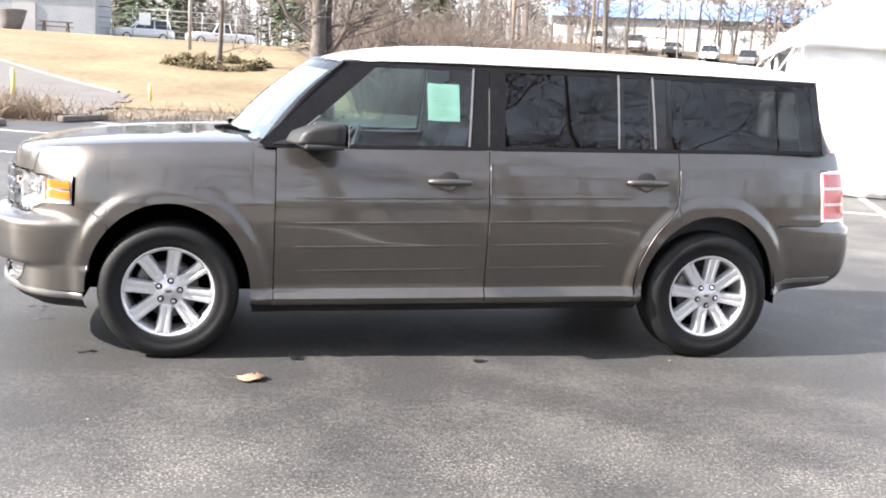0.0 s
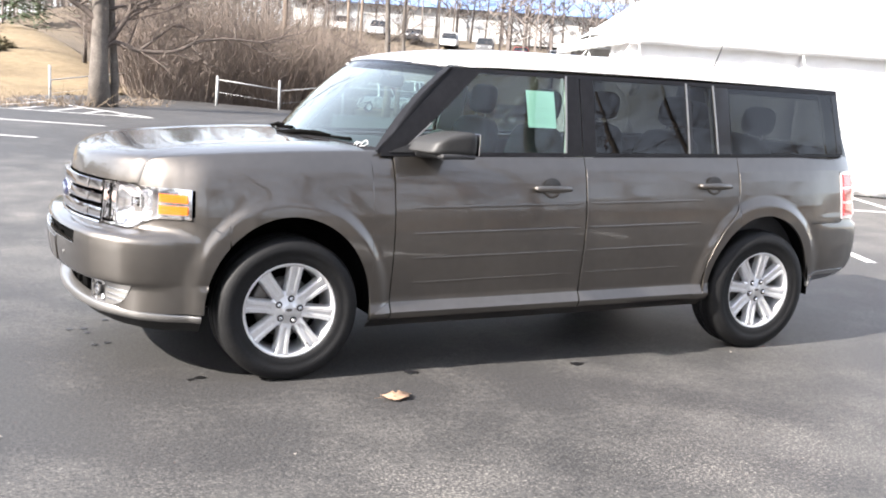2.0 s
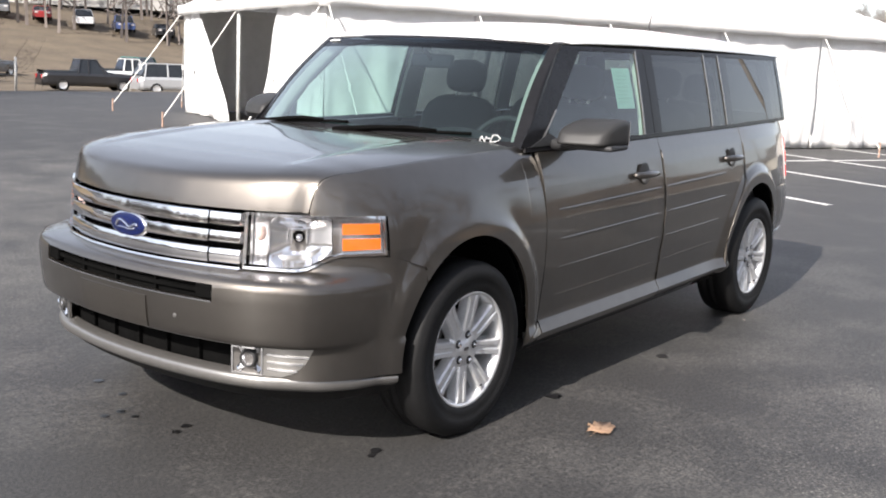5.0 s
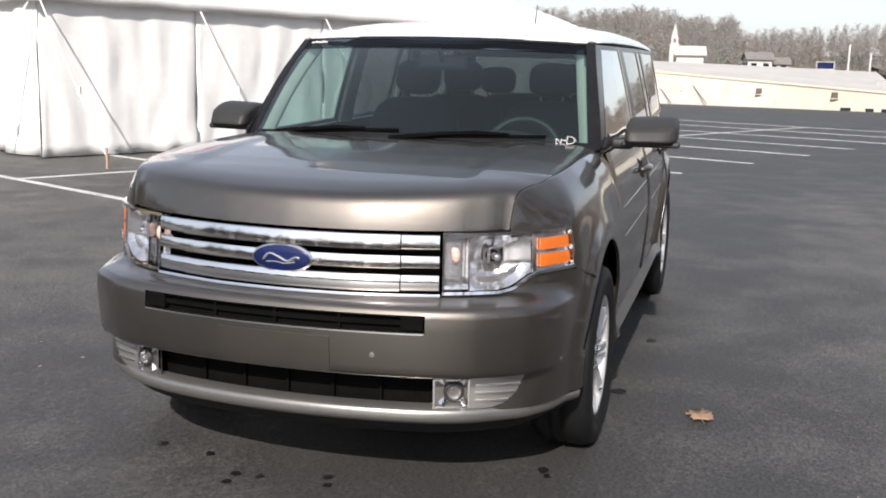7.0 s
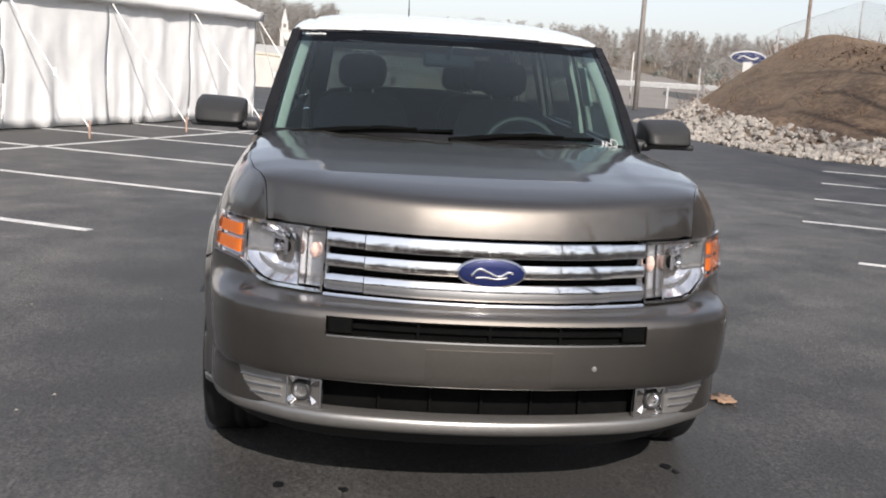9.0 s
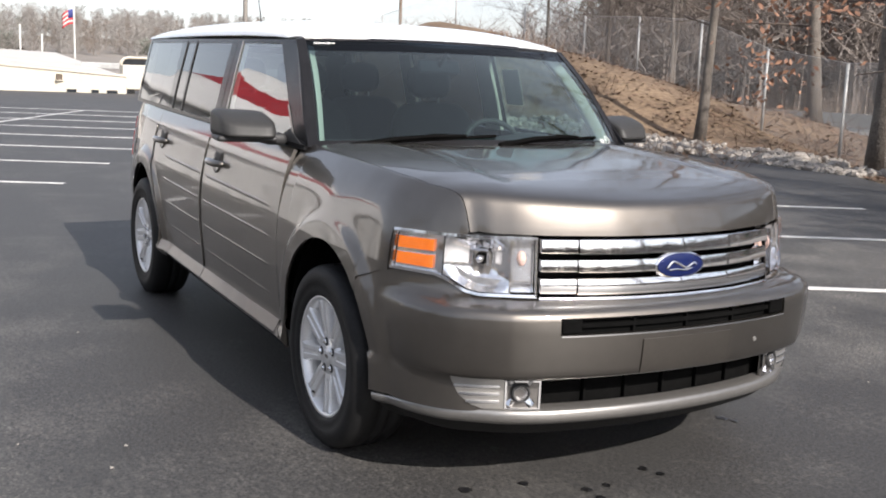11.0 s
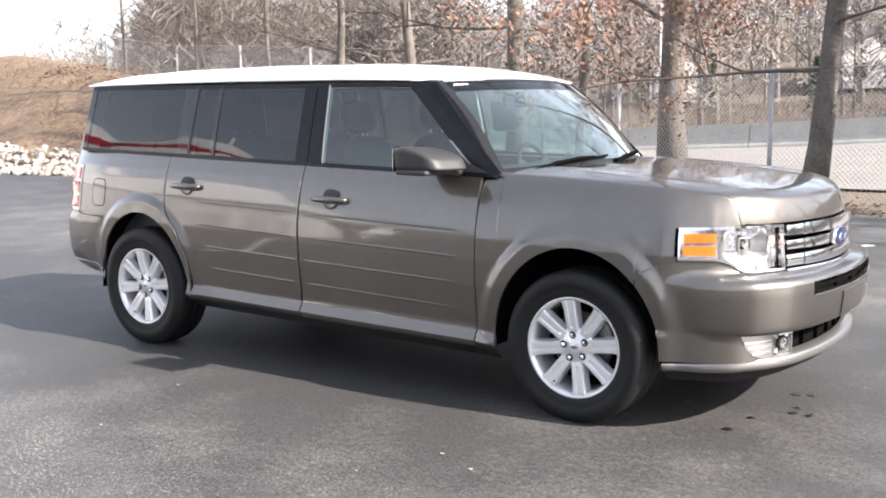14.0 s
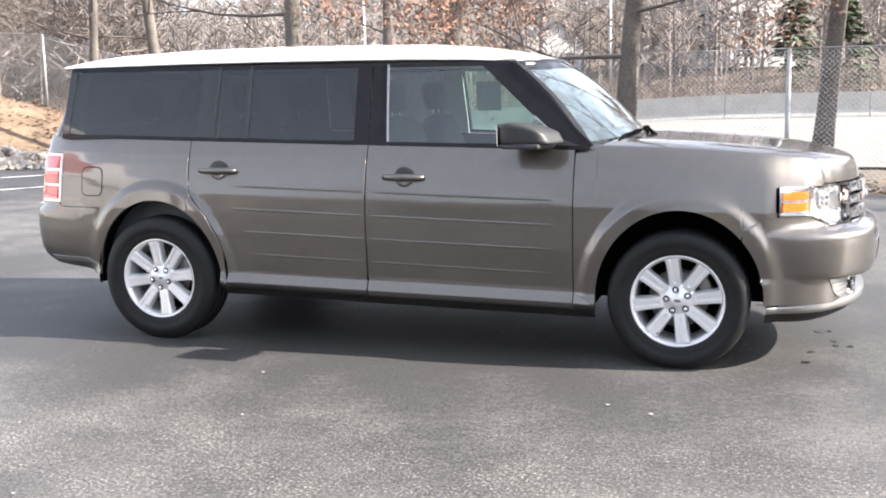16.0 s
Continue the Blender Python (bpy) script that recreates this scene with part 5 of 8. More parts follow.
for sd in ALL_MIRRORED:
    # dark wrap between the side glass and the tailgate
    vs, fs = [], []
    for j in range(13):
        z = belt(2.18) + 0.006 + (1.598 - belt(2.18)) * j / 12
        xa = 2.186 - 0.040 * j / 12
        f = max(0, z - 1.19) / 0.4
        xb, yb = 2.445 - 0.20 * f - 0.17, 0.76 - 0.075 * max(0, z - belt(2.2)) / 0.41
        ya = gl_y(xa, z) + 0.002
        for i in range(6):
            g_ = i / 5
            vs.append((xa + (xb - xa) * g_, sd * (ya + (yb - ya) * g_ + 0.010 * math.sin(math.pi * g_)), z))
    for j in range(12):
        for i in range(5):
            k = j * 6 + i
            q = (k, k + 1, k + 7, k + 6)
            fs.append(q if sd > 0 else q[::-1])
    panel("d_pillar_wrap", vs, fs, M_PIANO, car, 0.0)
for sd in ALL_MIRRORED:
    # tail lamp: pale frame with three red cells
    tl = new("tail_lamp")
    tl.parent = car
    tc = [s_of_x(x) for x in np.linspace(2.206, 2.40, 12)]
    sheet("tail_lamp_frame", tc, lambda s: 0.795, lambda s: 1.088, 8, M_TAILW, sd, tl, lift=0.006, lip=0.02, label="pale tail lamp frame")
    for k in range(3):
        z0 = 0.815 + 0.092 * k
        sheet("red_cell", [s_of_x(x) for x in np.linspace(2.228, 2.385, 10)], lambda s: z0, lambda s: z0 + 0.076, 4, M_RED, sd, tl, lift=0.012, lip=0.008, label="red tail lamp cell")
    sheet("tail_side", [s_of_x(x) for x in np.linspace(2.207, 2.40, 12)], lambda s: 1.092, lambda s: belt(2.18) + 0.012, 4, M_PAINT, sd, lip=0.01)
    sheet("rear_strip", cols_x(1.925, 2.33, 0.04), lambda s: 0.425 + 0.008 * smooth01((X(s) - 1.92) / 0.1), lambda s: 0.434 + 0.026 * smooth01((X(s) - 1.92) / 0.12), 2, M_SATIN, sd, lift=0.006, lip=0.006, label="satin silver rear strip")
# fuel door on the passenger side
vs, fs = [], []
for j in range(9):
    for i in range(9):
        u, v = -1 + 2 * i / 8, -1 + 2 * j / 8
        q = (abs(u) ** 5 + abs(v) ** 5) ** 0.2
        mx = max(abs(u), abs(v))
        k = mx / q if q else 1
        x, z = 1.95 + 0.078 * u * k, 0.925 + 0.082 * v * k
        vs.append(skin(s_of_x(x), z, 1, 0.0015))
for j in range(8):
    for i in range(8):
        k = j * 9 + i
        fs.append((k, k + 1, k + 10, k + 9))
panel("fuel_door", vs, fs, M_PAINT, car, 0.004)
ring = []
for k in range(33):
    a = k / 32 * math.tau
    c, s_ = math.cos(a), math.sin(a)
    q = (abs(c) ** 5 + abs(s_) ** 5) ** 0.2
    ring.append(skin(s_of_x(1.95 + 0.081 * c / q), 0.925 + 0.085 * s_ / q, 1, 0.0))
part("fuel_door_gap", tube(bmesh.new(), ring, [0.0028] * 33, 5), M_DARK, car)

# door handles, each a bar over a dished cup
for sd in ALL_MIRRORED:
    for xc, zc in ((-0.048, 0.968), (1.075, 0.998)):
        h = new("door_handle")
        h.parent = car
        c = skin(s_of_x(xc), zc, sd)
        cup = bmesh.new()
        lathe(cup, [(0.0, -0.022), (0.026, -0.018), (0.038, -0.006), (0.045, 0.0025)], 28, "y", Matrix.Translation(c + Vector((-0.004 , 0, 0.0))) @ Matrix.Diagonal((1.0, sd, 0.98, 1)))
        part("handle_cup", cup, M_PAINT, h, "", True)
        # dark disc on the uncut skin stands in for the shaded cup
        disc = bmesh.new()
        lathe(disc, [(0.0, 0.0050), (0.052, 0.0052), (0.058, 0.0030)], 28, "y", Matrix.Translation(c + Vector((-0.004, 0, 0.0))) @ Matrix.Diagonal((1.0, sd, 0.98, 1)))
        part("cup_shade_disc", disc, M_PLASTIC, h, "", True)
        # scoop's lower half: a raised lip facing up and out mimics its lit floor
        vs_, fs_ = [], []
        for k in range(17):
            a = math.pi + math.pi * k / 16
            for f, d in ((0.30, 0.0070), (0.70, 0.0100), (1.0, 0.0150), (1.06, 0.0040)):
                vs_.append(c + Vector((-0.004 + 0.052 * f * math.cos(a), sd * d, 0.052 * f * math.sin(a))))
        for k in range(16):
            for j in range(3):
                q = 4 * k + j
                fs_.append((q, q + 1, q + 5, q + 4) if sd > 0 else (q, q + 4, q + 5, q + 1))
        obj("scoop_lip", vs_, fs_, M_PAINT, h)
        pts = [c + Vector((x, sd * y, z)) for x, y, z in ((-0.112, 0.004, -0.002), (-0.102, 0.020, -0.001), (-0.055, 0.034, 0.0), (0.0, 0.038, 0.001), (0.055, 0.034, 0.001), (0.102, 0.022, 0.0), (0.112, 0.004, 0.0))]
        ps = spline(pts, 4)
        bm = tube(bmesh.new(), ps, [0.011 + 0.008 * math.sin(math.pi * k / (len(ps) - 1)) for k in range(len(ps))], 14)
        part("handle_bar", bm, M_PAINT, h, "body-coloured handle bar", True)
        part("key_cap", lathe(bmesh.new(), [(0.0, 0.004), (0.009, 0.003), (0.010, 0.0)], 14, "y", Matrix.Translation(c + Vector((0.10, sd * 0.036, 0.0))) @ Matrix.Diagonal((1.0, sd, 1, 1))), M_PLASTIC, h, "", True)

# rolled front edge of each rear door, catching the light
for sd in ALL_MIRRORED:
    ps = [skin(s_of_x(XD1 + 0.006), z, sd, 0.0035) for z in np.linspace(0.40, 1.075, 16)]
    part("door_edge", tube(bmesh.new(), ps, [0.0035] * 16, 6), M_PAINT, car, "", True)
    ps = [skin(s_of_x(rdoor_edge(z) + 0.006), z, sd, 0.0032) for z in np.linspace(0.50, 1.075, 26)]
    part("door_edge", tube(bmesh.new(), ps, [0.0036] * 26, 6), M_PAINT, car, "", True)

# door mirrors
for sd in ALL_MIRRORED:
    mir = new("door_mirror")
    mir.parent = car
    bm = bmesh.new()
    bmesh.ops.create_cube(bm, size=1.0)
    bmesh.ops.subdivide_edges(bm, edges=bm.edges[:], cuts=7, use_grid_fill=True)
    for v in bm.verts:
        x, y, z = v.co * 2
        q = (abs(x) ** 7 + abs(y) ** 7 + abs(z) ** 7) ** (1 / 7)
        mx = max(abs(x), abs(y), abs(z))
        k = mx / q if q > 1e-6 else 1
        x, y, z = x * k, y * k, z * k
        # a wedge: flat below, the top falling away to the front
        top = 1.208 + 0.053 * (1 - max(0, (1 - x) / 2) ** 2.4) - 0.010 * max(0, x) ** 4 + 0.004 * y
        bot = 1.142 + 0.004 * max(0, -x)
        v.co = Vector((-0.756 + 0.120 * x * (1 - 0.10 * y) + 0.020 * y + 0.016 * (1 - z) * min(0, x), sd * (1.020 + 0.110 * y), bot + (top - bot) * (z + 1) / 2))
    bmesh.ops.recalc_face_normals(bm, faces=bm.faces[:])
    part("mirror_housing", bm, M_MIRROR, mir, "dark grey mirror housing", True)
    part("mirror_base", boxm((0.200, 0.255, 0.026), (-0.754, sd * 1.008, 1.140), (0, 0, sd * -8), 0.0115, 4), M_PLASTIC, mir, "black mirror base", True)
    part("mirror_stalk", boxm((0.12, 0.10, 0.050), (-0.795, sd * 0.895, 1.140), (0, 0, 0), 0.02, 3), M_PLASTIC, mir, "black mirror stalk", True)
    part("mirror_glass", boxm((0.004, 0.185, 0.108), (-0.640, sd * 1.022, 1.198), (0, 0, sd * -14), 0.0015, 1), M_CHROME, mir, "mirror glass")

# wheels
def build_wheel(cx, cz, sd, front):
    w = new("wheel")
    w.parent = car
    Mx = Matrix.Translation((cx, sd * 0.826, cz)) @ Matrix.Diagonal((1, sd, 1, 1))
    R = cz + 0.004
    prof = [(0.222, -0.10), (0.232, -0.112), (0.262, -0.118), (0.305, -0.120), (0.336, -0.112), (R - 0.008, -0.098), (R, -0.075), (R, -0.045), (R - 0.007, -0.042), (R - 0.007, -0.032), (R, -0.029), (R, 0.0), (R - 0.007, 0.003),
            (R - 0.007, 0.012), (R, 0.015), (R, 0.052), (R, 0.078), (R - 0.008, 0.100), (0.337, 0.112), (0.325, 0.1165), (0.322, 0.1185), (0.305, 0.120), (0.285, 0.1195), (0.283, 0.1175), (0.262, 0.118), (0.245, 0.114), (0.236, 0.108), (0.228, 0.098), (0.222, 0.085)]
    bm = lathe(bmesh.new(), prof, 72, "y", Mx)
    bmesh.ops.recalc_face_normals(bm, faces=bm.faces[:])
    tyre = part("tyre", bm, M_RUBBER, w, "black rubber tyre", True)
    rim = part("rim", lathe(bmesh.new(), [(0.205, -0.06), (0.208, 0.02), (0.212, 0.075), (0.218, 0.094), (0.226, 0.104), (0.2345, 0.108), (0.2365, 0.104), (0.232, 0.094)], 72, "y", Mx), M_ALLOY, w, "silver painted alloy rim", True)
    # near-black disc shuts the rim, standing in for its shaded depth
    part("rim_shade_disc", lathe(bmesh.new(), [(0.0, -0.055), (0.19, -0.06), (0.206, -0.055)], 48, "y", Mx), M_DARK, rim)
    # eight wide spokes, each with a groove down its middle
    spoke = None
    for k in range(8):
        a = math.radians(8 + 45 * k)
        m = Mx @ Matrix.Rotation(a, 4, "Y")
        vs, fs = [], []
        rows = [(0.040, 0.026, 0.080), (0.070, 0.027, 0.085), (0.088, 0.0275, 0.088), (0.100, 0.028, 0.090), (0.130, 0.0285, 0.093), (0.165, 0.0295, 0.096), (0.195, 0.0305, 0.099), (0.210, 0.033, 0.101), (0.219, 0.039, 0.101)]
        for r, hw, h in rows:
            g = 1.0 if r > 0.09 else 0.0
            for f, dh in ((-1.30, -0.045), (-1.06, -0.008), (-0.88, 0.0), (-0.36, 0.0), (-0.24, -0.0045 * g), (0.24, -0.0045 * g), (0.36, 0.0), (0.88, 0.0), (1.06, -0.008), (1.30, -0.045)):
                vs.append(m @ Vector((r, h + dh, hw * f)))
        for i in range(len(rows) - 1):
            for j in range(9):
                q = i * 10 + j
                fs.append((q, q + 10, q + 11, q + 1))
        o = obj("spoke", vs, fs, M_ALLOY, rim, smooth=False)
    part("hub", lathe(bmesh.new(), [(0.0, 0.090), (0.026, 0.090), (0.0285, 0.0885), (0.030, 0.084), (0.072, 0.085), (0.086, 0.080), (0.094, 0.066)], 40, "y", Mx), M_ALLOY, rim, "", True)
    part("hub_badge", lathe(bmesh.new(), [(0.0, 0.0918), (0.014, 0.0914), (0.018, 0.0902)], 24, "y", Mx @ Matrix.Diagonal((1, 1, 0.45, 1))), M_DISC, rim, "tiny dark oval on the hub")
    for k in range(5):
        a = math.radians(64 + 72 * k + (0 if front else 22))
        m = Mx @ Matrix.Rotation(a, 4, "Y") @ Matrix.Translation((0.057, 0, 0))
        part("lug_pocket", lathe(bmesh.new(), [(0.0, 0.0872), (0.0150, 0.0880), (0.0175, 0.0868)], 16, "y", m), M_PLASTIC, rim)
        part("lug_nut", lathe(bmesh.new(), [(0.0, 0.100), (0.007, 0.0985), (0.0105, 0.094), (0.0105, 0.080)], 6, "y", m), M_CHROME, rim)
    part("brake_disc", lathe(bmesh.new(), [(0.06, 0.03), (0.07, 0.012), (0.085, 0.010), (0.150, 0.010), (0.150, -0.012), (0.08, -0.012)], 48, "y", Mx), M_DISC, w, "worn steel brake disc", True)
    m = Mx @ Matrix.Rotation(math.radians(205), 4, "Y") @ Matrix.Translation((0.145, 0.005, 0))
    part("brake_caliper", box(bmesh.new(), (0.07, 0.07, 0.15), m, 0.014), M_DISC, w, "dull metal brake caliper", True)
    part("valve", tube(bmesh.new(), [Mx @ Vector((0.10, 0.088, -0.178)), Mx @ Vector((0.094, 0.108, -0.166))], [0.004, 0.004], 6), M_PLASTIC, rim)
    return w


for cx, cz, fr in ((FX, FZ, True), (RX, RZ, False)):
    for sd in ALL_MIRRORED:
        build_wheel(cx, cz, sd, fr)
        # dark liner of the wheel housing
        vs, fs = [], []
        n = 28
        for i in range(n + 1):
            a = math.pi * 1.06 * i / n - math.pi * 0.03
            x, z = cx - 0.427 * math.cos(a), cz + 0.474 * math.sin(a)
            for y in (0.905, 0.62, 0.60):
                r = 1 if y > 0.605 else 0.3
                vs.append((cx + (x - cx) * r, sd * y, cz + (z - cz) * r))
        for i in range(n):
            for j in range(2):
                k = i * 3 + j
                fs.append((k, k + 1, k + 4, k + 3))
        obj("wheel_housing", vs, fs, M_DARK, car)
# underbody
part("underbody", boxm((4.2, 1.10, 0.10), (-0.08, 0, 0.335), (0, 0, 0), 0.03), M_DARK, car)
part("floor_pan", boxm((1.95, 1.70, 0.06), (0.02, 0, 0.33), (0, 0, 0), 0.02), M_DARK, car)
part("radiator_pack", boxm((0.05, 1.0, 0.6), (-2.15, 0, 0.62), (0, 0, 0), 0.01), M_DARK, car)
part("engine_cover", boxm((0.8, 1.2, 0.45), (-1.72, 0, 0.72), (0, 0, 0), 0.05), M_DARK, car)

# ---- inside the car ----
vs, fs = [], []
for i in range(20):
    x = -0.62 + 2.72 * i / 19
    for j in range(13):
        y = -0.655 + 1.31 * j / 12
        vs.append((x, y, roof_z(x, y) - 0.045 - 0.03 * (abs(y) / 0.655) ** 4))
for i in range(19):
    for j in range(12):
        k = i * 13 + j
        fs.append((k, k + 1, k + 14, k + 13))
panel("headliner", vs, fs, M_BEIGE, car, 0.0, "pale cloth headliner")
for sd in ALL_MIRRORED:
    for nm, q in (("b_pillar_trim", [(0.075, 1.13), (0.25, 1.13), (0.25, 1.55), (0.095, 1.55)]),
                  ("c_pillar_trim", [(1.12, 1.17), (1.26, 1.17), (1.25, 1.56), (1.10, 1.56)]), ("d_pillar_trim", [(2.06, 1.19), (2.17, 1.19), (2.13, 1.57), (2.02, 1.57)])):
        pane(nm, q, M_BEIGE, sd, car, -0.035, 6, lip=-0.02)
    vs = []
    for x in (-1.0, 0.17, 1.25, 2.1):
        for z in (0.42, 0.8, 1.10 + 0.02 * x):
            vs.append((x, sd * ((0.80 if z > 1 else 0.82) - (0.03 if x > 2 else 0)), z))
    fs = [(i * 3 + j, i * 3 + j + 1, i * 3 + j + 4, i * 3 + j + 3) for i in range(3) for j in range(2)]
    panel("door_lining", vs, fs, M_DASH, car, 0.0)
    part("armrest", boxm((0.55, 0.08, 0.05), (-0.25, sd * 0.78, 0.88), (0, 0, 0), 0.02, 3), M_BEIGE, car)
for sd in ALL_MIRRORED:
    # broad pale lining of each windscreen pillar, from the screen's edge round to the door glass
    vs, fs = [], []
    for j in range(17):
        v = 0.02 + 0.94 * j / 16
        p0 = screen(sd * 0.975, v) + Vector((0.012, 0, -0.012))
        x = p0.x + 0.150 - 0.03 * v
        z = p0.z - 0.015
        p2 = Vector((x, sd * (gl_y(x, z) - 0.030), z))
        for i in range(6):
            f = i / 5
            q = p0.lerp(p2, f)
            q.y -= sd * (0.055 * math.sin(math.pi * f ** 0.8) + 0.012 * (1 - f))
            vs.append(q)
    fs = [(j * 6 + i, j * 6 + i + 1, j * 6 + i + 7, j * 6 + i + 6) for j in range(16) for i in range(5)]
    panel("a_pillar_trim", vs, fs, M_BEIGE, car, 0.0, "pale pillar lining")
part("cabin_floor", boxm((3.1, 1.6, 0.03), (0.6, 0, 0.42), (0, 0, 0), 0.01), M_DASH, car)
# dashboard
vs, fs = [], []
prof = [(-1.20, 1.13), (-1.05, 1.145), (-0.88, 1.145), (-0.80, 1.125), (-0.76, 1.05), (-0.74, 0.92), (-0.80, 0.80), (-0.85, 0.55)]
for i in range(21):
    y = -0.80 + 1.60 * i / 20
    hood = 0.035 * math.exp(-((y + 0.38) / 0.17) ** 2)
    for k, (x, z) in enumerate(prof):
        vs.append((x + 0.09 * (y / 0.8) ** 2, y, z + (hood if 1 <= k <= 3 else 0) - 0.012 * (abs(y) / 0.8) ** 3))
for i in range(20):
    for j in range(7):
        k = i * 8 + j
        fs.append((k, k + 8, k + 9, k + 1))
panel("dashboard", vs, fs, M_DASH, car, 0.0, "dark dashboard")
part("console", boxm((0.75, 0.24, 0.42), (-0.42, 0, 0.62), (0, 0, 0), 0.04, 3), M_DASH, car)
# steering wheel
sw = Matrix.Translation((-0.565, -0.385, 1.045)) @ Matrix.Rotation(radians(-66), 4, "Y")
bm = bmesh.new()
tube(bm, [sw @ Vector((0.185 * math.cos(a), 0.185 * math.sin(a), 0)) for a in np.linspace(0, math.tau, 41)], [0.0145] * 41, 8, False)
part("steering_wheel_rim", bm, M_DASH, car, "dark steering wheel rim", True)
bm = bmesh.new()
box(bm, (0.15, 0.12, 0.05), sw, 0.02, 3)
for a in (0, 120, 240):
    box(bm, (0.12, 0.035, 0.02), sw @ Matrix.Rotation(radians(a + 180), 4, "Z") @ Matrix.Translation((0.11, 0, 0)), 0.006)
part("steering_wheel_hub", bm, M_DASH, car, "", True)


def pad(bm, size, m, power=4.0):
    """A soft block."""
    r = bmesh.ops.create_cube(bm, size=2.0)
    es = list({e for v in r["verts"] for e in v.link_edges})
    bmesh.ops.subdivide_edges(bm, edges=es, cuts=5, use_grid_fill=True)
    for v in bm.verts:
        x, y, z = v.co
        q = (abs(x) ** power + abs(y) ** power + abs(z) ** power) ** (1 / power)
        mx = max(abs(x), abs(y), abs(z))
        v.co = m @ Vector((x * mx / q * size[0] / 2, y * mx / q * size[1] / 2, z * mx / q * size[2] / 2))
    return bm


def seat(x, y, width, zt, name):
    s_ = new(name)
    s_.parent = car
    part("seat_cushion", pad(bmesh.new(), (0.52, width, 0.17), pose(x - 0.22, y, 0.66, 0, -6, 0)), M_SEAT, s_, "", True)
    part("seat_backrest", pad(bmesh.new(), (0.16, width, 0.66), pose(x + 0.07, y, 0.96, 0, 14, 0)), M_SEAT, s_, "", True)
    for yy in ([0] if width < 0.7 else [-width * 0.3, width * 0.3]):
        part("headrest", pad(bmesh.new(), (0.11, 0.26, 0.19), pose(x + 0.17, y + yy, zt, 0, 8, 0), 3.2), M_SEAT, s_, "", True)
        bm = bmesh.new()
        for d in (-0.06, 0.06):
            tube(bm, [(x + 0.15, y + yy + d, zt - 0.17), (x + 0.165, y + yy + d, zt - 0.05)], [0.006, 0.006], 6)
        part("headrest_stalk", bm, M_SATIN, s_, "", True)


for y in (-0.385, 0.385):
    seat(0.02, y, 0.52, 1.395, "front_seat")
    seat(0.98, y, 0.56, 1.40, "second_row_seat")
seat(1.72, 0, 1.10, 1.37, "third_row_seat")
part("interior_mirror", boxm((0.03, 0.24, 0.07), (-0.63, 0, 1.475), (0, 12, 6), 0.015, 3), M_DASH, car, "dark interior mirror", True)
part("mirror_stem", tube(bmesh.new(), [(-0.71, 0, 1.54), (-0.64, 0, 1.48)], [0.012, 0.01], 8), M_DASH, car)
# window sticker inside the driver's glass
st = new("window_sticker")
st.parent = car
pane("sticker_sheet", [(-0.163, 1.284), (0.012, 1.284), (0.006, 1.480), (-0.169, 1.480)], M_PAPER, -1, st, -0.006, 4, "pale green-white price sheet")
for k in range(9):
    z = 1.462 - 0.018 * k
    pane("print_bar", [(-0.150, z - 0.004), (-0.150 + 0.14 * (0.55 + 0.45 * ((k * 37) % 10) / 10), z - 0.004), (-0.150 + 0.14 * (0.55 + 0.45 * ((k * 37) % 10) / 10), z), (-0.150, z)], M_FAINT, -1, st, -0.003, 2)
# white marker on the windscreen: N-D low in the driver's corner, and a scrawl of bars high in the other
mk = new("marker_writing")
mk.parent = car


def stroke(pts, r, lift=0.006):
    ps = [screen(u, v) + Vector((-0.68, 0, 0.73)) * lift for u, v in pts]
    bm = tube(bmesh.new(), ps, [r] * len(ps), 6)
    part("marker_stroke", bm, M_CHALK, mk, "", True)


# lettering runs from the passenger's side to the driver's, as read from outside
def glyph(lines, u0, v0, w, h, r):
    for ln in lines:
        stroke([(u0 - w * a, v0 + h * b) for a, b in ln], r)


glyph([[(0, 0), (0.05, 0.75)], [(0.05, 0.75), (0.5, 0.0)], [(0.5, 0.0), (0.55, 0.75)]], -0.812, 0.008, 0.050, 0.055, 0.0015)
glyph([[(0, 0.45), (0.6, 0.5)]], -0.845, 0.010, 0.028, 0.055, 0.0015)
glyph([[(0, 0), (0.1, 0.95)], [(0.1, 0.95), (0.6, 0.95), (0.95, 0.6), (0.7, 0.15), (0, 0)]], -0.865, 0.008, 0.048, 0.062, 0.0015)
for k in range(5):
    u0, h0 = 0.935 - 0.027 * k, 0.016 + 0.008 * (k % 2)
    stroke([(u0, 0.930), (u0 - 0.006, 0.930 + h0), (u0 - 0.014, 0.932), (u0 - 0.020, 0.930 + h0 * 0.7)], 0.0024)

# ---- the land round the lot ----
M_BARK = pbr("grey_bark", (0.066, 0.056, 0.048), 0.9, 0, 0.3, 3.0, col2=(0.145, 0.126, 0.108), fine=10, bump=0.02, bscale=22)
M_TWIG = pbr("bare_twigs", (0.060, 0.047, 0.039), 0.9, 0, 0.3, 2.0, col2=(0.12, 0.094, 0.078))
M_BRUSH = pbr("dry_brush", (0.125, 0.098, 0.080), 0.95, 0, 0.3, 0.8, col2=(0.215, 0.172, 0.142))
M_DRYWEED = pbr("dry_weeds", (0.16, 0.122, 0.085), 0.95, 0, 0.3, 0.8, col2=(0.28, 0.215, 0.155))
# far twigs: lightened over M_TWIG, with distance haze put into the colour
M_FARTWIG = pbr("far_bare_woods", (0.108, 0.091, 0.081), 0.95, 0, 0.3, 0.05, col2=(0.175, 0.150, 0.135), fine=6)
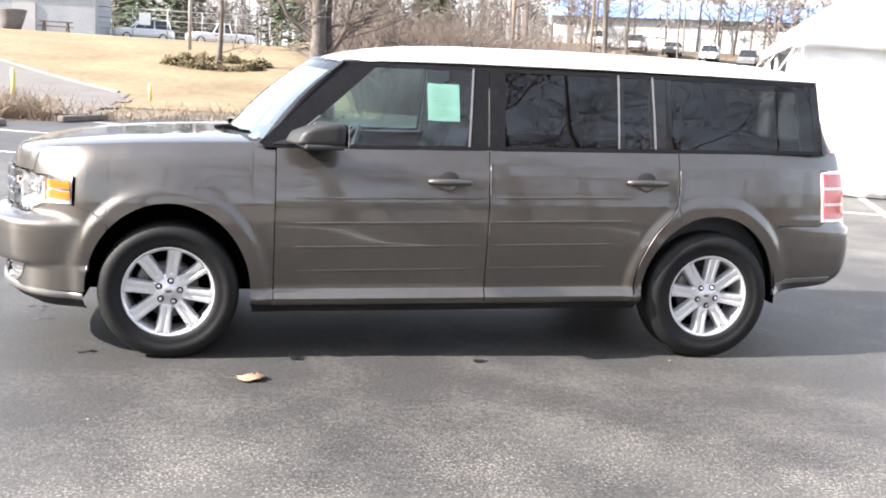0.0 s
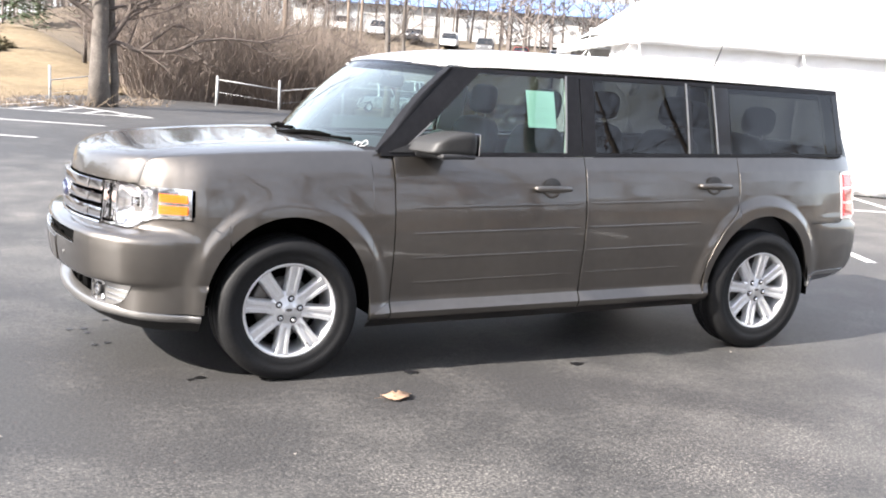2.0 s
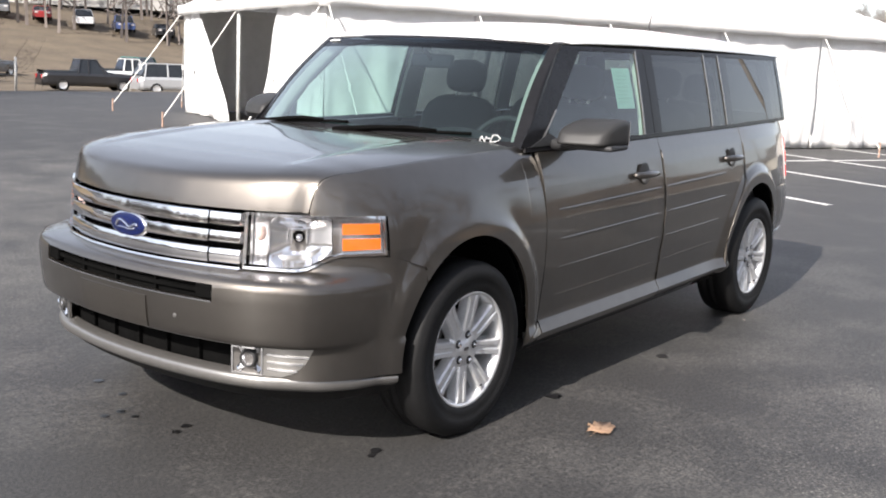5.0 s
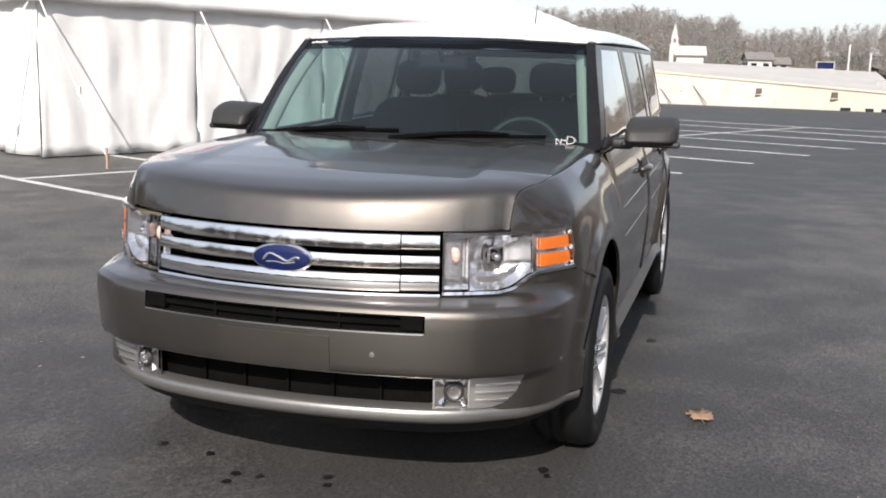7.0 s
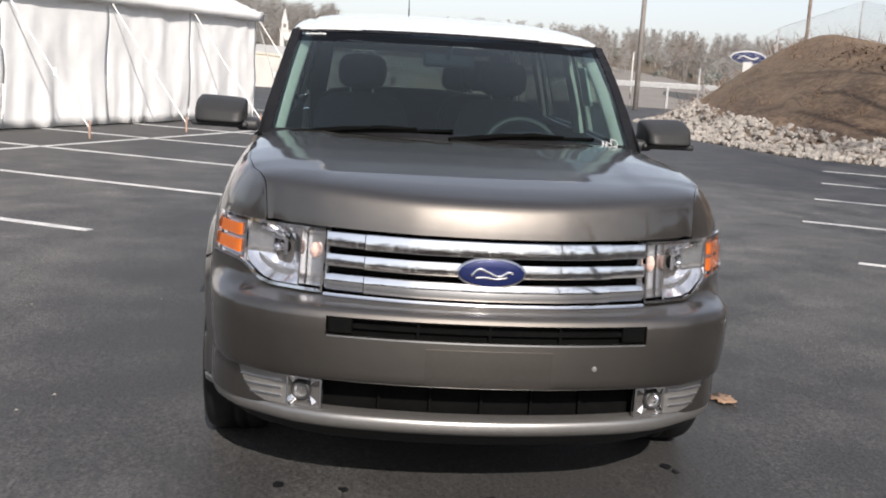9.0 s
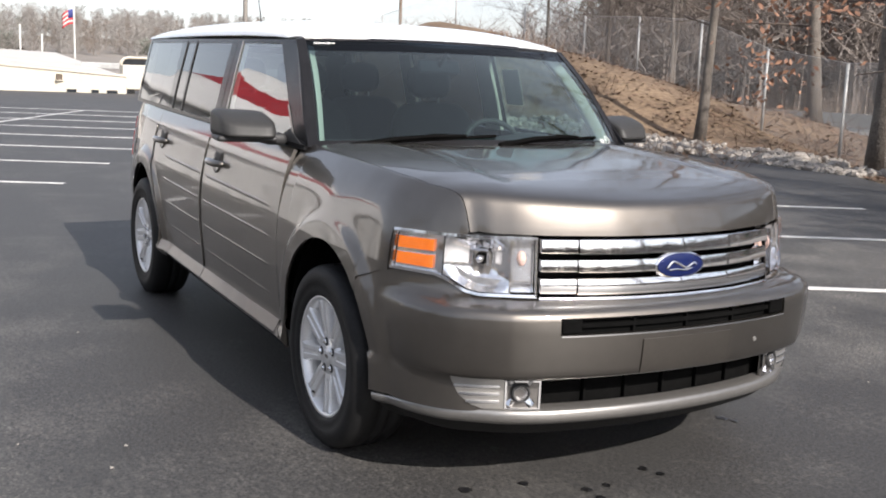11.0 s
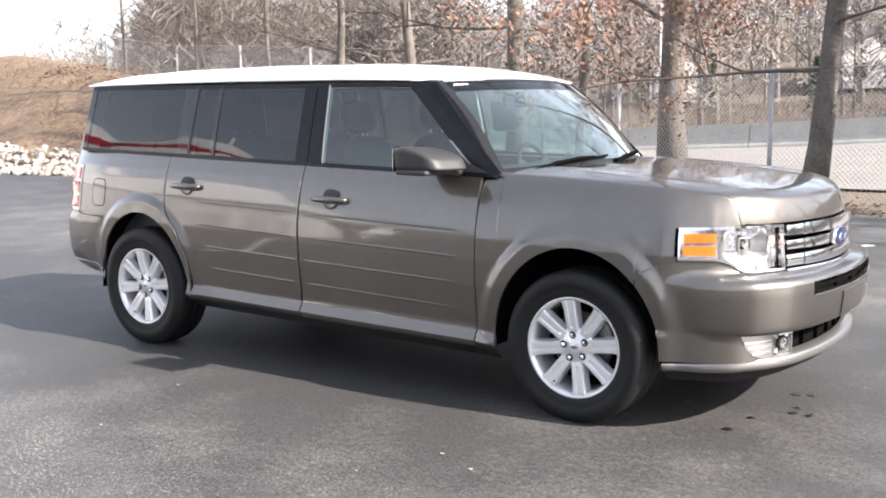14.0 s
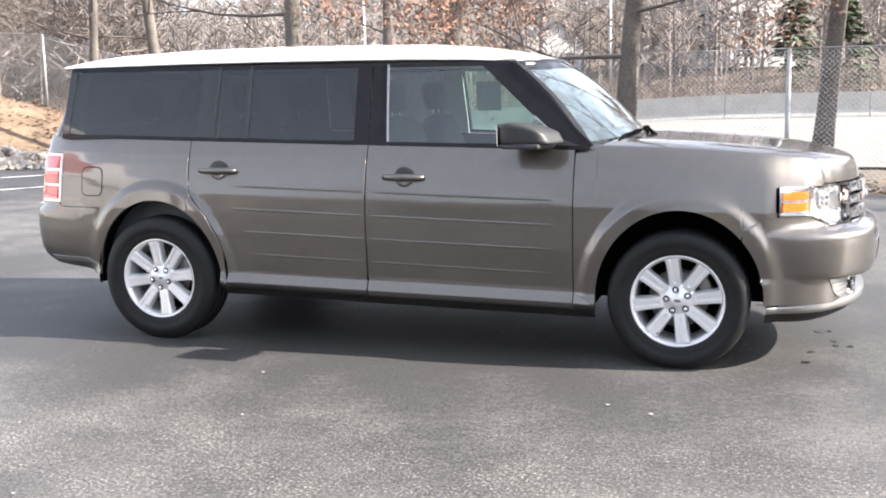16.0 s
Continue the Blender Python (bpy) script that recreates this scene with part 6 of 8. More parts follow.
# ridge woods: distance haze is put into these pale, low-contrast colours
M_HAZY = pbr("haze_paled_woods", (0.36, 0.335, 0.312), 0.95, 0, 0.2, 0.012, col2=(0.46, 0.435, 0.41), fine=6)
# hillside woods: their haze is part of this paler colour
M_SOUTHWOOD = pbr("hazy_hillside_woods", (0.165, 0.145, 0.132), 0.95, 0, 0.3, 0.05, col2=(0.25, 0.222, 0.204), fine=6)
M_HAZYGREEN = pbr("haze_paled_pines", (0.25, 0.262, 0.225), 0.95, 0, 0.2, 0.03, col2=(0.34, 0.345, 0.305), fine=6)
M_HAZYOAK = pbr("haze_paled_oaks", (0.30, 0.25, 0.215), 0.95, 0, 0.2, 0.03, col2=(0.39, 0.335, 0.295), fine=6)
M_LEAF = pbr("dry_oak_leaf", (0.13, 0.060, 0.036), 0.75, 0, 0.3, 1.5, col2=(0.27, 0.145, 0.092), fine=9)
M_LITTER = pbr("fallen_leaves", (0.085, 0.052, 0.034), 0.85, 0, 0.3, 2.0, col2=(0.18, 0.112, 0.072), fine=9)
M_GREEN = pbr("evergreen", (0.035, 0.055, 0.025), 0.8, 0, 0.3, 0.7, col2=(0.075, 0.10, 0.045))
M_STRAW = pbr("dormant_lawn", (0.110, 0.078, 0.040), 0.95, 0, 0.3, 0.22, col2=(0.220, 0.164, 0.092), fine=14, bump=0.04, bscale=9)
M_DIRT = pbr("red_brown_dirt", (0.080, 0.050, 0.032), 0.95, 0, 0.3, 0.5, col2=(0.20, 0.140, 0.088), fine=14, bump=0.05, bscale=6)
M_STONE = pbr("pale_limestone", (0.20, 0.178, 0.155), 0.85, 0, 0.3, 1.5, col2=(0.40, 0.365, 0.325), fine=12, bump=0.02, bscale=12)
M_GALV = pbr("galvanised_steel", (0.36, 0.36, 0.355), 0.5, 0.25, 0.15, 6)
M_WOODPOLE = pbr("weathered_pole", (0.17, 0.13, 0.10), 0.9, 0, 0.3, 2.0, bump=0.01, bscale=25)
M_TANROAD = pbr("pale_highway", (0.165, 0.146, 0.127), 0.85, 0, 0.12, 0.3, col2=(0.23, 0.206, 0.182), fine=12)
M_WHITEWALL = pbr("cream_wall", (0.46, 0.425, 0.355), 0.7, 0, 0.08, 0.6, col2=(0.55, 0.51, 0.435))
M_ROOFMET = pbr("pale_roof_membrane", (0.42, 0.40, 0.37), 0.6, 0, 0.12, 0.2, col2=(0.54, 0.51, 0.47))
M_BLUEROOF = pbr("blue_metal_roof", (0.16, 0.25, 0.45), 0.5, 0, 0.1, 0.3)
M_SIDING = pbr("pale_siding", (0.46, 0.45, 0.43), 0.7, 0, 0.06, 0.8)
M_GREY = pbr("grey_block_wall", (0.36, 0.37, 0.38), 0.8, 0, 0.12, 0.8)
M_DKGLASS = pbr("dark_window", (0.02, 0.023, 0.027), 0.1, 0, 0.2, 1.0)
M_SHINGLE = pbr("grey_shingle", (0.16, 0.15, 0.145), 0.9, 0, 0.2, 1.0)
M_SCUPPER = pbr("rusty_sheet", (0.11, 0.085, 0.065), 0.8, 0.1, 0.3, 5.0)
M_YELLOW = pbr("faded_yellow", (0.62, 0.50, 0.18), 0.6, 0, 0.12, 4.0)


def field(name, x0, x1, y0, y1, nx, ny, material, inside, lift, label, category="ground"):
    """A patch of ground cover that lies on the land."""
    vs, fs = [], []
    for j in range(ny + 1):
        for i in range(nx + 1):
            x, y = x0 + (x1 - x0) * i / nx, y0 + (y1 - y0) * j / ny
            vs.append((x, y, land(x, y) + lift))
    for j in range(ny):
        for i in range(nx):
            x, y = x0 + (x1 - x0) * (i + 0.5) / nx, y0 + (y1 - y0) * (j + 0.5) / ny
            if inside(x, y):
                k = j * (nx + 1) + i
                fs.append((k, k + 1, k + nx + 2, k + nx + 1))
    return tagged(obj(name, vs, fs, material), label, category, kind="structure")


def road_in(x, y):
    """Service road that leaves the lot and climbs beside the lawn."""
    return x < -4.9 + 0.25 * math.sin(y * 1.7) and y > 21.5 and y < 36.4 - 1.75 * (x + 6.8)


def lawn_in(x, y):
    return y > 26.5 and not inside_lot(x, y) and x < 3.5 + 0.03 * (y - 25) and not road_in(x, y)


field("lawn", -70, 8, 18, 74, 78, 56, M_STRAW, lawn_in, 0.03, "pale straw-coloured dormant lawn rising from the lot", "lawn")
field("mound_slope", 4, 48, -34, -8, 88, 52, M_DIRT, lambda x, y: lerp(FOOT, x) - y > 0.4 and not inside_lot(x, y), 0.03, "red-brown bare dirt and dead grass on the mound", "slope")


def bare_tree(at, height, r0, seed, lean=(0, 0), leaves=0, first=0.3, spread=1.0, label="bare grey winter tree", sparse=1.0, limb=None):
    """A trunk that tapers into limbs, branches and twigs; some keep dry leaves."""
    rnd = random.Random(seed)
    x0, y0 = at
    z0 = land(x0, y0) - 0.15
    t = thing("tree", label, "tree", (x0, y0, z0), "winter trees")
    trunk, limbs = bmesh.new(), bmesh.new()
    tips = []
    n = 9
    pts, rad = [], []
    p = Vector((0, 0, 0))
    wob = Vector((lean[0], lean[1], 0))
    for k in range(n + 1):
        f = k / n
        pts.append(p.copy())
        rad.append(r0 * (1.45 if k == 0 else 1.08 if k == 1 else 1.0) * (1 - 0.80 * f ** 1.2))
        p += Vector((wob.x + rnd.uniform(-0.06, 0.06), wob.y + rnd.uniform(-0.06, 0.06), 1)) * height / n
    tube(trunk, pts, rad, 10)

    def grow(start, d, length, r, depth):
        segs = 4 if depth < 2 else 3
        q, qs, rs = start.copy(), [start.copy()], [r]
        dd = d.copy()
        for s_ in range(segs):
            dd = (dd + Vector((rnd.uniform(-0.25, 0.25), rnd.uniform(-0.25, 0.25), rnd.uniform(-0.12, 0.22)))).normalized()
            q = q + dd * length / segs
            qs.append(q.copy())
            rs.append(max(0.003, r * (1 - 0.75 * (s_ + 1) / segs)))
        tube(limbs, qs, rs, 5 if depth < 1 else 4 if depth < 2 else 3, False)
        if depth >= 2:
            tips.append((qs[-1], dd))
            tips.append((qs[-2], dd))
        if depth < 3:
            kids = [5, 5, 4][depth]
            for _ in range(max(2, int(kids * sparse))):
                f = rnd.uniform(0.25, 1.0)
                i = min(segs - 1, int(f * segs))
                base = qs[i].lerp(qs[i + 1], f * segs - i)
                side = Vector((rnd.uniform(-1, 1), rnd.uniform(-1, 1), rnd.uniform(-0.45, 0.75))).normalized()
                nd = (dd * 0.75 + side * 0.8).normalized()
                grow(base, nd, length * rnd.uniform(0.42, 0.66), max(0.004, r * 0.5), depth + 1)

    count = max(5, int(height * 1.35))
    for k in range(count):
        f = first + (0.98 - first) * k / count
        i = min(n - 1, int(f * n))
        base = pts[i].lerp(pts[i + 1], f * n - i)
        a = k * 2.4 + rnd.uniform(-0.5, 0.5)
        d = Vector((math.cos(a), math.sin(a), rnd.uniform(0.05, 0.6))).normalized()
        grow(base, d, height * rnd.uniform(0.20, 0.33) * (1.15 - 0.6 * f) * spread, r0 * 0.21 * (1.1 - 0.75 * f), 0)
    for way, r, kids in limb or []:
        way = spline([Vector(q) for q in way], 4)
        tube(limbs, way, [r * (1 - 0.75 * k / len(way)) for k in range(len(way))], 7, False)
        for _ in range(kids):
            q = rnd.randrange(2, len(way))
            d = Vector((rnd.uniform(-0.3, 0.9), rnd.uniform(-0.7, 0.7), rnd.uniform(-0.5, 0.9))).normalized()
            grow(way[q], d, rnd.uniform(0.5, 1.3), r * 0.32, 1)
    part("trunk", trunk, M_BARK, t, "grey furrowed trunk", True)
    part("crown", limbs, M_TWIG, t, "bare branches and twigs", True)
    if leaves:
        vs, fs = [], []
        low = [t_ for t_ in tips if t_[0].z < 5.4] or tips
        low = rnd.sample(low, max(1, int(len(low) * 0.42)))
        for k in range(leaves):
            q, d = rnd.choice(low if rnd.random() < 0.8 else tips)
            c = q + Vector((rnd.gauss(0, 0.19), rnd.gauss(0, 0.19), rnd.gauss(-0.10, 0.17)))
            u = Vector((rnd.uniform(-1, 1), rnd.uniform(-1, 1), rnd.uniform(-1, 1))).normalized()
            w = u.cross(Vector((rnd.uniform(-1, 1), rnd.uniform(-1, 1), rnd.uniform(-1, 1)))).normalized()
            L = rnd.uniform(0.026, 0.050)
            i = len(vs)
            vs += [c - u * L, c + w * L * 0.45 + u.cross(w) * 0.012, c + u * L, c - w * L * 0.45]
            fs.append((i, i + 1, i + 2, i + 3))
        lv = obj("dry_leaves", vs, fs, M_LEAF, t, "russet dry leaves still on the twigs")
        lv["kind"] = "stuff"
    return t


# oaks along the fence, with russet leaves on some
bare_tree((7.25, -13.25), 11.5, 0.20, 3, (0.03, 0.0), first=0.28)
bare_tree((12.6, -13.9), 11.0, 0.11, 4, (-0.01, 0.02), first=0.25, sparse=1.25)
bare_tree((14.2, -19.3), 12.0, 0.17, 5, (0.04, 0.0), first=0.22)
bare_tree((3.72, -12.93), 12.5, 0.24, 6, (0.0, 0.0), 11000, first=0.24, spread=0.85, label="oak with russet leaves still hanging")
bare_tree((0.18, -8.85), 11.0, 0.155, 7, (-0.075, -0.02), 13000, first=0.20, label="oak with russet leaves still hanging")
bare_tree((-2.6, -9.4), 10.0, 0.135, 8, (-0.03, 0.0), 260, first=0.30)
bare_tree((4.32, -10.3), 8.5, 0.085, 9, (-0.02, 0.0), 120, first=0.32, sparse=0.8)
bare_tree((20.5, -19.8), 9.5, 0.085, 10, (0.02, 0.0), first=0.14, sparse=1.25)
bare_tree((24.8, -20.6), 9.0, 0.095, 11, (0.0, 0.0), first=0.10, sparse=1.25)
bare_tree((29.3, -21.0), 8.5, 0.09, 12, (0.02, 0.0), first=0.12, sparse=1.25)
bare_tree((22.4, -21.6), 10.0, 0.08, 13, (0.0, 0.0), first=0.12, sparse=1.25)
bare_tree((-7.2, -9.4), 11.5, 0.20, 15, (0.02, 0.0), 300, first=0.25)
bare_tree((-11.5, -9.0), 11.0, 0.19, 16, (0.0, 0.02), first=0.25)
bare_tree((-17.0, -8.0), 12.0, 0.20, 17, (0.0, 0.02), first=0.25)
# the big tree and others beyond the north edge: stems and a long crooked low limb
BIG_LIMBS = [([(0.05, 0, 1.9), (0.38, -0.04, 2.1), (1.0, -0.1, 1.92), (1.9, -0.2, 1.96), (2.58, -0.28, 2.28), (3.37, -0.36, 2.42), (4.3, -0.5, 2.4)], 0.085, 14),
             ([(1.0, -0.1, 1.92), (1.5, -0.1, 2.33), (1.98, -0.2, 2.7), (2.5, -0.3, 2.5)], 0.045, 7),
             ([(0, 0, 2.6), (-0.44, 0.1, 2.95), (-0.95, 0.1, 3.35), (-1.3, 0.1, 4.6)], 0.11, 8),
             ([(0.1, 0, 2.0), (0.63, -0.1, 2.75), (0.85, -0.1, 3.4), (1.3, -0.2, 5.2)], 0.10, 8)]
bare_tree((1.15, 24.2), 12.0, 0.25, 21, (0.01, 0.0), first=0.24, label="large bare tree at the edge of the lot", limb=BIG_LIMBS)
bare_tree((1.52, 24.5), 10.0, 0.115, 22, (-0.01, 0.0), first=0.26)
bare_tree((-2.07, 48.0), 6.0, 0.15, 23, (0.03, 0.0), first=0.13, label="small bare ornamental tree in a shrub bed")
bare_tree((11.2, 27.8), 9.0, 0.12, 24, (0.0, 0.0), first=0.15)
bare_tree((13.0, 31.0), 8.5, 0.10, 25, (0.03, 0.0), first=0.12)
for k, (x, y) in enumerate(((5, 41), (17.5, 47), (3.5, 46), (21, 44), (12, 56))):
    bare_tree((x, y), 8 + (k * 7) % 4, 0.085, 40 + k, (0.0, 0.0), first=0.08, sparse=0.8)


def thicket(name, spots, seed, label, h=2.2, per=26, material=M_TWIG):
    """Tangled bare brush: many thin arching stems."""
    rnd = random.Random(seed)
    bm = bmesh.new()
    for x, y in spots:
        z = land(x, y) - 0.05
        for k in range(per):
            a, r = rnd.uniform(0, math.tau), rnd.uniform(0, 0.5)
            p = Vector((x + r * math.cos(a), y + r * math.sin(a), z))
            d = Vector((math.cos(a) * rnd.uniform(0.1, 0.7), math.sin(a) * rnd.uniform(0.1, 0.7), 1)).normalized()
            L = h * rnd.uniform(0.5, 1.15)
            q = p + d * L * 0.55
            e = q + (d + Vector((rnd.uniform(-0.8, 0.8), rnd.uniform(-0.8, 0.8), rnd.uniform(-0.6, 0.2)))).normalized() * L * 0.5
            tube(bm, [p, q, e], [0.014, 0.010, 0.004], 3, False)
            f = q.lerp(e, 0.4)
            tube(bm, [f, f + Vector((rnd.uniform(-0.5, 0.5), rnd.uniform(-0.5, 0.5), rnd.uniform(-0.1, 0.5)))], [0.007, 0.003], 3, False)
    return tagged(part(name, bm, material), label, "brush", kind="stuff")


rb = random.Random(77)
thicket("brush_bank", [(lambda y_: (rb.uniform(3.4 + (y_ - 31) * 0.1, 10.5 + (y_ - 31) * 0.38), y_))(rb.uniform(31, 56)) for _ in range(420)], 78, "tangled bare brown brush on the bank beyond the lot", 4.7, 34, M_BRUSH)
thicket("edge_weeds", [(x, 19.3 + 0.9 * (x + 4) + rb.uniform(0, 1.2)) for x in np.linspace(-5, 3, 40)] + [(rb.uniform(-14, -6), rb.uniform(16.5, 21)) for _ in range(40)], 79, "dry pale weeds along the edge of the lot", 0.55, 13, M_DRYWEED)
thicket("brush_heap", [(rb.uniform(-9.5, -5.5), rb.uniform(19.0, 21.5)) for _ in range(24)], 81, "heap of dry tan brush at the road's edge", 0.62, 44, M_DRYWEED)
thicket("barrier_brush", [(rb.uniform(-45, 60), rb.uniform(-64, -45)) for _ in range(620)], 80, "grey-brown brush behind the highway barrier", 3.0, 13, M_BRUSH)
thicket("mound_weeds", [(rb.uniform(8, 38), rb.uniform(-20, -10)) for _ in range(150)], 81, "dead grass tufts on the mound", 0.22, 10, M_LITTER)


def woods(name, spots, seed, label, material=M_FARTWIG, hmin=8, hmax=13, twigs=46, width=0.10):
    """Far bare woods: trunks and sprays of twigs, in one piece."""
    rnd = random.Random(seed)
    vs, fs = [], []
    for x, y in spots:
        z = land(x, y)
        h = rnd.uniform(hmin, hmax)
        base = Vector((x, y, z))

        def blade(a, b, w):
            i = len(vs)
            d = (b - a).normalized()
            s_ = d.cross(Vector((rnd.uniform(-1, 1), rnd.uniform(-1, 1), 0.2))).normalized() * w
            t_ = d.cross(s_).normalized() * w
            vs.extend([a + s_, a - s_ * 0.5 + t_, a - s_ * 0.5 - t_, b])
            fs.extend([(i, i + 1, i + 3), (i + 1, i + 2, i + 3), (i + 2, i, i + 3)])
        blade(base, base + Vector((rnd.uniform(-0.5, 0.5), rnd.uniform(-0.5, 0.5), h * 0.92)), width * 1.3)
        for k in range(twigs):
            f = rnd.uniform(0.22, 0.95)
            a = base + Vector((0, 0, h * f)) + Vector((rnd.gauss(0, 0.10 * h * (1.1 - f)), rnd.gauss(0, 0.10 * h * (1.1 - f)), 0))
            an = rnd.uniform(0, math.tau)
            L = h * rnd.uniform(0.10, 0.26) * (1.25 - 0.6 * f)
            blade(a, a + Vector((math.cos(an), math.sin(an), rnd.uniform(0.1, 1.2))).normalized() * L, width * rnd.uniform(0.3, 0.8))
    return tagged(obj(name, vs, fs, material, smooth=False), label, "woods", kind="stuff")


rw = random.Random(90)


def polar(n, a0, a1, r0, r1):
    out = []
    for _ in range(n):
        a, r = radians(rw.uniform(a0, a1)), rw.uniform(r0 ** 2, r1 ** 2) ** 0.5
        out.append((r * math.cos(a), r * math.sin(a)))
    return out


for m_ in (M_HAZY, M_HAZYOAK, M_HAZYGREEN):
    # thin sprays let part of the light through, evening their contrast like haze
    nt = m_.node_tree
    tl_, mx_ = nt.nodes.new("ShaderNodeBsdfTranslucent"), nt.nodes.new("ShaderNodeMixShader")
    src = nt.nodes["Principled BSDF"].inputs["Base Color"].links[0].from_socket
    nt.links.new(src, tl_.inputs["Color"])
    nt.links.new(nt.nodes["Principled BSDF"].outputs[0], mx_.inputs[1])
    nt.links.new(tl_.outputs[0], mx_.inputs[2])
    nt.links.new(mx_.outputs[0], nt.nodes["Material Output"].inputs["Surface"])


def far_crowns(name, spots, seed, label, material, hmin, hmax, sprays, size):
    """Distant wooded ridge: rounded crowns of many small sprays over thin trunks."""
    rnd = np.random.default_rng(seed)
    n = len(spots)
    # the ridge sinks to the south
    h = rnd.uniform(hmin, hmax, n) * np.array([lerp([(-18, 0.40), (-14, 0.5), (-2, 1.0), (30, 1.0)], math.degrees(math.atan2(y, x))) for x, y in spots])
    base = np.array([(x, y, land(x, y)) for x, y in spots])
    d = rnd.normal(size=(n, sprays, 3))
    d /= np.linalg.norm(d, axis=2, keepdims=True)
    d *= rnd.random((n, sprays, 1)) ** 0.45
    c = base[:, None, :] + np.stack([d[..., 0] * h[:, None] * 0.42, d[..., 1] * h[:, None] * 0.42, h[:, None] * (0.56 + 0.44 * d[..., 2])], axis=2)
    # sprays lie along the crown's skin
    d = d / (np.linalg.norm(d, axis=2, keepdims=True) + 1e-6) + 0.45 * rnd.normal(size=d.shape)
    u = np.cross(d, rnd.normal(size=(n, sprays, 3)))
    u /= np.linalg.norm(u, axis=2, keepdims=True) + 1e-6
    w = np.cross(d, u)
    w *= size * 1.1 / (np.linalg.norm(w, axis=2, keepdims=True) + 1e-6)
    u *= size * rnd.uniform(1.0, 2.2, (n, sprays, 1))
    quad = np.stack([c - u, c + w, c + u, c - w], axis=2).reshape(-1, 3)
    k = len(quad) // 4
    fs = np.arange(k * 4).reshape(k, 4)
    me = bpy.data.meshes.new(name)
    me.from_pydata(quad.tolist(), [], fs.tolist())
    me.materials.append(material)
    return tagged(new(name, me), label, "woods", kind="stuff")


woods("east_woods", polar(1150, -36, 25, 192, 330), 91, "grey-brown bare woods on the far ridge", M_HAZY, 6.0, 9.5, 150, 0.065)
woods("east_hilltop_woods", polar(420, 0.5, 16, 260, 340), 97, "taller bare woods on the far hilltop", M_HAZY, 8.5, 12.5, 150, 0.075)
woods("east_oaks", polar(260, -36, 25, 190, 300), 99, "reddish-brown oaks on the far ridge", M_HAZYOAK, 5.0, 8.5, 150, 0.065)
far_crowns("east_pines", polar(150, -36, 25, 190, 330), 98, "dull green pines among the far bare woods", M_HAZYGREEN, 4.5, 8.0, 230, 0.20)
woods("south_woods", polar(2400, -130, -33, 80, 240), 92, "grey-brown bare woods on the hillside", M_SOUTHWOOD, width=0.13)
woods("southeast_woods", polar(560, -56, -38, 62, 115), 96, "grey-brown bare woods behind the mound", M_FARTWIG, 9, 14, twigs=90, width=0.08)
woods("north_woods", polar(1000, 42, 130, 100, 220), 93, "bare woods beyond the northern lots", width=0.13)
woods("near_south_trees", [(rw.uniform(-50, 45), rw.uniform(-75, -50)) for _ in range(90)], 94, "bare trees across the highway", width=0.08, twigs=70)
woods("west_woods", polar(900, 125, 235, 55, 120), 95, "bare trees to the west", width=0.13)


def conifers(name, spots, seed, label):
    rnd = random.Random(seed)
    vs, fs = [], []
    for x, y, h in spots:
        z = land(x, y)
        for k in range(420):
            f = rnd.random() ** 0.8
            r = h * 0.28 * (1 - f) * rnd.uniform(0.3, 1.1)
            a = rnd.uniform(0, math.tau)
            c = Vector((x + r * math.cos(a), y + r * math.sin(a), z + h * (0.05 + 0.95 * f)))
            u = Vector((math.cos(a), math.sin(a), -0.25)) * h * 0.06
            w = Vector((-math.sin(a), math.cos(a), rnd.uniform(-0.4, 0.4))) * h * 0.025
            i = len(vs)
            vs += [c - u, c + w, c + u, c - w]
            fs.append((i, i + 1, i + 2, i + 3))
    return tagged(obj(name, vs, fs, M_GREEN, smooth=False), label, "conifers", kind="stuff")


conifers("conifer_group", [(-14, -62, 9), (-20, -66, 10), (-11, -70, 8), (-3.4, -66, 8.5), (-6.5, -63, 7.5), (25, -72, 5.5), (30, -70, 5), (17, -71, 5)], 96, "dark evergreens among the bare trees")

rn = random.Random(64)
conifers("north_conifers", [(rn.uniform(-42, 22), rn.uniform(92, 112), rn.uniform(7, 11)) for _ in range(26)] + [(1.6, 61, 3.2), (3.0, 62.5, 2.8)], 65, "dark evergreens behind the northern lots")

# stone riprap at the foot of the mound
rocks = thing("riprap", "bank of pale broken limestone rocks at the mound's foot", "rocks", kind="structure")
shapes = []
rs_ = random.Random(31)
for k in range(8):
    bm = bmesh.new()
    bmesh.ops.create_icosphere(bm, subdivisions=1, radius=1.0)
    cut = [Vector((rs_.uniform(-1, 1), rs_.uniform(-1, 1), rs_.uniform(-1, 1))).normalized() for _ in range(7)]
    for v in bm.verts:
        c = v.co.copy()
        for d in cut:
            e = c.dot(d)
            if e > 0.62:
                c -= d * (e - 0.62)
        v.co = Vector((c.x * 1.25, c.y, c.z * 0.72))
    me = bpy.data.meshes.new("rock")
    bm.to_mesh(me)
    bm.free()
    me.materials.append(M_STONE)
    shapes.append(me)
FOOT_LINE = [(6.7, -12.0), (9, -12.2), (11, -12.2), (13.5, -11.0), (15.5, -8.9), (20, -8.2), (24, -8.5), (29, -9.2), (33, -11.6)]


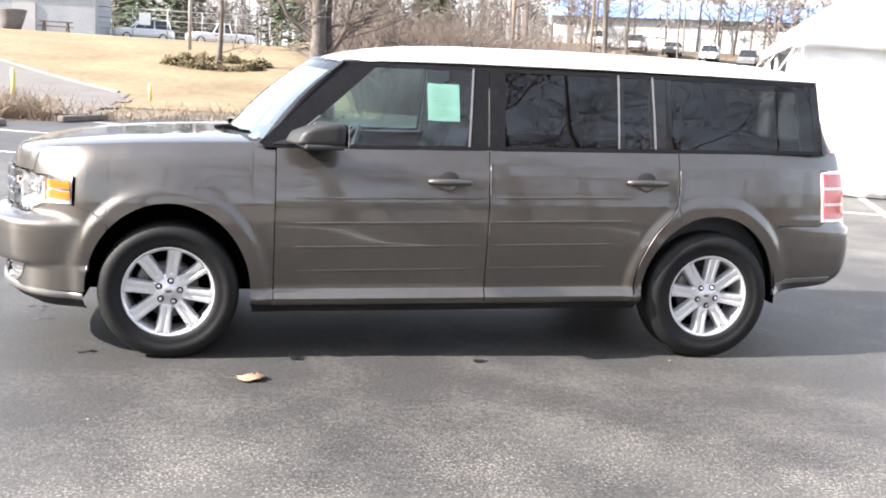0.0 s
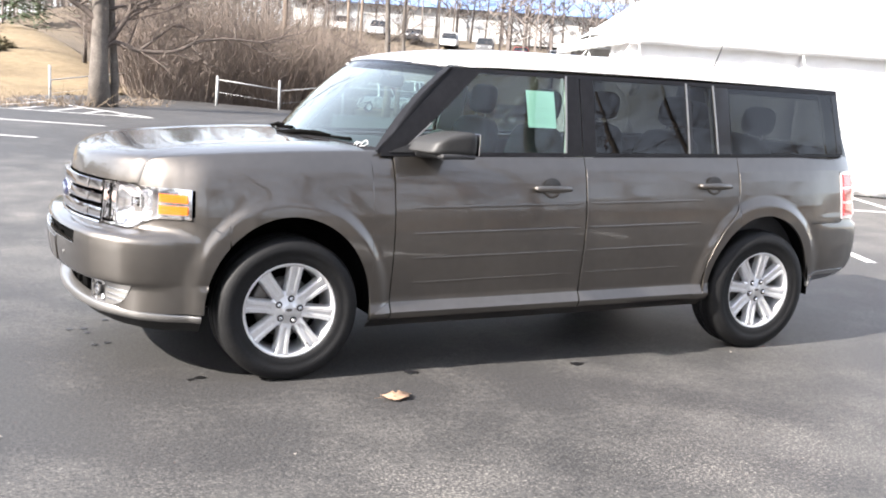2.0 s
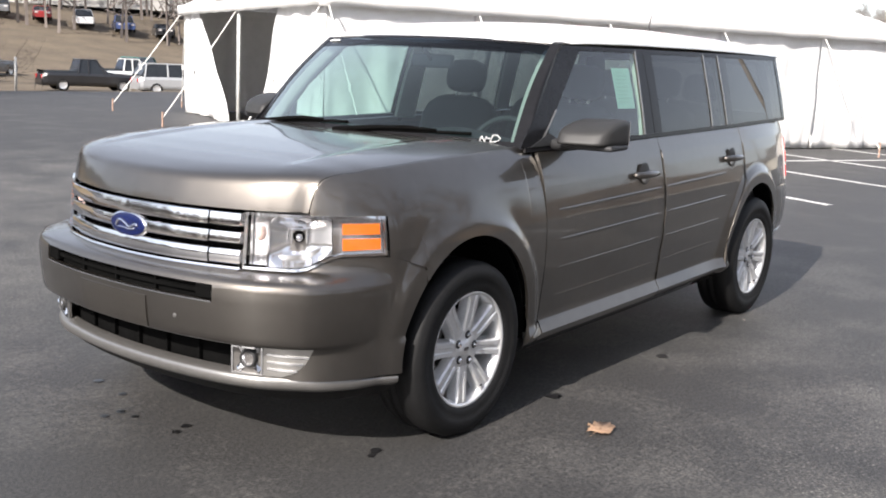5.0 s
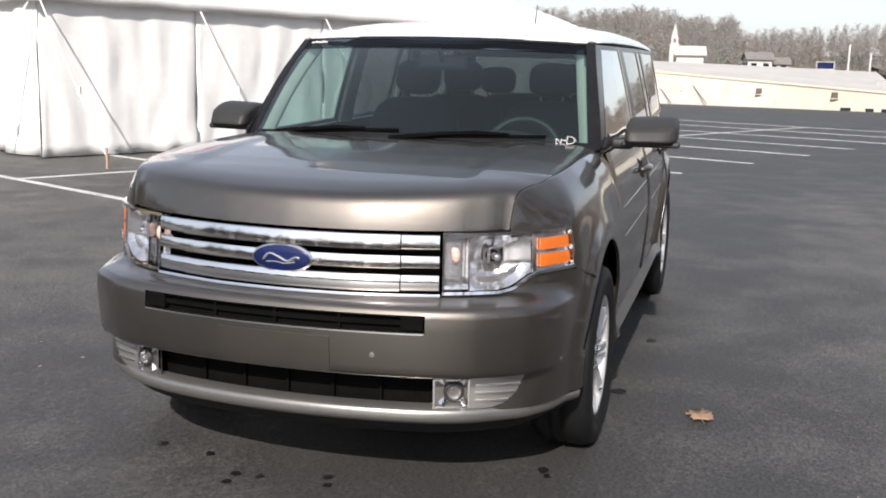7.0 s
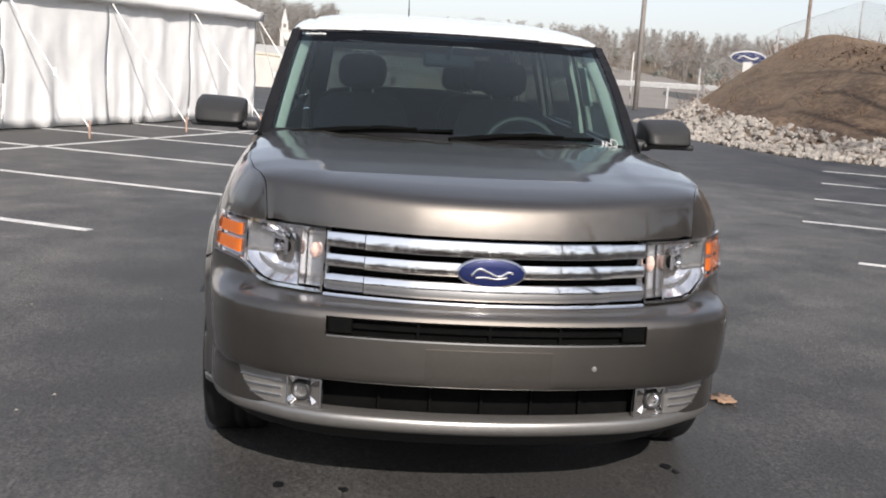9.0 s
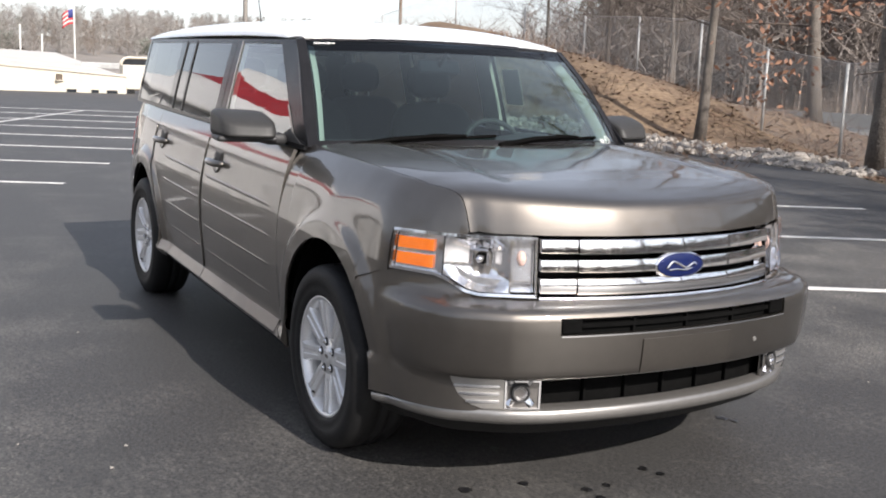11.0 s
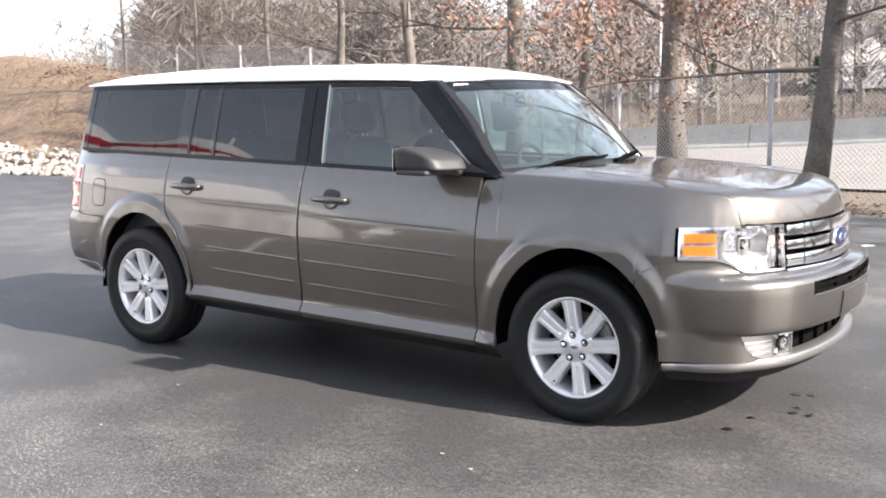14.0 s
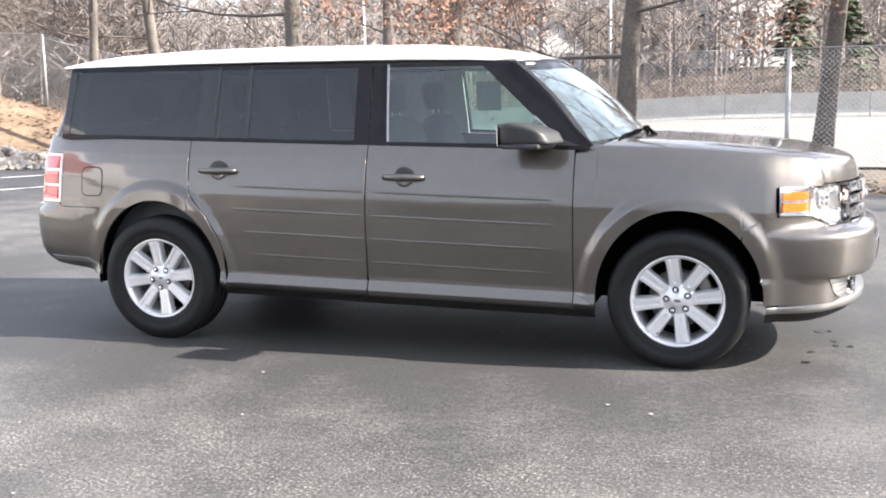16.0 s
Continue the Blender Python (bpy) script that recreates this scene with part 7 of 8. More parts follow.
def foot_at(f):
    q = f * (len(FOOT_LINE) - 1)
    i = min(len(FOOT_LINE) - 2, int(q))
    a, b = FOOT_LINE[i], FOOT_LINE[i + 1]
    g_ = q - i
    d = Vector((b[0] - a[0], b[1] - a[1])).normalized()
    return a[0] + (b[0] - a[0]) * g_, a[1] + (b[1] - a[1]) * g_, Vector((d.y, -d.x))


for k in range(300):
    f = rs_.random()
    x, y, nrm = foot_at(f)
    dist = rs_.random() ** 0.8 * (1.9 if f > 0.12 else 0.7)
    x, y = x + nrm.x * dist, y + nrm.y * dist
    o = new("rock", shapes[k % 8])
    sc = rs_.uniform(0.08, 0.155) * (1 if rs_.random() < 0.85 else 1.3)
    o.matrix_world = Matrix.Translation((x, y, land(x, y) + 0.07 + sc * 0.25)) @ Euler((rs_.uniform(-0.5, 0.5), rs_.uniform(-0.5, 0.5), rs_.uniform(0, 6.3))).to_matrix().to_4x4() @ Matrix.Diagonal((sc, sc, sc, 1))
    o.parent = rocks
vs, fs = [], []
for k in range(2600):
    f = rs_.random()
    x, y, nrm = foot_at(f)
    dist = rs_.random() * (2.2 if f > 0.12 else 0.8) - 0.15
    x, y = x + nrm.x * dist, y + nrm.y * dist
    sc = rs_.uniform(0.05, 0.11)
    rot = Euler((rs_.uniform(-1, 1), rs_.uniform(-1, 1), rs_.uniform(0, 6.3))).to_matrix()
    me = shapes[k % 8]
    i = len(vs)
    c = Vector((x, y, land(x, y) + 0.07))
    vs += [c + rot @ (v.co * sc) for v in me.vertices]
    fs += [tuple(i + j for j in p.vertices) for p in me.polygons]
ob = obj("rubble", vs, fs, M_STONE, rocks, smooth=False)
ob["kind"] = "stuff"

# fallen leaves on the bank and by the fence
vs, fs = [], []
rl = random.Random(55)


def scatter(n, pick, size=(0.035, 0.07), lift=0.02):
    for _ in range(n):
        x, y = pick()
        if inside_lot(x, y):
            z = 0.004
        else:
            z = land(x, y) + 0.03
        L = rl.uniform(*size)
        a = rl.uniform(0, math.tau)
        u = Vector((math.cos(a), math.sin(a), rl.uniform(-0.3, 0.5))) * L
        w = Vector((-math.sin(a), math.cos(a), rl.uniform(-0.4, 0.4))) * L * 0.55
        c = Vector((x, y, z + rl.uniform(0, lift) + L * 0.3))
        i = len(vs)
        vs.extend([c - u, c + w, c + u, c - w])
        fs.append((i, i + 1, i + 2, i + 3))


scatter(5200, lambda: (lambda x: (x, lerp([(-20, -7.0), (-3.3, -8.2), (2, -9.4), (6.7, -12.1), (9, -12.4)], x) - abs(rl.gauss(0, 1.0))))(rl.uniform(-14, 9)))
scatter(2600, lambda: (rl.uniform(5, 24), rl.uniform(-19, -13)), (0.05, 0.09))
tagged(obj("leaf_litter", vs, fs, M_LITTER), "brown fallen leaves along the fence and bank", "leaves", kind="stuff")

# chain-link fence
fence = thing("chain_link_fence", "galvanised chain-link fence along the lot's edge", "fence")
FP = [(-18, -5.9), (-14.5, -6.6), (-11, -7.2), (-8, -7.6), (-5, -8.05), (-2.15, -8.55), (0.76, -9.05), (3.5, -10.1), (6.3, -12.6), (9.3, -14.6), (12.8, -16.0), (16.4, -17.2), (20, -18.0), (23.7, -18.7), (27.4, -18.7), (30.6, -17.6), (33.4, -15.8), (35.5, -13.6)]
HF = 1.95
for x, y in FP:
    z = land(x, y)
    part("post", tube(bmesh.new(), [(x, y, z - 0.1), (x, y, z + HF)], [0.032, 0.032], 8), M_GALV, fence, smooth=True)
for (xa, ya), (xb, yb) in zip(FP, FP[1:]):
    a, b = Vector((xa, ya, land(xa, ya))), Vector((xb, yb, land(xb, yb)))
    part("top_rail", tube(bmesh.new(), [a + Vector((0, 0, HF)), b + Vector((0, 0, HF))], [0.007, 0.007], 6), M_GALV, fence, smooth=True)
    L = (b - a).length
    d = (b - a) / L
    up = Vector((0, 0, 1))
    step = 0.07
    bm = bmesh.new()
    n = int((L + HF) / step)
    for k in range(n):
        for sgn in (1, -1):
            s0 = k * step - (HF if sgn > 0 else 0)
            z0, z1 = 0.03, HF - 0.02
            x_0, x_1 = s0, s0 + sgn * HF if sgn > 0 else s0 - HF
            p0, p1 = (x_0, z0), (x_1, z1)
            lo, hi = 0.0, 1.0
            dx = p1[0] - p0[0]
            t0, t1 = (0 - p0[0]) / dx, (L - p0[0]) / dx
            lo, hi = max(0, min(t0, t1)), min(1, max(t0, t1))
            if hi - lo < 0.01:
                continue
            q0 = a + d * (p0[0] + dx * lo) + up * (z0 + (z1 - z0) * lo)
            q1 = a + d * (p0[0] + dx * hi) + up * (z0 + (z1 - z0) * hi)
            tube(bm, [q0, q1], [0.0024, 0.0024], 3, False)
    part("wire_mesh", bm, M_GALV, fence)
# low rail fence at the north edge
nf = thing("low_rail_fence", "low leaning pipe rail fence at the lot's north edge", "fence")
NP = [(0.2, 27.6), (3.5, 33.2), (5.3, 28.0), (7.2, 27.3), (9.5, 27.6), (13.0, 27.2)]
for k, (x, y) in enumerate(NP):
    part("post", tube(bmesh.new(), [(x, y, land(x, y) - 0.1), (x + 0.02 * (k % 3 - 1), y, 0.98)], [0.042, 0.04], 8), M_GALV, nf, smooth=True)
for k, z0, z1 in ((0, 0.55, 0.82), (2, 0.86, 0.66), (3, 0.62, 0.90), (4, 0.88, 0.84)):
    (xa, ya), (xb, yb) = NP[k], NP[k + 1]
    part("rail", tube(bmesh.new(), [(xa, ya, z0), (xb, yb, z1)], [0.018, 0.018], 6), M_GALV, nf, smooth=True)
    part("wire", tube(bmesh.new(), [(xa, ya, z0 - 0.4), (xb, yb, z1 - 0.42)], [0.006, 0.006], 4), M_GALV, nf, smooth=True)

# ---- buildings, poles, vehicles and small things ----
# highway behind the fence, with its barrier
vs, fs, hx = [], [], [-260, -120, -60] + list(range(-40, 62, 2)) + [120, 260]
for x in hx:
    e = lerp([(-20, -12.6), (3, -13.2), (8, -17), (14, -23), (60, -25)], x)
    for j in range(13):
        y = e + (-58 - e) * j / 12
        vs.append((x, y, max(land(x, y), -road_drop(x)) + 0.05))
for i in range(len(hx) - 1):
    for j in range(12):
        k = i * 13 + j
        fs.append((k, k + 1, k + 14, k + 13))
tagged(obj("highway", vs, fs, M_TANROAD), "pale sunlit concrete highway beyond the fence", "road", kind="structure")
bar = thing("highway_barrier", "long pale concrete highway barrier", "barrier", (0, -42, 0), kind="structure")
prof = [(-0.33, 0), (-0.30, 0.10), (-0.14, 0.36), (-0.09, 1.10), (0.09, 1.10), (0.14, 0.36), (0.30, 0.10), (0.33, 0)]
for k in range(44):
    x0 = -132 + 6.0 * k
    vs = [(x0, y, z + 0.03 - road_drop(x0)) for y, z in prof] + [(x0 + 5.96, y, z + 0.03 - road_drop(x0 + 5.96)) for y, z in prof]
    fs = [(j, j + 1, j + 9, j + 8) for j in range(7)] + [tuple(range(7, -1, -1)), tuple(range(8, 16))]
    obj("barrier_section", vs, fs, M_CONC, bar, smooth=False)

# low building at the far end of the lot: parapet wall, pale roof
P_A, P_B = Vector((46.6, 7.5)), Vector((42.6, -7.6))
lowb = thing("low_building", "long low building with a cream parapet and pale flat roof", "building")
dirp = (P_B - P_A).normalized()
bm = boxm(((P_B - P_A).length, 0.3, 3.0), ((P_A.x + P_B.x) / 2, (P_A.y + P_B.y) / 2, -0.25), (0, 3.6, math.degrees(math.atan2(dirp.y, dirp.x))))
part("parapet_wall", bm, M_WHITEWALL, lowb)
part("wall_cap", boxm(((P_B - P_A).length + 0.1, 0.42, 0.10), ((P_A.x + P_B.x) / 2, (P_A.y + P_B.y) / 2, 1.29), (0, 3.6, math.degrees(math.atan2(dirp.y, dirp.x)))), M_WHITEWALL, lowb)
vs = [(P_A.x, P_A.y + 2, 1.7), (P_B.x, P_B.y, 0.75), (P_B.x + 40, P_B.y - 3, 1.9), (P_A.x + 40, P_A.y + 6, 2.6), (P_A.x, P_A.y + 2, -3), (P_B.x, P_B.y, -3), (P_B.x + 40, P_B.y - 3, -3), (P_A.x + 40, P_A.y + 6, -3)]
obj("flat_roof", vs, [(0, 1, 2, 3), (1, 5, 6, 2), (2, 6, 7, 3), (3, 7, 4, 0), (0, 4, 5, 1)], M_ROOFMET, lowb, smooth=False)
for f in (0.19, 0.385, 0.61, 0.82):
    p = P_A.lerp(P_B, f)
    z = 0.93 - 0.34 * f
    part("scupper", boxm((0.10, 0.26, 0.26), (p.x - 0.19, p.y, z), (0, 0, 14), 0.02), M_SCUPPER, lowb, "rusty square scupper")
    part("scupper_lip", boxm((0.16, 0.32, 0.04), (p.x - 0.22, p.y, z - 0.15), (0, 0, 14), 0.01), M_WHITEWALL, lowb)
# louvred opening near the marquee, foot blocks and the railing that leans on the wall
p = P_A.lerp(P_B, 0.055)
part("louvre_frame", boxm((0.08, 1.3, 1.15), (p.x - 0.18, p.y, 0.72), (0, 0, 14), 0.01), M_DKGLASS, lowb)
for k in range(5):
    part("louvre_slat", boxm((0.10, 1.26, 0.10), (p.x - 0.22, p.y, 0.28 + 0.22 * k), (0, 0, 14), 0.01), M_WHITEWALL, lowb)
for f, w in ((0.86, 0.7), (0.92, 0.5), (0.97, 0.8)):
    p = P_A.lerp(P_B, f)
    part("foot_opening", boxm((0.06, w, 0.16), (p.x - 0.17, p.y, 0.06), (0, 0, 14), 0.01), M_DKGLASS, lowb)
for f in (0.30, 0.41):
    a, b = P_A.lerp(P_B, f), P_A.lerp(P_B, f + 0.05)
    part("stay_rod", tube(bmesh.new(), [(a.x - 0.24, a.y, 0.95), (b.x - 0.5, b.y, 0.05)], [0.02, 0.02], 6), M_SCUPPER, lowb)
kiosk = thing("cream_trailer", "cream panelled structure with dark rounded openings", "structure", (43.2, -9.8, 0))
kiosk.scale = (1, 1, 0.80)
part("panel_wall", boxm((0.6, 4.6, 1.35), (0, 0, 0.92), (0, 0, 4), 0.05), M_WHITEWALL, kiosk)
for y0, y1, zt in ((-2.2, -0.75, 2.25), (-0.55, 2.25, 2.0)):
    bm = bmesh.new()
    n = 16
    pts = [Vector((0.0, y0, 1.55)), Vector((0.0, y0, zt - 0.25)), Vector((0.0, y0 + 0.12, zt - 0.06)), Vector((0.0, y0 + 0.3, zt)), Vector((0.0, y1 - 0.3, zt)), Vector((0.0, y1 - 0.12, zt - 0.06)), Vector((0.0, y1, zt - 0.25)), Vector((0, y1, 1.55))]
    tube(bm, pts, [0.07] * len(pts), 8)
    part("rounded_frame", bm, M_WHITEWALL, kiosk, "", True)
    part("dark_opening", boxm((0.04, y1 - y0 - 0.1, zt - 1.62), (0.04, (y0 + y1) / 2, (zt + 1.56) / 2)), M_DKGLASS, kiosk)
for y in (-1.9, -0.9, 0.3, 1.8):
    part("leg", boxm((0.3, 0.25, 0.6), (0.1, y, 0.15)), M_DKGLASS, kiosk)
guard = thing("guard_rail", "long steel guard rail at the lot's far edge", "rail", (50, -20, 0))
part("beam", boxm((0.1, 26, 0.32), (0, 0, 1.15), (0, 0, -18), 0.03), M_GALV, guard)
for k in range(9):
    a = radians(-18)
    d = -12 + 3 * k
    part("rail_post", boxm((0.12, 0.12, 1.3), (-math.sin(a) * d, math.cos(a) * d, 0.5)), M_GALV, guard)

# church, houses
def house(at, size, turn, wall, roofm, label, windows=3, storeys=2, steeple=0.0, base=None):
    x, y = at
    z = land(x, y) - 0.3 if base is None else base
    h = thing("house" if not steeple else "church", label, "house" if not steeple else "church", (x, y, z))
    h.rotation_euler = (0, 0, radians(turn))
    L, W, H = size
    part("wall", boxm((L, W, H), (0, 0, H / 2)), wall, h)
    rh = W * 0.36
    e = 0.4
    vs = [(-L / 2 - e, -W / 2 - e, H - 0.15), (L / 2 + e, -W / 2 - e, H - 0.15), (L / 2 + e, W / 2 + e, H - 0.15), (-L / 2 - e, W / 2 + e, H - 0.15), (-L / 2 - e, 0, H + rh), (L / 2 + e, 0, H + rh)]
    r = obj("roof", vs, [(0, 1, 5, 4), (2, 3, 4, 5)], roofm, h, smooth=False)
    r.modifiers.new("thick", "SOLIDIFY").thickness = 0.2
    for q in (-1, 1):
        gv_ = [(q * (L / 2 - d), y_, z_) for d in (0, 0.25) for y_, z_ in ((-W / 2, H), (W / 2, H), (0, H + rh - 0.1))]
        obj("gable_wall", gv_, [(0, 2, 1), (3, 4, 5), (0, 1, 4, 3), (1, 2, 5, 4), (2, 0, 3, 5)], wall, h, smooth=False)
    for s_ in range(storeys):
        for k in range(windows):
            xx = -L / 2 + L * (k + 0.5) / windows
            zz = 1.6 + 2.7 * s_
            if zz < H - 0.4:
                for yy in (-W / 2 - 0.02, W / 2 + 0.02):
                    w = part("window", boxm((0.95, 0.08, 1.3), (xx, yy, zz)), M_DKGLASS, h)
        for xx in (-L / 2 - 0.02, L / 2 + 0.02):
            for yy in (-W / 4, W / 4):
                zz = 1.6 + 2.7 * s_
                if zz < H - 0.4:
                    part("window", boxm((0.08, 0.95, 1.3), (xx, yy, zz)), M_DKGLASS, h)
    if steeple:
        tx = -L / 2 - 0.3
        part("tower", boxm((1.35, 1.35, H + 1.2), (tx, 0, (H + 1.2) / 2)), wall, h)
        part("tower_cornice", boxm((1.6, 1.6, 0.16), (tx, 0, H + 1.25)), wall, h)
        part("belfry", boxm((0.95, 0.95, 1.1), (tx, 0, H + 1.85)), wall, h)
        part("belfry_louvre", boxm((0.4, 1.0, 0.6), (tx, 0, H + 1.85)), M_SHINGLE, h)
        bm = bmesh.new()
        bmesh.ops.create_cone(bm, cap_ends=True, segments=8, radius1=0.52, radius2=0.03, depth=steeple, matrix=Matrix.Translation((tx, 0, H + 2.4 + steeple / 2)))
        part("spire", bm, M_SIDING, h)
    return h


house((150, 7.7), (3.8, 3.2, 7.3), -82, M_SIDING, M_ROOFMET, "white church with a slim spire among far trees", 2, 1, 1.9)
house((140, 60), (11, 8, 5), 20, M_SIDING, M_SHINGLE, "pale house on the far ridge")
house((186, -1.9), (4.2, 3.2, 3.0), -75, M_SIDING, M_SHINGLE, "small pale house among bare trees on the ridge", 2, 1, base=1.2)
house((188, -5.2), (3.4, 3.0, 2.6), -80, M_SIDING, M_SHINGLE, "small pale house among bare trees on the ridge", 2, 1, base=0.9)
house((1.5, -96), (9, 7, 7.5), 128, M_SIDING, M_SHINGLE, "white three-storey house with dark windows on the hillside", 3, 3)
house((20, -98), (9, 6, 3.4), 118, M_SIDING, M_SHINGLE, "pale house with a grey roof across the highway")
house((36, -92), (10, 6, 3.2), 122, M_SIDING, M_SHINGLE, "long pale house across the highway", 4)
house((-24, -105), (12, 9, 7), 12, M_SIDING, M_SHINGLE, "pale house above the highway")
# grey block building with a picnic table at the top of the lawn
gb = thing("grey_workshop", "grey block workshop building at the top of the lawn", "building", (-23.5, 76, land(-20, 70) - 0.2))
part("wall", boxm((24, 10, 4.2), (0, 5, 2.1)), M_GREY, gb)
part("roof", boxm((24.6, 10.6, 0.35), (0, 5, 4.3)), M_SIDING, gb)
part("door", boxm((1.6, 0.1, 2.3), (7.0, -0.04, 1.15)), M_SIDING, gb)
part("window", boxm((1.4, 0.1, 1.0), (3.5, -0.04, 2.0)), M_DKGLASS, gb)
tb = thing("picnic_table", "dark wooden picnic table by the workshop", "table", (-13.8, 73, land(-13.8, 73)))
part("tabletop", boxm((2.2, 0.8, 0.06), (0, 0, 0.78)), M_WOODPOLE, tb)
for y in (-0.7, 0.7):
    part("bench", boxm((2.2, 0.3, 0.05), (0, y, 0.46)), M_WOODPOLE, tb)
for x in (-0.8, 0.8):
    for s_ in (-1, 1):
        part("leg", boxm((0.09, 0.12, 0.95), (x, s_ * 0.42, 0.4), (s_ * 32, 0, 0)), M_WOODPOLE, tb)
# long building with a blue roof far behind the marquee
bb = thing("blue_roofed_building", "long white building with a blue metal roof, far off", "building", (62, 118, land(62, 118)))
bb.rotation_euler = (0, 0, radians(-32))
part("wall", boxm((46, 14, 4.0), (0, 0, 2.0)), M_SIDING, bb)
obj("roof", [(-24, -8, 3.9), (24, -8, 3.9), (24, 0, 6.4), (-24, 0, 6.4), (24, 8, 3.9), (-24, 8, 3.9)], [(0, 1, 2, 3), (3, 2, 4, 5)], M_BLUEROOF, bb, smooth=False)
for k in range(9):
    part("window", boxm((2.6, 0.1, 1.1), (-20 + 5 * k, -7.05, 2.2)), M_GREY, bb)


# poles and signs
M_GREYPOLE = pbr("silvered_pole", (0.24, 0.22, 0.20), 0.85, 0, 0.2, 2.0, bump=0.01, bscale=25)

def pole(at, h, r, material, label, arm=None, category="pole", name="utility_pole"):
    x, y = at
    z = land(x, y) if not inside_lot(x, y) else 0
    t = thing(name, label, category, (x, y, z))
    part("shaft", tube(bmesh.new(), [(0, 0, -0.2), (0, 0, h)], [r, r * 0.75], 10), material, t, smooth=True)
    if arm == "cross":
        part("crossarm", boxm((2.2, 0.1, 0.12), (0, 0, h - 0.6), (0, 0, 20)), material, t)
    if arm == "lamp":
        part("arm", tube(bmesh.new(), [(0, 0, h - 0.1), (-0.35, 0.1, h + 0.08), (-0.6, 0.15, h + 0.12)], [0.035, 0.03, 0.03], 8), M_GALV, t, smooth=True)
        part("lamp_head", boxm((0.55, 0.26, 0.12), (-0.8, 0.2, h + 0.10), (0, -12, -14), 0.04, 3), M_GALV, t)
    return t


pole((42.0, -12.9), 11, 0.12, M_GREYPOLE, "tall wooden utility pole at the lot's far edge", "cross")
pole((94, -11.2), 6.6, 0.10, M_SIDING, "tall pale post beyond the long building", name="post")
pole((94, -9.4), 7.4, 0.10, M_SIDING, "tall pale post beyond the long building", name="post")
bb = thing("billboard", "small blue and white billboard on two posts", "billboard", (122, -9.2, land(122, -9.2)))
bz = 2.55 - land(122, -9.2)
for q in (-0.6, 0.6):
    part("post", tube(bmesh.new(), [(0, q, -0.2), (0, q, bz)], [0.06, 0.06], 8), M_GREYPOLE, bb)
part("panel", boxm((0.12, 2.0, 1.15), (-0.1, 0, bz), (0, 0, 0), 0.01), M_SIDING, bb, "white panel")
part("blue_field", boxm((0.02, 1.8, 0.72), (-0.175, 0, bz + 0.14), (0, 0, 0), 0.004), M_BLUE, bb, "plain blue field")
pole((52.5, -15.5), 3.2, 0.05, M_SIDING, "slim white post at the lot's far edge", name="post")
pole((38.8, -18.0), 3.2, 0.05, M_GALV, "slim street lamp beside the mound", "lamp", "street lamp", "street_lamp")
pole((40.3, -20.0), 9.0, 0.09, M_WOODPOLE, "dark utility pole behind the mound")
pole((10.1, 36.3), 9.5, 0.115, M_WOODPOLE, "brown wooden utility pole in the brush", "cross")
pole((21.0, 57.8), 11, 0.12, M_WOODPOLE, "brown wooden utility pole beyond the brush", "cross")
pole((22.2, 58.5), 11, 0.12, M_WOODPOLE, "brown wooden utility pole beyond the brush")
pole((15.9, 45.0), 3.6, 0.06, M_WOODPOLE, "short grey pole by the lower lot")
pole((-3.8, 56.0), 7.5, 0.11, M_GALV, "grey sign pole on the lawn", name="sign_pole", category="pole")
for x, h in ((8, 9), (25, 10), (44, 10), (-12, 9)):
    pole((x, -62), h, 0.09, M_GALV, "pale highway lamp post", "lamp", "street lamp", "street_lamp")
wp = spline([(10.1, 36.3, land(10.1, 36.3) + 4.0), (12.4, 40.8, 1.3), (15.9, 45.0, 0.9), (18.5, 51.0, 1.4), (21.0, 57.8, land(21.0, 57.8) + 5.5)], 8)
tagged(part("cable", tube(bmesh.new(), wp, [0.022] * len(wp), 5), M_RUBBER, None, "", True), "slack dark cable drooping between utility poles", "cable")
# oval sign on a white pylon
sg = thing("oval_pylon_sign", "dark blue oval sign with a pale rim on a white pylon", "sign", (56, -23.5, 0))
sg.rotation_euler = (0, 0, radians(-10))
part("pylon", boxm((0.35, 0.55, 3.2), (0, 0, 1.2)), M_SIDING, sg)
part("oval_rim", oval(bmesh.new(), 1.08, 0.42, 0.0, 0, 3.05, 0.14, dome=0.0), M_SIDING, sg, "pale oval rim", True)
part("oval_field", oval(bmesh.new(), 0.98, 0.35, -0.145, 0, 3.05, 0.01, dome=0.0), M_BLUE, sg, "dark blue oval field", True)
ps = spline([(-0.17, 0.6, 2.99), (-0.17, 0.32, 3.15), (-0.17, 0.0, 3.05), (-0.17, -0.28, 2.97), (-0.17, -0.6, 3.09)], 6)
part("pale_flourish", tube(bmesh.new(), ps, [0.05] * len(ps), 6), M_SIDING, sg, "pale flourish on the sign", True)
# flag on its pole
fl = thing("flagpole", "white flagpole with a red, white and blue striped flag", "flag", (96, -14.3, -2.5))
part("shaft", tube(bmesh.new(), [(0, 0, 0), (0, 0, 8.6)], [0.12, 0.07], 8), M_SIDING, fl, smooth=True)
M_FLAGRED = pbr("flag_red", (0.45, 0.04, 0.05), 0.8, 0, 0.1, 2)
M_FLAGBLUE = pbr("flag_blue", (0.03, 0.04, 0.16), 0.8, 0, 0.1, 2)


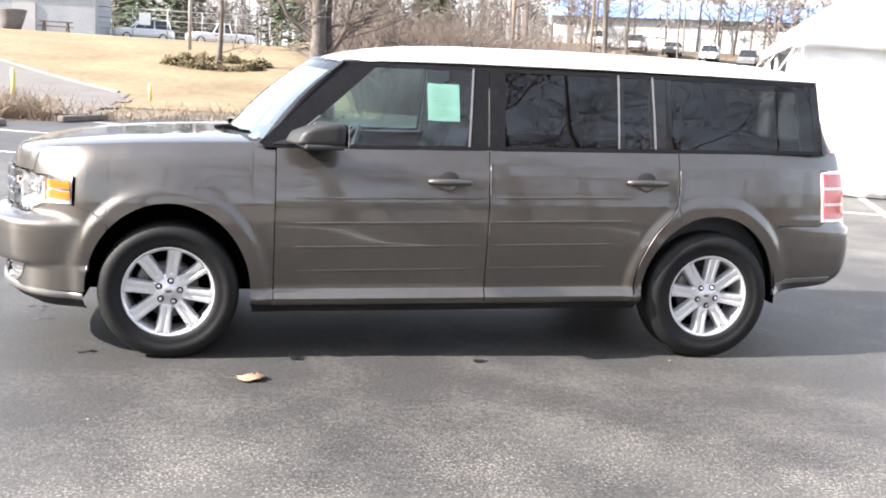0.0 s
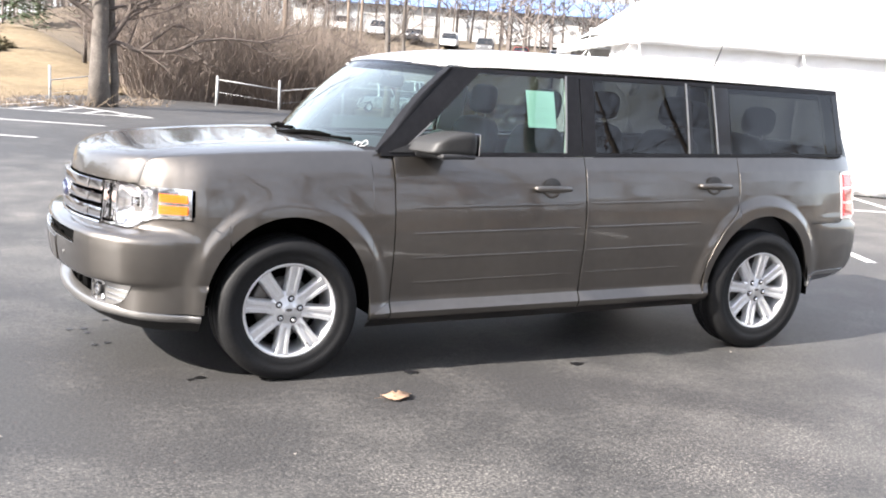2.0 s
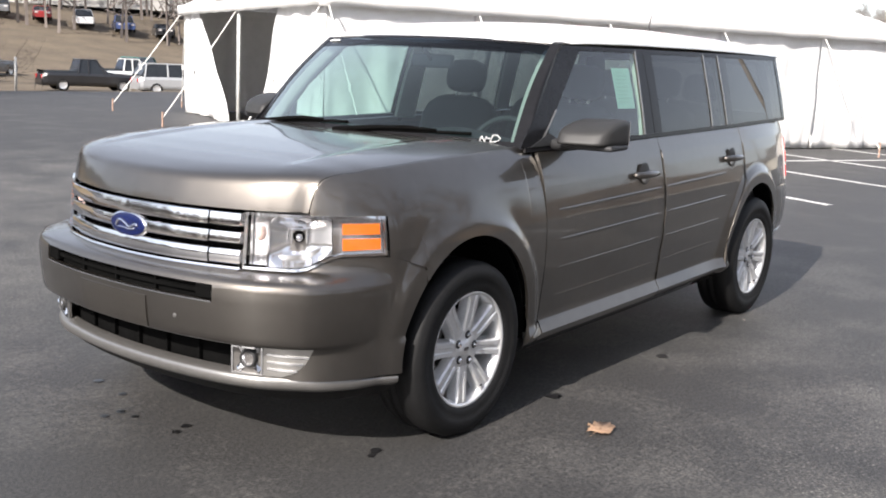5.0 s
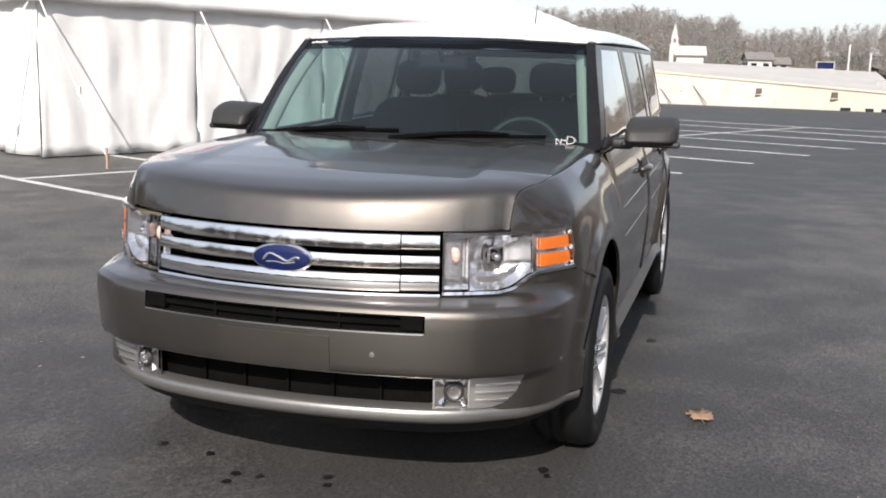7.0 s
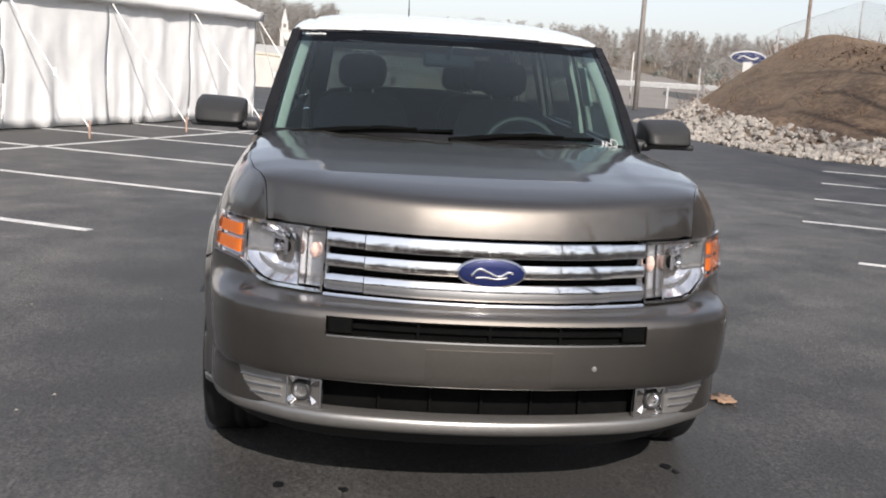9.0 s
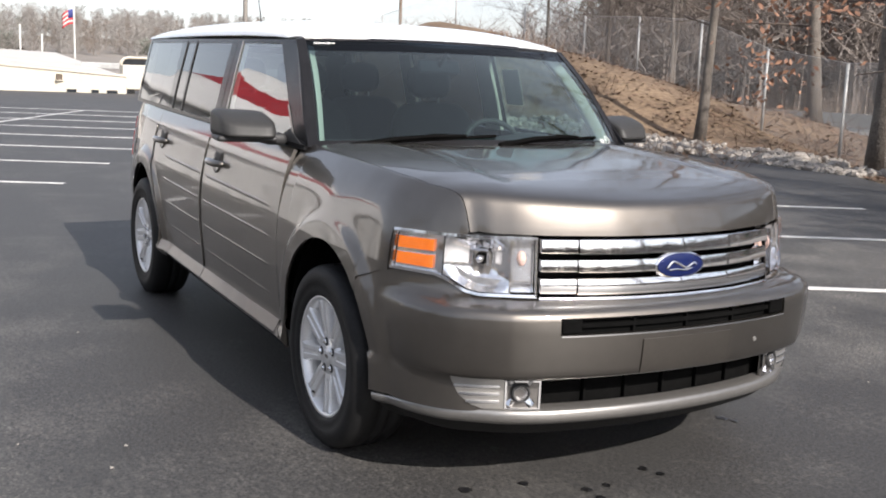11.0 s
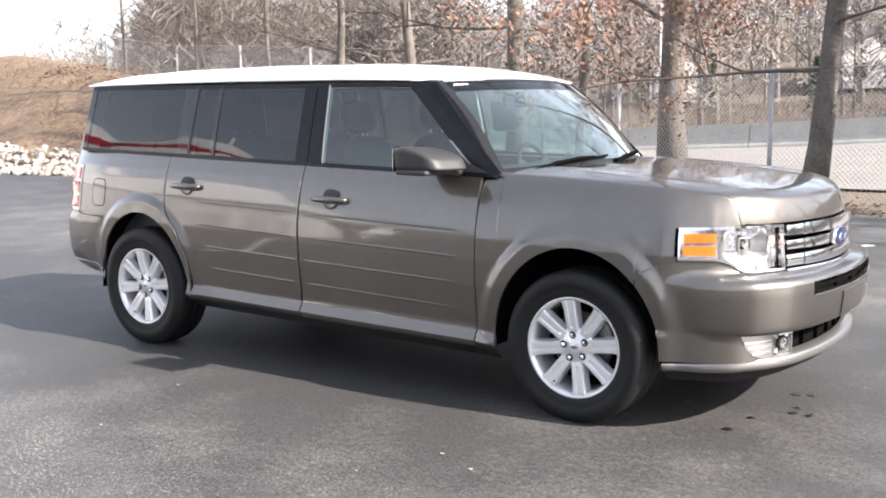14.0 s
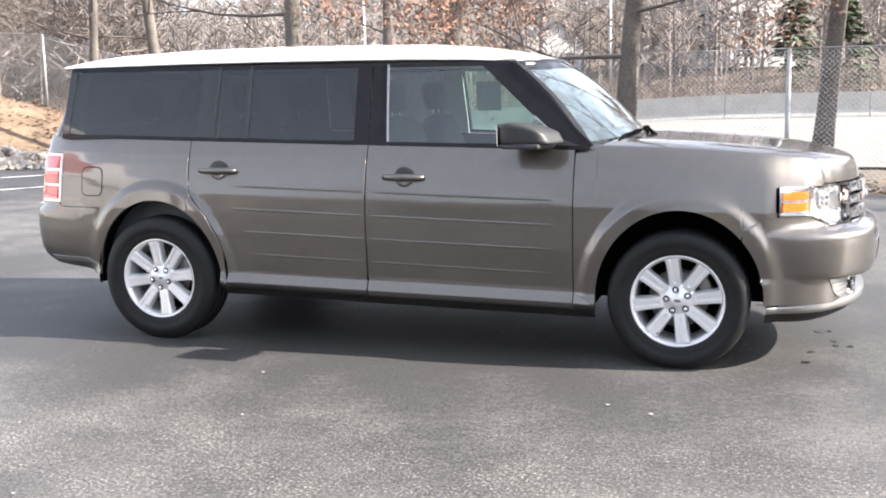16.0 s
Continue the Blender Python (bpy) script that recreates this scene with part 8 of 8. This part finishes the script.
def flagpiece(nm, u0, u1, v0, v1, material):
    vs, fs = [], []
    for j in range(3):
        for i in range(9):
            u, v = u0 + (u1 - u0) * i / 8, v0 + (v1 - v0) * j / 2
            vs.append((0.12 * math.sin(u * 7) * u, 0.1 + 0.95 * u, 8.4 - 1.3 * v - 0.5 * u * u))
    for j in range(2):
        for i in range(8):
            k = j * 9 + i
            fs.append((k, k + 1, k + 10, k + 9))
    o = obj(nm, vs, fs, material, fl)
    o.modifiers.new("thick", "SOLIDIFY").thickness = 0.01


for k in range(7):
    flagpiece("flag_stripe", 0.0 if k > 3 else 0.42, 1.0, k / 7, (k + 1) / 7, M_FLAGRED if k % 2 == 0 else M_SIDING)
flagpiece("flag_canton", 0.0, 0.42, 0.0, 4 / 7, M_FLAGBLUE)


# parked vehicles, built from one simple form of body, glass and wheels
def paint(name, c):
    return pbr(name, c, 0.35, 0.2, 0.05, 2.0, coat=0.8)


PAINTS = {"white": paint("white_paint", (0.72, 0.72, 0.71)), "black": paint("black_paint", (0.02, 0.02, 0.022)), "silver": paint("silver_paint", (0.42, 0.43, 0.44)), "red": paint("red_paint", (0.30, 0.03, 0.03)),
          "green": paint("teal_paint", (0.02, 0.12, 0.11)), "grey": paint("grey_paint", (0.16, 0.165, 0.17)), "blue": paint("blue_paint", (0.05, 0.08, 0.2))}
FORMS = {"pickup": (5.5, 1.0, [(0.30, 1.05), (0.36, 1.12), (0.46, 1.75), (0.62, 1.78), (0.66, 1.15), (0.98, 1.12)]),
         "suv": (4.8, 0.95, [(0.26, 1.05), (0.30, 1.10), (0.42, 1.70), (0.90, 1.72), (0.97, 1.1)]),
         "sedan": (4.7, 0.9, [(0.28, 0.95), (0.34, 1.0), (0.46, 1.42), (0.72, 1.43), (0.86, 1.02), (0.98, 0.98)])}


def vehicle(kind, colour, at, turn, label):
    L, w, top = FORMS[kind]
    x, y = at
    z = land(x, y) + 0.03 if not inside_lot(x, y) else 0.0
    v = thing("parked_" + kind, label, "car", (x, y, z), "parked cars")
    v.rotation_euler = (0, 0, radians(turn))
    body = [(0.0, 0.75), (0.02, 0.92), (0.10, 0.98)] + [(0.28, 1.02)] + [(0.60, 1.04), (0.95, 1.02), (0.995, 0.9), (1.0, 0.6)]
    bm = bmesh.new()
    rows = []
    for f, h in body:
        xx = (f - 0.5) * L
        ww = w * (0.90 if f < 0.03 or f > 0.97 else 1.0)
        rows.append([bm.verts.new((xx, yy * ww, zz)) for yy, zz in ((-0.9, 0.28), (-1.0, 0.45), (-1.0, h - 0.18), (-0.92, h), (0.92, h), (1.0, h - 0.18), (1.0, 0.45), (0.9, 0.28))])
    for a, b in zip(rows, rows[1:]):
        for k in range(8):
            bm.faces.new((a[k], b[k], b[(k + 1) % 8], a[(k + 1) % 8]))
    bm.faces.new(rows[0]), bm.faces.new(rows[-1][::-1])
    bmesh.ops.recalc_face_normals(bm, faces=bm.faces[:])
    bev = [e for e in bm.edges if e.calc_face_angle(0) > 0.5]
    bmesh.ops.bevel(bm, geom=bev, offset=0.04, segments=2, affect="EDGES")
    part("body", bm, PAINTS[colour], v, smooth=False)
    bm = bmesh.new()
    rows = []
    for f, h in top:
        xx = (f - 0.5) * L
        t_ = smooth01((h - 1.0) / 0.6)
        rows.append([bm.verts.new((xx, s_ * w * (0.93 - 0.20 * t_ * k), 0.98 + (h - 0.98) * k)) for s_, k in ((-1, 0), (-1, 1), (1, 1), (1, 0))])
    for a, b in zip(rows, rows[1:]):
        for k in range(3):
            bm.faces.new((a[k], b[k], b[k + 1], a[k + 1]))
    part("glasshouse", bm, M_DKGLASS, v)
    tops = [(f, h) for f, h in top if h > 1.38]
    x0, x1 = (tops[0][0] - 0.5) * L, (tops[-1][0] - 0.5) * L
    part("roof_panel", boxm((x1 - x0 + 0.1, w * 1.52, 0.07), ((x0 + x1) / 2, 0, tops[0][1] + 0.01), (0, 0, 0), 0.03), PAINTS[colour], v)
    for s_ in (-1, 1):
        for xx, zt in ((x0 - 0.25, 0.45), (x1 + 0.12, 0.3), ((x0 + x1) / 2, 0.0)):
            top_z_ = tops[0][1]
            a = Vector((x0 if zt == 0.45 else x1 if zt == 0.3 else xx, s_ * w * 0.76, top_z_))
            b = Vector((x0 - 0.45 if zt == 0.45 else x1 + 0.15 if zt == 0.3 else xx, s_ * w * 0.94, 1.0))
            part("pillar", tube(bmesh.new(), [a, b], [0.045, 0.05], 6), PAINTS[colour], v)
        for xx in (-0.30 * L, 0.30 * L):
            wh = part("wheel", lathe(bmesh.new(), [(0.0, -0.1), (0.30, -0.11), (0.34, -0.08), (0.345, 0.08), (0.31, 0.11), (0.22, 0.11)], 24, "y", Matrix.Translation((xx, s_ * (w - 0.10), 0.345)) @ Matrix.Diagonal((1, s_, 1, 1))), M_RUBBER, v, smooth=True)
            part("rim", lathe(bmesh.new(), [(0.225, 0.112), (0.21, 0.10), (0.08, 0.09), (0.0, 0.10)], 20, "y", Matrix.Translation((xx, s_ * (w - 0.10), 0.345)) @ Matrix.Diagonal((1, s_, 1, 1))), M_ALLOY, wh, smooth=True)
        part("headlight", boxm((0.06, 0.32, 0.16), (-0.5 * L + 0.02, s_ * w * 0.62, 0.78), (0, 0, 0), 0.02), M_TAILW, v)
        part("tail_light", boxm((0.06, 0.22, 0.22), (0.5 * L - 0.02, s_ * w * 0.70, 0.78), (0, 0, 0), 0.02), M_RED, v)
    return v


LOTCARS = [("sedan", "black", (24.0, 53.0), -160, "black car parked in the lower lot"), ("pickup", "white", (20.4, 50.6), -158, "white pickup parked in the lower lot"), ("sedan", "red", (23.5, 55.5), -160, "red car parked in the lower lot"),
           ("sedan", "silver", (26.3, 55.0), -158, "silver car parked in the lower lot"), ("pickup", "white", (27.2, 60.5), -160, "white pickup parked in the lower lot"), ("suv", "black", (26.5, 65), -160, "black wagon parked in the lower lot"),
           ("sedan", "grey", (30.5, 60), -158, "grey car parked in the lower lot"), ("pickup", "black", (27.0, 43.8), 160, "black pickup parked beyond the lot"), ("suv", "green", (40, 57), -155, "teal wagon parked beside the marquee"),
           ("pickup", "white", (33.0, 48.5), 160, "white pickup parked beyond the lot"), ("suv", "silver", (29.5, 40.0), 160, "silver wagon parked beyond the lot")]
for kind_, colour_, (x_, y_), turn_, label_ in LOTCARS:
    vehicle(kind_, colour_, (x_ * 1.12, y_ * 1.12), turn_, label_)
for k in range(11):
    col = ("white", "silver", "black", "white", "grey", "red", "white", "blue", "black", "silver", "white")[k]
    vehicle(("suv", "pickup", "sedan")[k % 3], col, (38 + 3.4 * k, 104 - 2.0 * k), 60, col + " parked vehicle in the upper row, far off")
for k, (kind, col) in enumerate((("pickup", "white"), ("suv", "white"), ("sedan", "red"), ("pickup", "white"))):
    vehicle(kind, col, (-2.5 - 6.2 * k, 83 + (k % 2)), 8 + 5 * k, col + " " + {"suv": "wagon"}.get(kind, kind) + " parked at the top of the lawn")

# shrub bed, bollard, wheel stops
def low_shrubs(name, spots, seed, label):
    """Low spreading evergreen shrubs: many small leafy sprays in flat mounds."""
    rnd = random.Random(seed)
    vs, fs = [], []
    for x, y, h in spots:
        z = land(x, y)
        for k in range(260):
            a, r = rnd.uniform(0, math.tau), 0.52 * math.sqrt(rnd.random())
            c = Vector((x + r * math.cos(a), y + r * math.sin(a), z + h * (1 - (r / 0.56) ** 2) * rnd.uniform(0.3, 1.0)))
            u = Vector((rnd.uniform(-1, 1), rnd.uniform(-1, 1), rnd.uniform(-0.2, 1))).normalized() * 0.09
            w = Vector((-u.y, u.x, rnd.uniform(-0.03, 0.03))) * 0.5
            i = len(vs)
            vs += [c - u, c + w, c + u, c - w]
            fs.append((i, i + 1, i + 2, i + 3))
    return tagged(obj(name, vs, fs, M_SHRUB, smooth=False), label, "shrubs", kind="stuff")


M_SHRUB = pbr("dull_shrub", (0.105, 0.090, 0.045), 0.85, 0, 0.3, 1.1, col2=(0.21, 0.170, 0.090))
sh = low_shrubs("shrub_bed", [(-2.07 + 2.1 * math.cos(a) + 0.3 * math.sin(5 * a), 48 + 2.0 * math.sin(a) + 0.3 * math.cos(7 * a), 0.34 + 0.12 * (i % 3)) for i, a in enumerate(np.linspace(0, math.tau, 27)[:-1])], 97, "low dull green shrubs round the ornamental tree")
bl = thing("bollard", "faded yellow steel bollard", "bollard", (-8.2, 29.5, land(-8.2, 29.5)))
part("post", tube(bmesh.new(), [(0, 0, -0.1), (0, 0, 0.95), (0, 0, 1.0)], [0.08, 0.08, 0.04], 14), M_YELLOW, bl, smooth=True)
# low kerb between the road and the lawn, and a short post
M_OLDCONC2 = pbr("grey_kerb", (0.19, 0.175, 0.155), 0.9, 0, 0.25, 2.0, bump=0.003, bscale=60)
ps = [(x, 36.4 - 1.75 * (x + 6.8), land(x, 36.4 - 1.75 * (x + 6.8)) + 0.06) for x in np.linspace(-5.4, -22, 30)]
tagged(part("road_kerb", tube(bmesh.new(), ps, [0.075] * 30, 6), M_OLDCONC2), "pale concrete kerb between road and lawn", "kerb", kind="structure")
lp = thing("marker_post", "short faded yellow marker post on the lawn", "post", (-4.1, 31.6, land(-4.1, 31.6)))
part("post", tube(bmesh.new(), [(0, 0, -0.1), (0, 0, 0.55), (0, 0, 0.58)], [0.06, 0.06, 0.03], 12), M_YELLOW, lp, smooth=True)
# wire fence with a blank sign along the crest of the lawn
cf = thing("crest_fence", "galvanised wire fence along the lawn's crest", "fence", (-11.6, 78, land(-8, 78)))
for k in range(6):
    part("post", tube(bmesh.new(), [(2.6 * k, 0, -0.3), (2.6 * k, 0, 2.3)], [0.04, 0.04], 8), M_GALV, cf, smooth=True)
for z in (0.3, 0.7, 1.1, 1.5, 1.9, 2.28):
    part("wire" if z < 2 and z != 1.5 else "rail", tube(bmesh.new(), [(0, 0, z), (13, 0, z)], [0.012 if z < 2 and z != 1.5 else 0.03] * 2, 6), M_GALV, cf, smooth=True)
ns = thing("notice_board", "blank white notice board hung on the wire fence", "sign", (-8.1, 77.93, land(-8, 78)))
part("board", boxm((0.85, 0.03, 0.9), (0, 0, 1.55), (0, 0, 0), 0.008), M_WHITE, ns)
part("bracket", boxm((0.06, 0.05, 1.2), (0, 0.03, 1.5), (0, 0, 0), 0.004), M_GALV, ns)
tub = thing("planter_tub", "large dark round planter tub by the workshop", "planter", (-16.6, 72.2, land(-16.6, 72.2)))
part("tub", tube(bmesh.new(), [(0, 0, 0), (0, 0, 0.5), (0, 0, 1.35), (0, 0, 1.42)], [0.55, 0.75, 1.0, 1.02], 28), M_SHINGLE, tub, smooth=True)
part("soil", tube(bmesh.new(), [(0, 0, 1.36), (0, 0, 1.45)], [0.95, 0.9], 24), M_DIRT, tub, "dark soil")
M_OLDCONC = pbr("dirty_concrete", (0.13, 0.115, 0.10), 0.9, 0, 0.25, 3.0, bump=0.003, bscale=60)
for k, u in enumerate((8.0, 11.8)):
    p = grid(-13.75, u)
    ws = thing("wheel_stop", "grey concrete wheel stop at the lot's edge", "wheel stop", (p[0], p[1], 0), "wheel stops")
    part("block", boxm((1.85, 0.17, 0.14), (0, 0, 0.075), (0, 0, math.degrees(math.atan2(U.y, U.x))), 0.03), M_OLDCONC, ws)
# service road up the lawn's side
M_OLDROAD = pbr("worn_service_road", (0.088, 0.080, 0.074), 0.9, 0, 0.25, 0.5, col2=(0.130, 0.120, 0.111), fine=16, bump=0.004, bscale=60)
field("service_road", -60, -3, 14, 74, 171, 180, M_OLDROAD, lambda x, y: road_in(x, y) and not inside_lot(x, y), 0.06, "grey service road beside the lawn", "road")

# on the asphalt near the car: a dead leaf, specks of paper, oil spots
M_LEAF1 = pbr("curled_dead_leaf", (0.24, 0.145, 0.090), 0.8, 0, 0.2, 60, col2=(0.36, 0.24, 0.16))
M_OIL = pbr("oil_spot", (0.010, 0.010, 0.011), 0.35, 0, 0.3, 30)


def leaf(at, size, turn, seed):
    rnd = random.Random(seed)
    t = thing("dead_leaf", "curled pale brown dead leaf on the asphalt", "leaf", (at[0], at[1], 0.006), "dead leaves")
    vs, fs = [], []
    outline = []
    for k in range(28):
        a = k / 28 * math.tau
        r = size * (0.90 + 0.10 * math.cos(5 * a + 0.4)) * (0.72 + 0.28 * rnd.random()) * (1.25 - 0.5 * abs(math.sin(a)))
        outline.append((r * math.cos(a + radians(turn)), r * math.sin(a + radians(turn)), 0.006 + 0.018 * abs(math.sin(1.5 * a)) * rnd.random()))
    vs = [(0, 0, 0.004)] + outline
    fs = [(0, 1 + k, 1 + (k + 1) % 28) for k in range(28)]
    o = obj("blade", vs, fs, M_LEAF1, t)
    o.modifiers.new("thick", "SOLIDIFY").thickness = 0.002
    part("stem", tube(bmesh.new(), [(0, 0, 0.006), (size * 1.5 * math.cos(radians(turn + 170)), size * 1.5 * math.sin(radians(turn + 170)), 0.012)], [0.002, 0.001], 5), M_LEAF1, t)


leaf((-1.078, -1.319), 0.085, 20, 1)
leaf((1.2, -4.1), 0.05, 60, 2)
rd = random.Random(12)
for k, (x, y, s_) in enumerate(((-0.837, -0.945, 0.045), (0.153, -1.0, 0.04), (-2.133, 0.642, 0.026), (-2.162, 0.421, 0.022), (-2.303, 0.242, 0.020), (-2.377, 0.236, 0.018), (-2.222, -0.081, 0.022), (-1.888, -0.798, 0.026), (-2.297, 0.146, 0.016), (-1.82, 0.331, 0.02), (-1.94, -0.82, 0.018), (-2.29, -0.107, 0.018))):
    vs = [(0, 0, 0)] + [(s_ * rd.uniform(0.6, 1.4) * math.cos(a), s_ * rd.uniform(0.5, 1.1) * math.sin(a), 0) for a in np.linspace(0, math.tau, 15)[:-1]]
    o = obj("oil_spot", [(x + a, y + b, 0.0045) for a, b, c in vs], [(0, 1 + j, 1 + (j + 1) % 14) for j in range(14)], M_OIL)
    tagged(o, "small dark oil spot on the asphalt", "stain", "oil spots", "structure")
vs, fs = [], []
for k in range(70):
    a, r = rd.uniform(0, math.tau), rd.uniform(1.6, 7)
    x, y = r * math.cos(a) * 1.25 - 0.5, r * math.sin(a)
    if abs(x) < 2.6 and abs(y) < 1.0:
        continue
    s_ = rd.uniform(0.004, 0.010)
    i = len(vs)
    b = rd.uniform(0, 6)
    vs += [(x + s_ * math.cos(b + j * 1.57) * (1 + 0.6 * (j % 2)), y + s_ * math.sin(b + j * 1.57), 0.006 + 0.004 * (j % 2)) for j in range(4)] + [(x, y, 0.010)]
    fs += [(i, i + 1, i + 4), (i + 1, i + 2, i + 4), (i + 2, i + 3, i + 4), (i + 3, i, i + 4)]
tagged(obj("grit_specks", vs, fs, M_STONE, smooth=False), "pale grit and paper specks on the asphalt", "debris", kind="stuff")
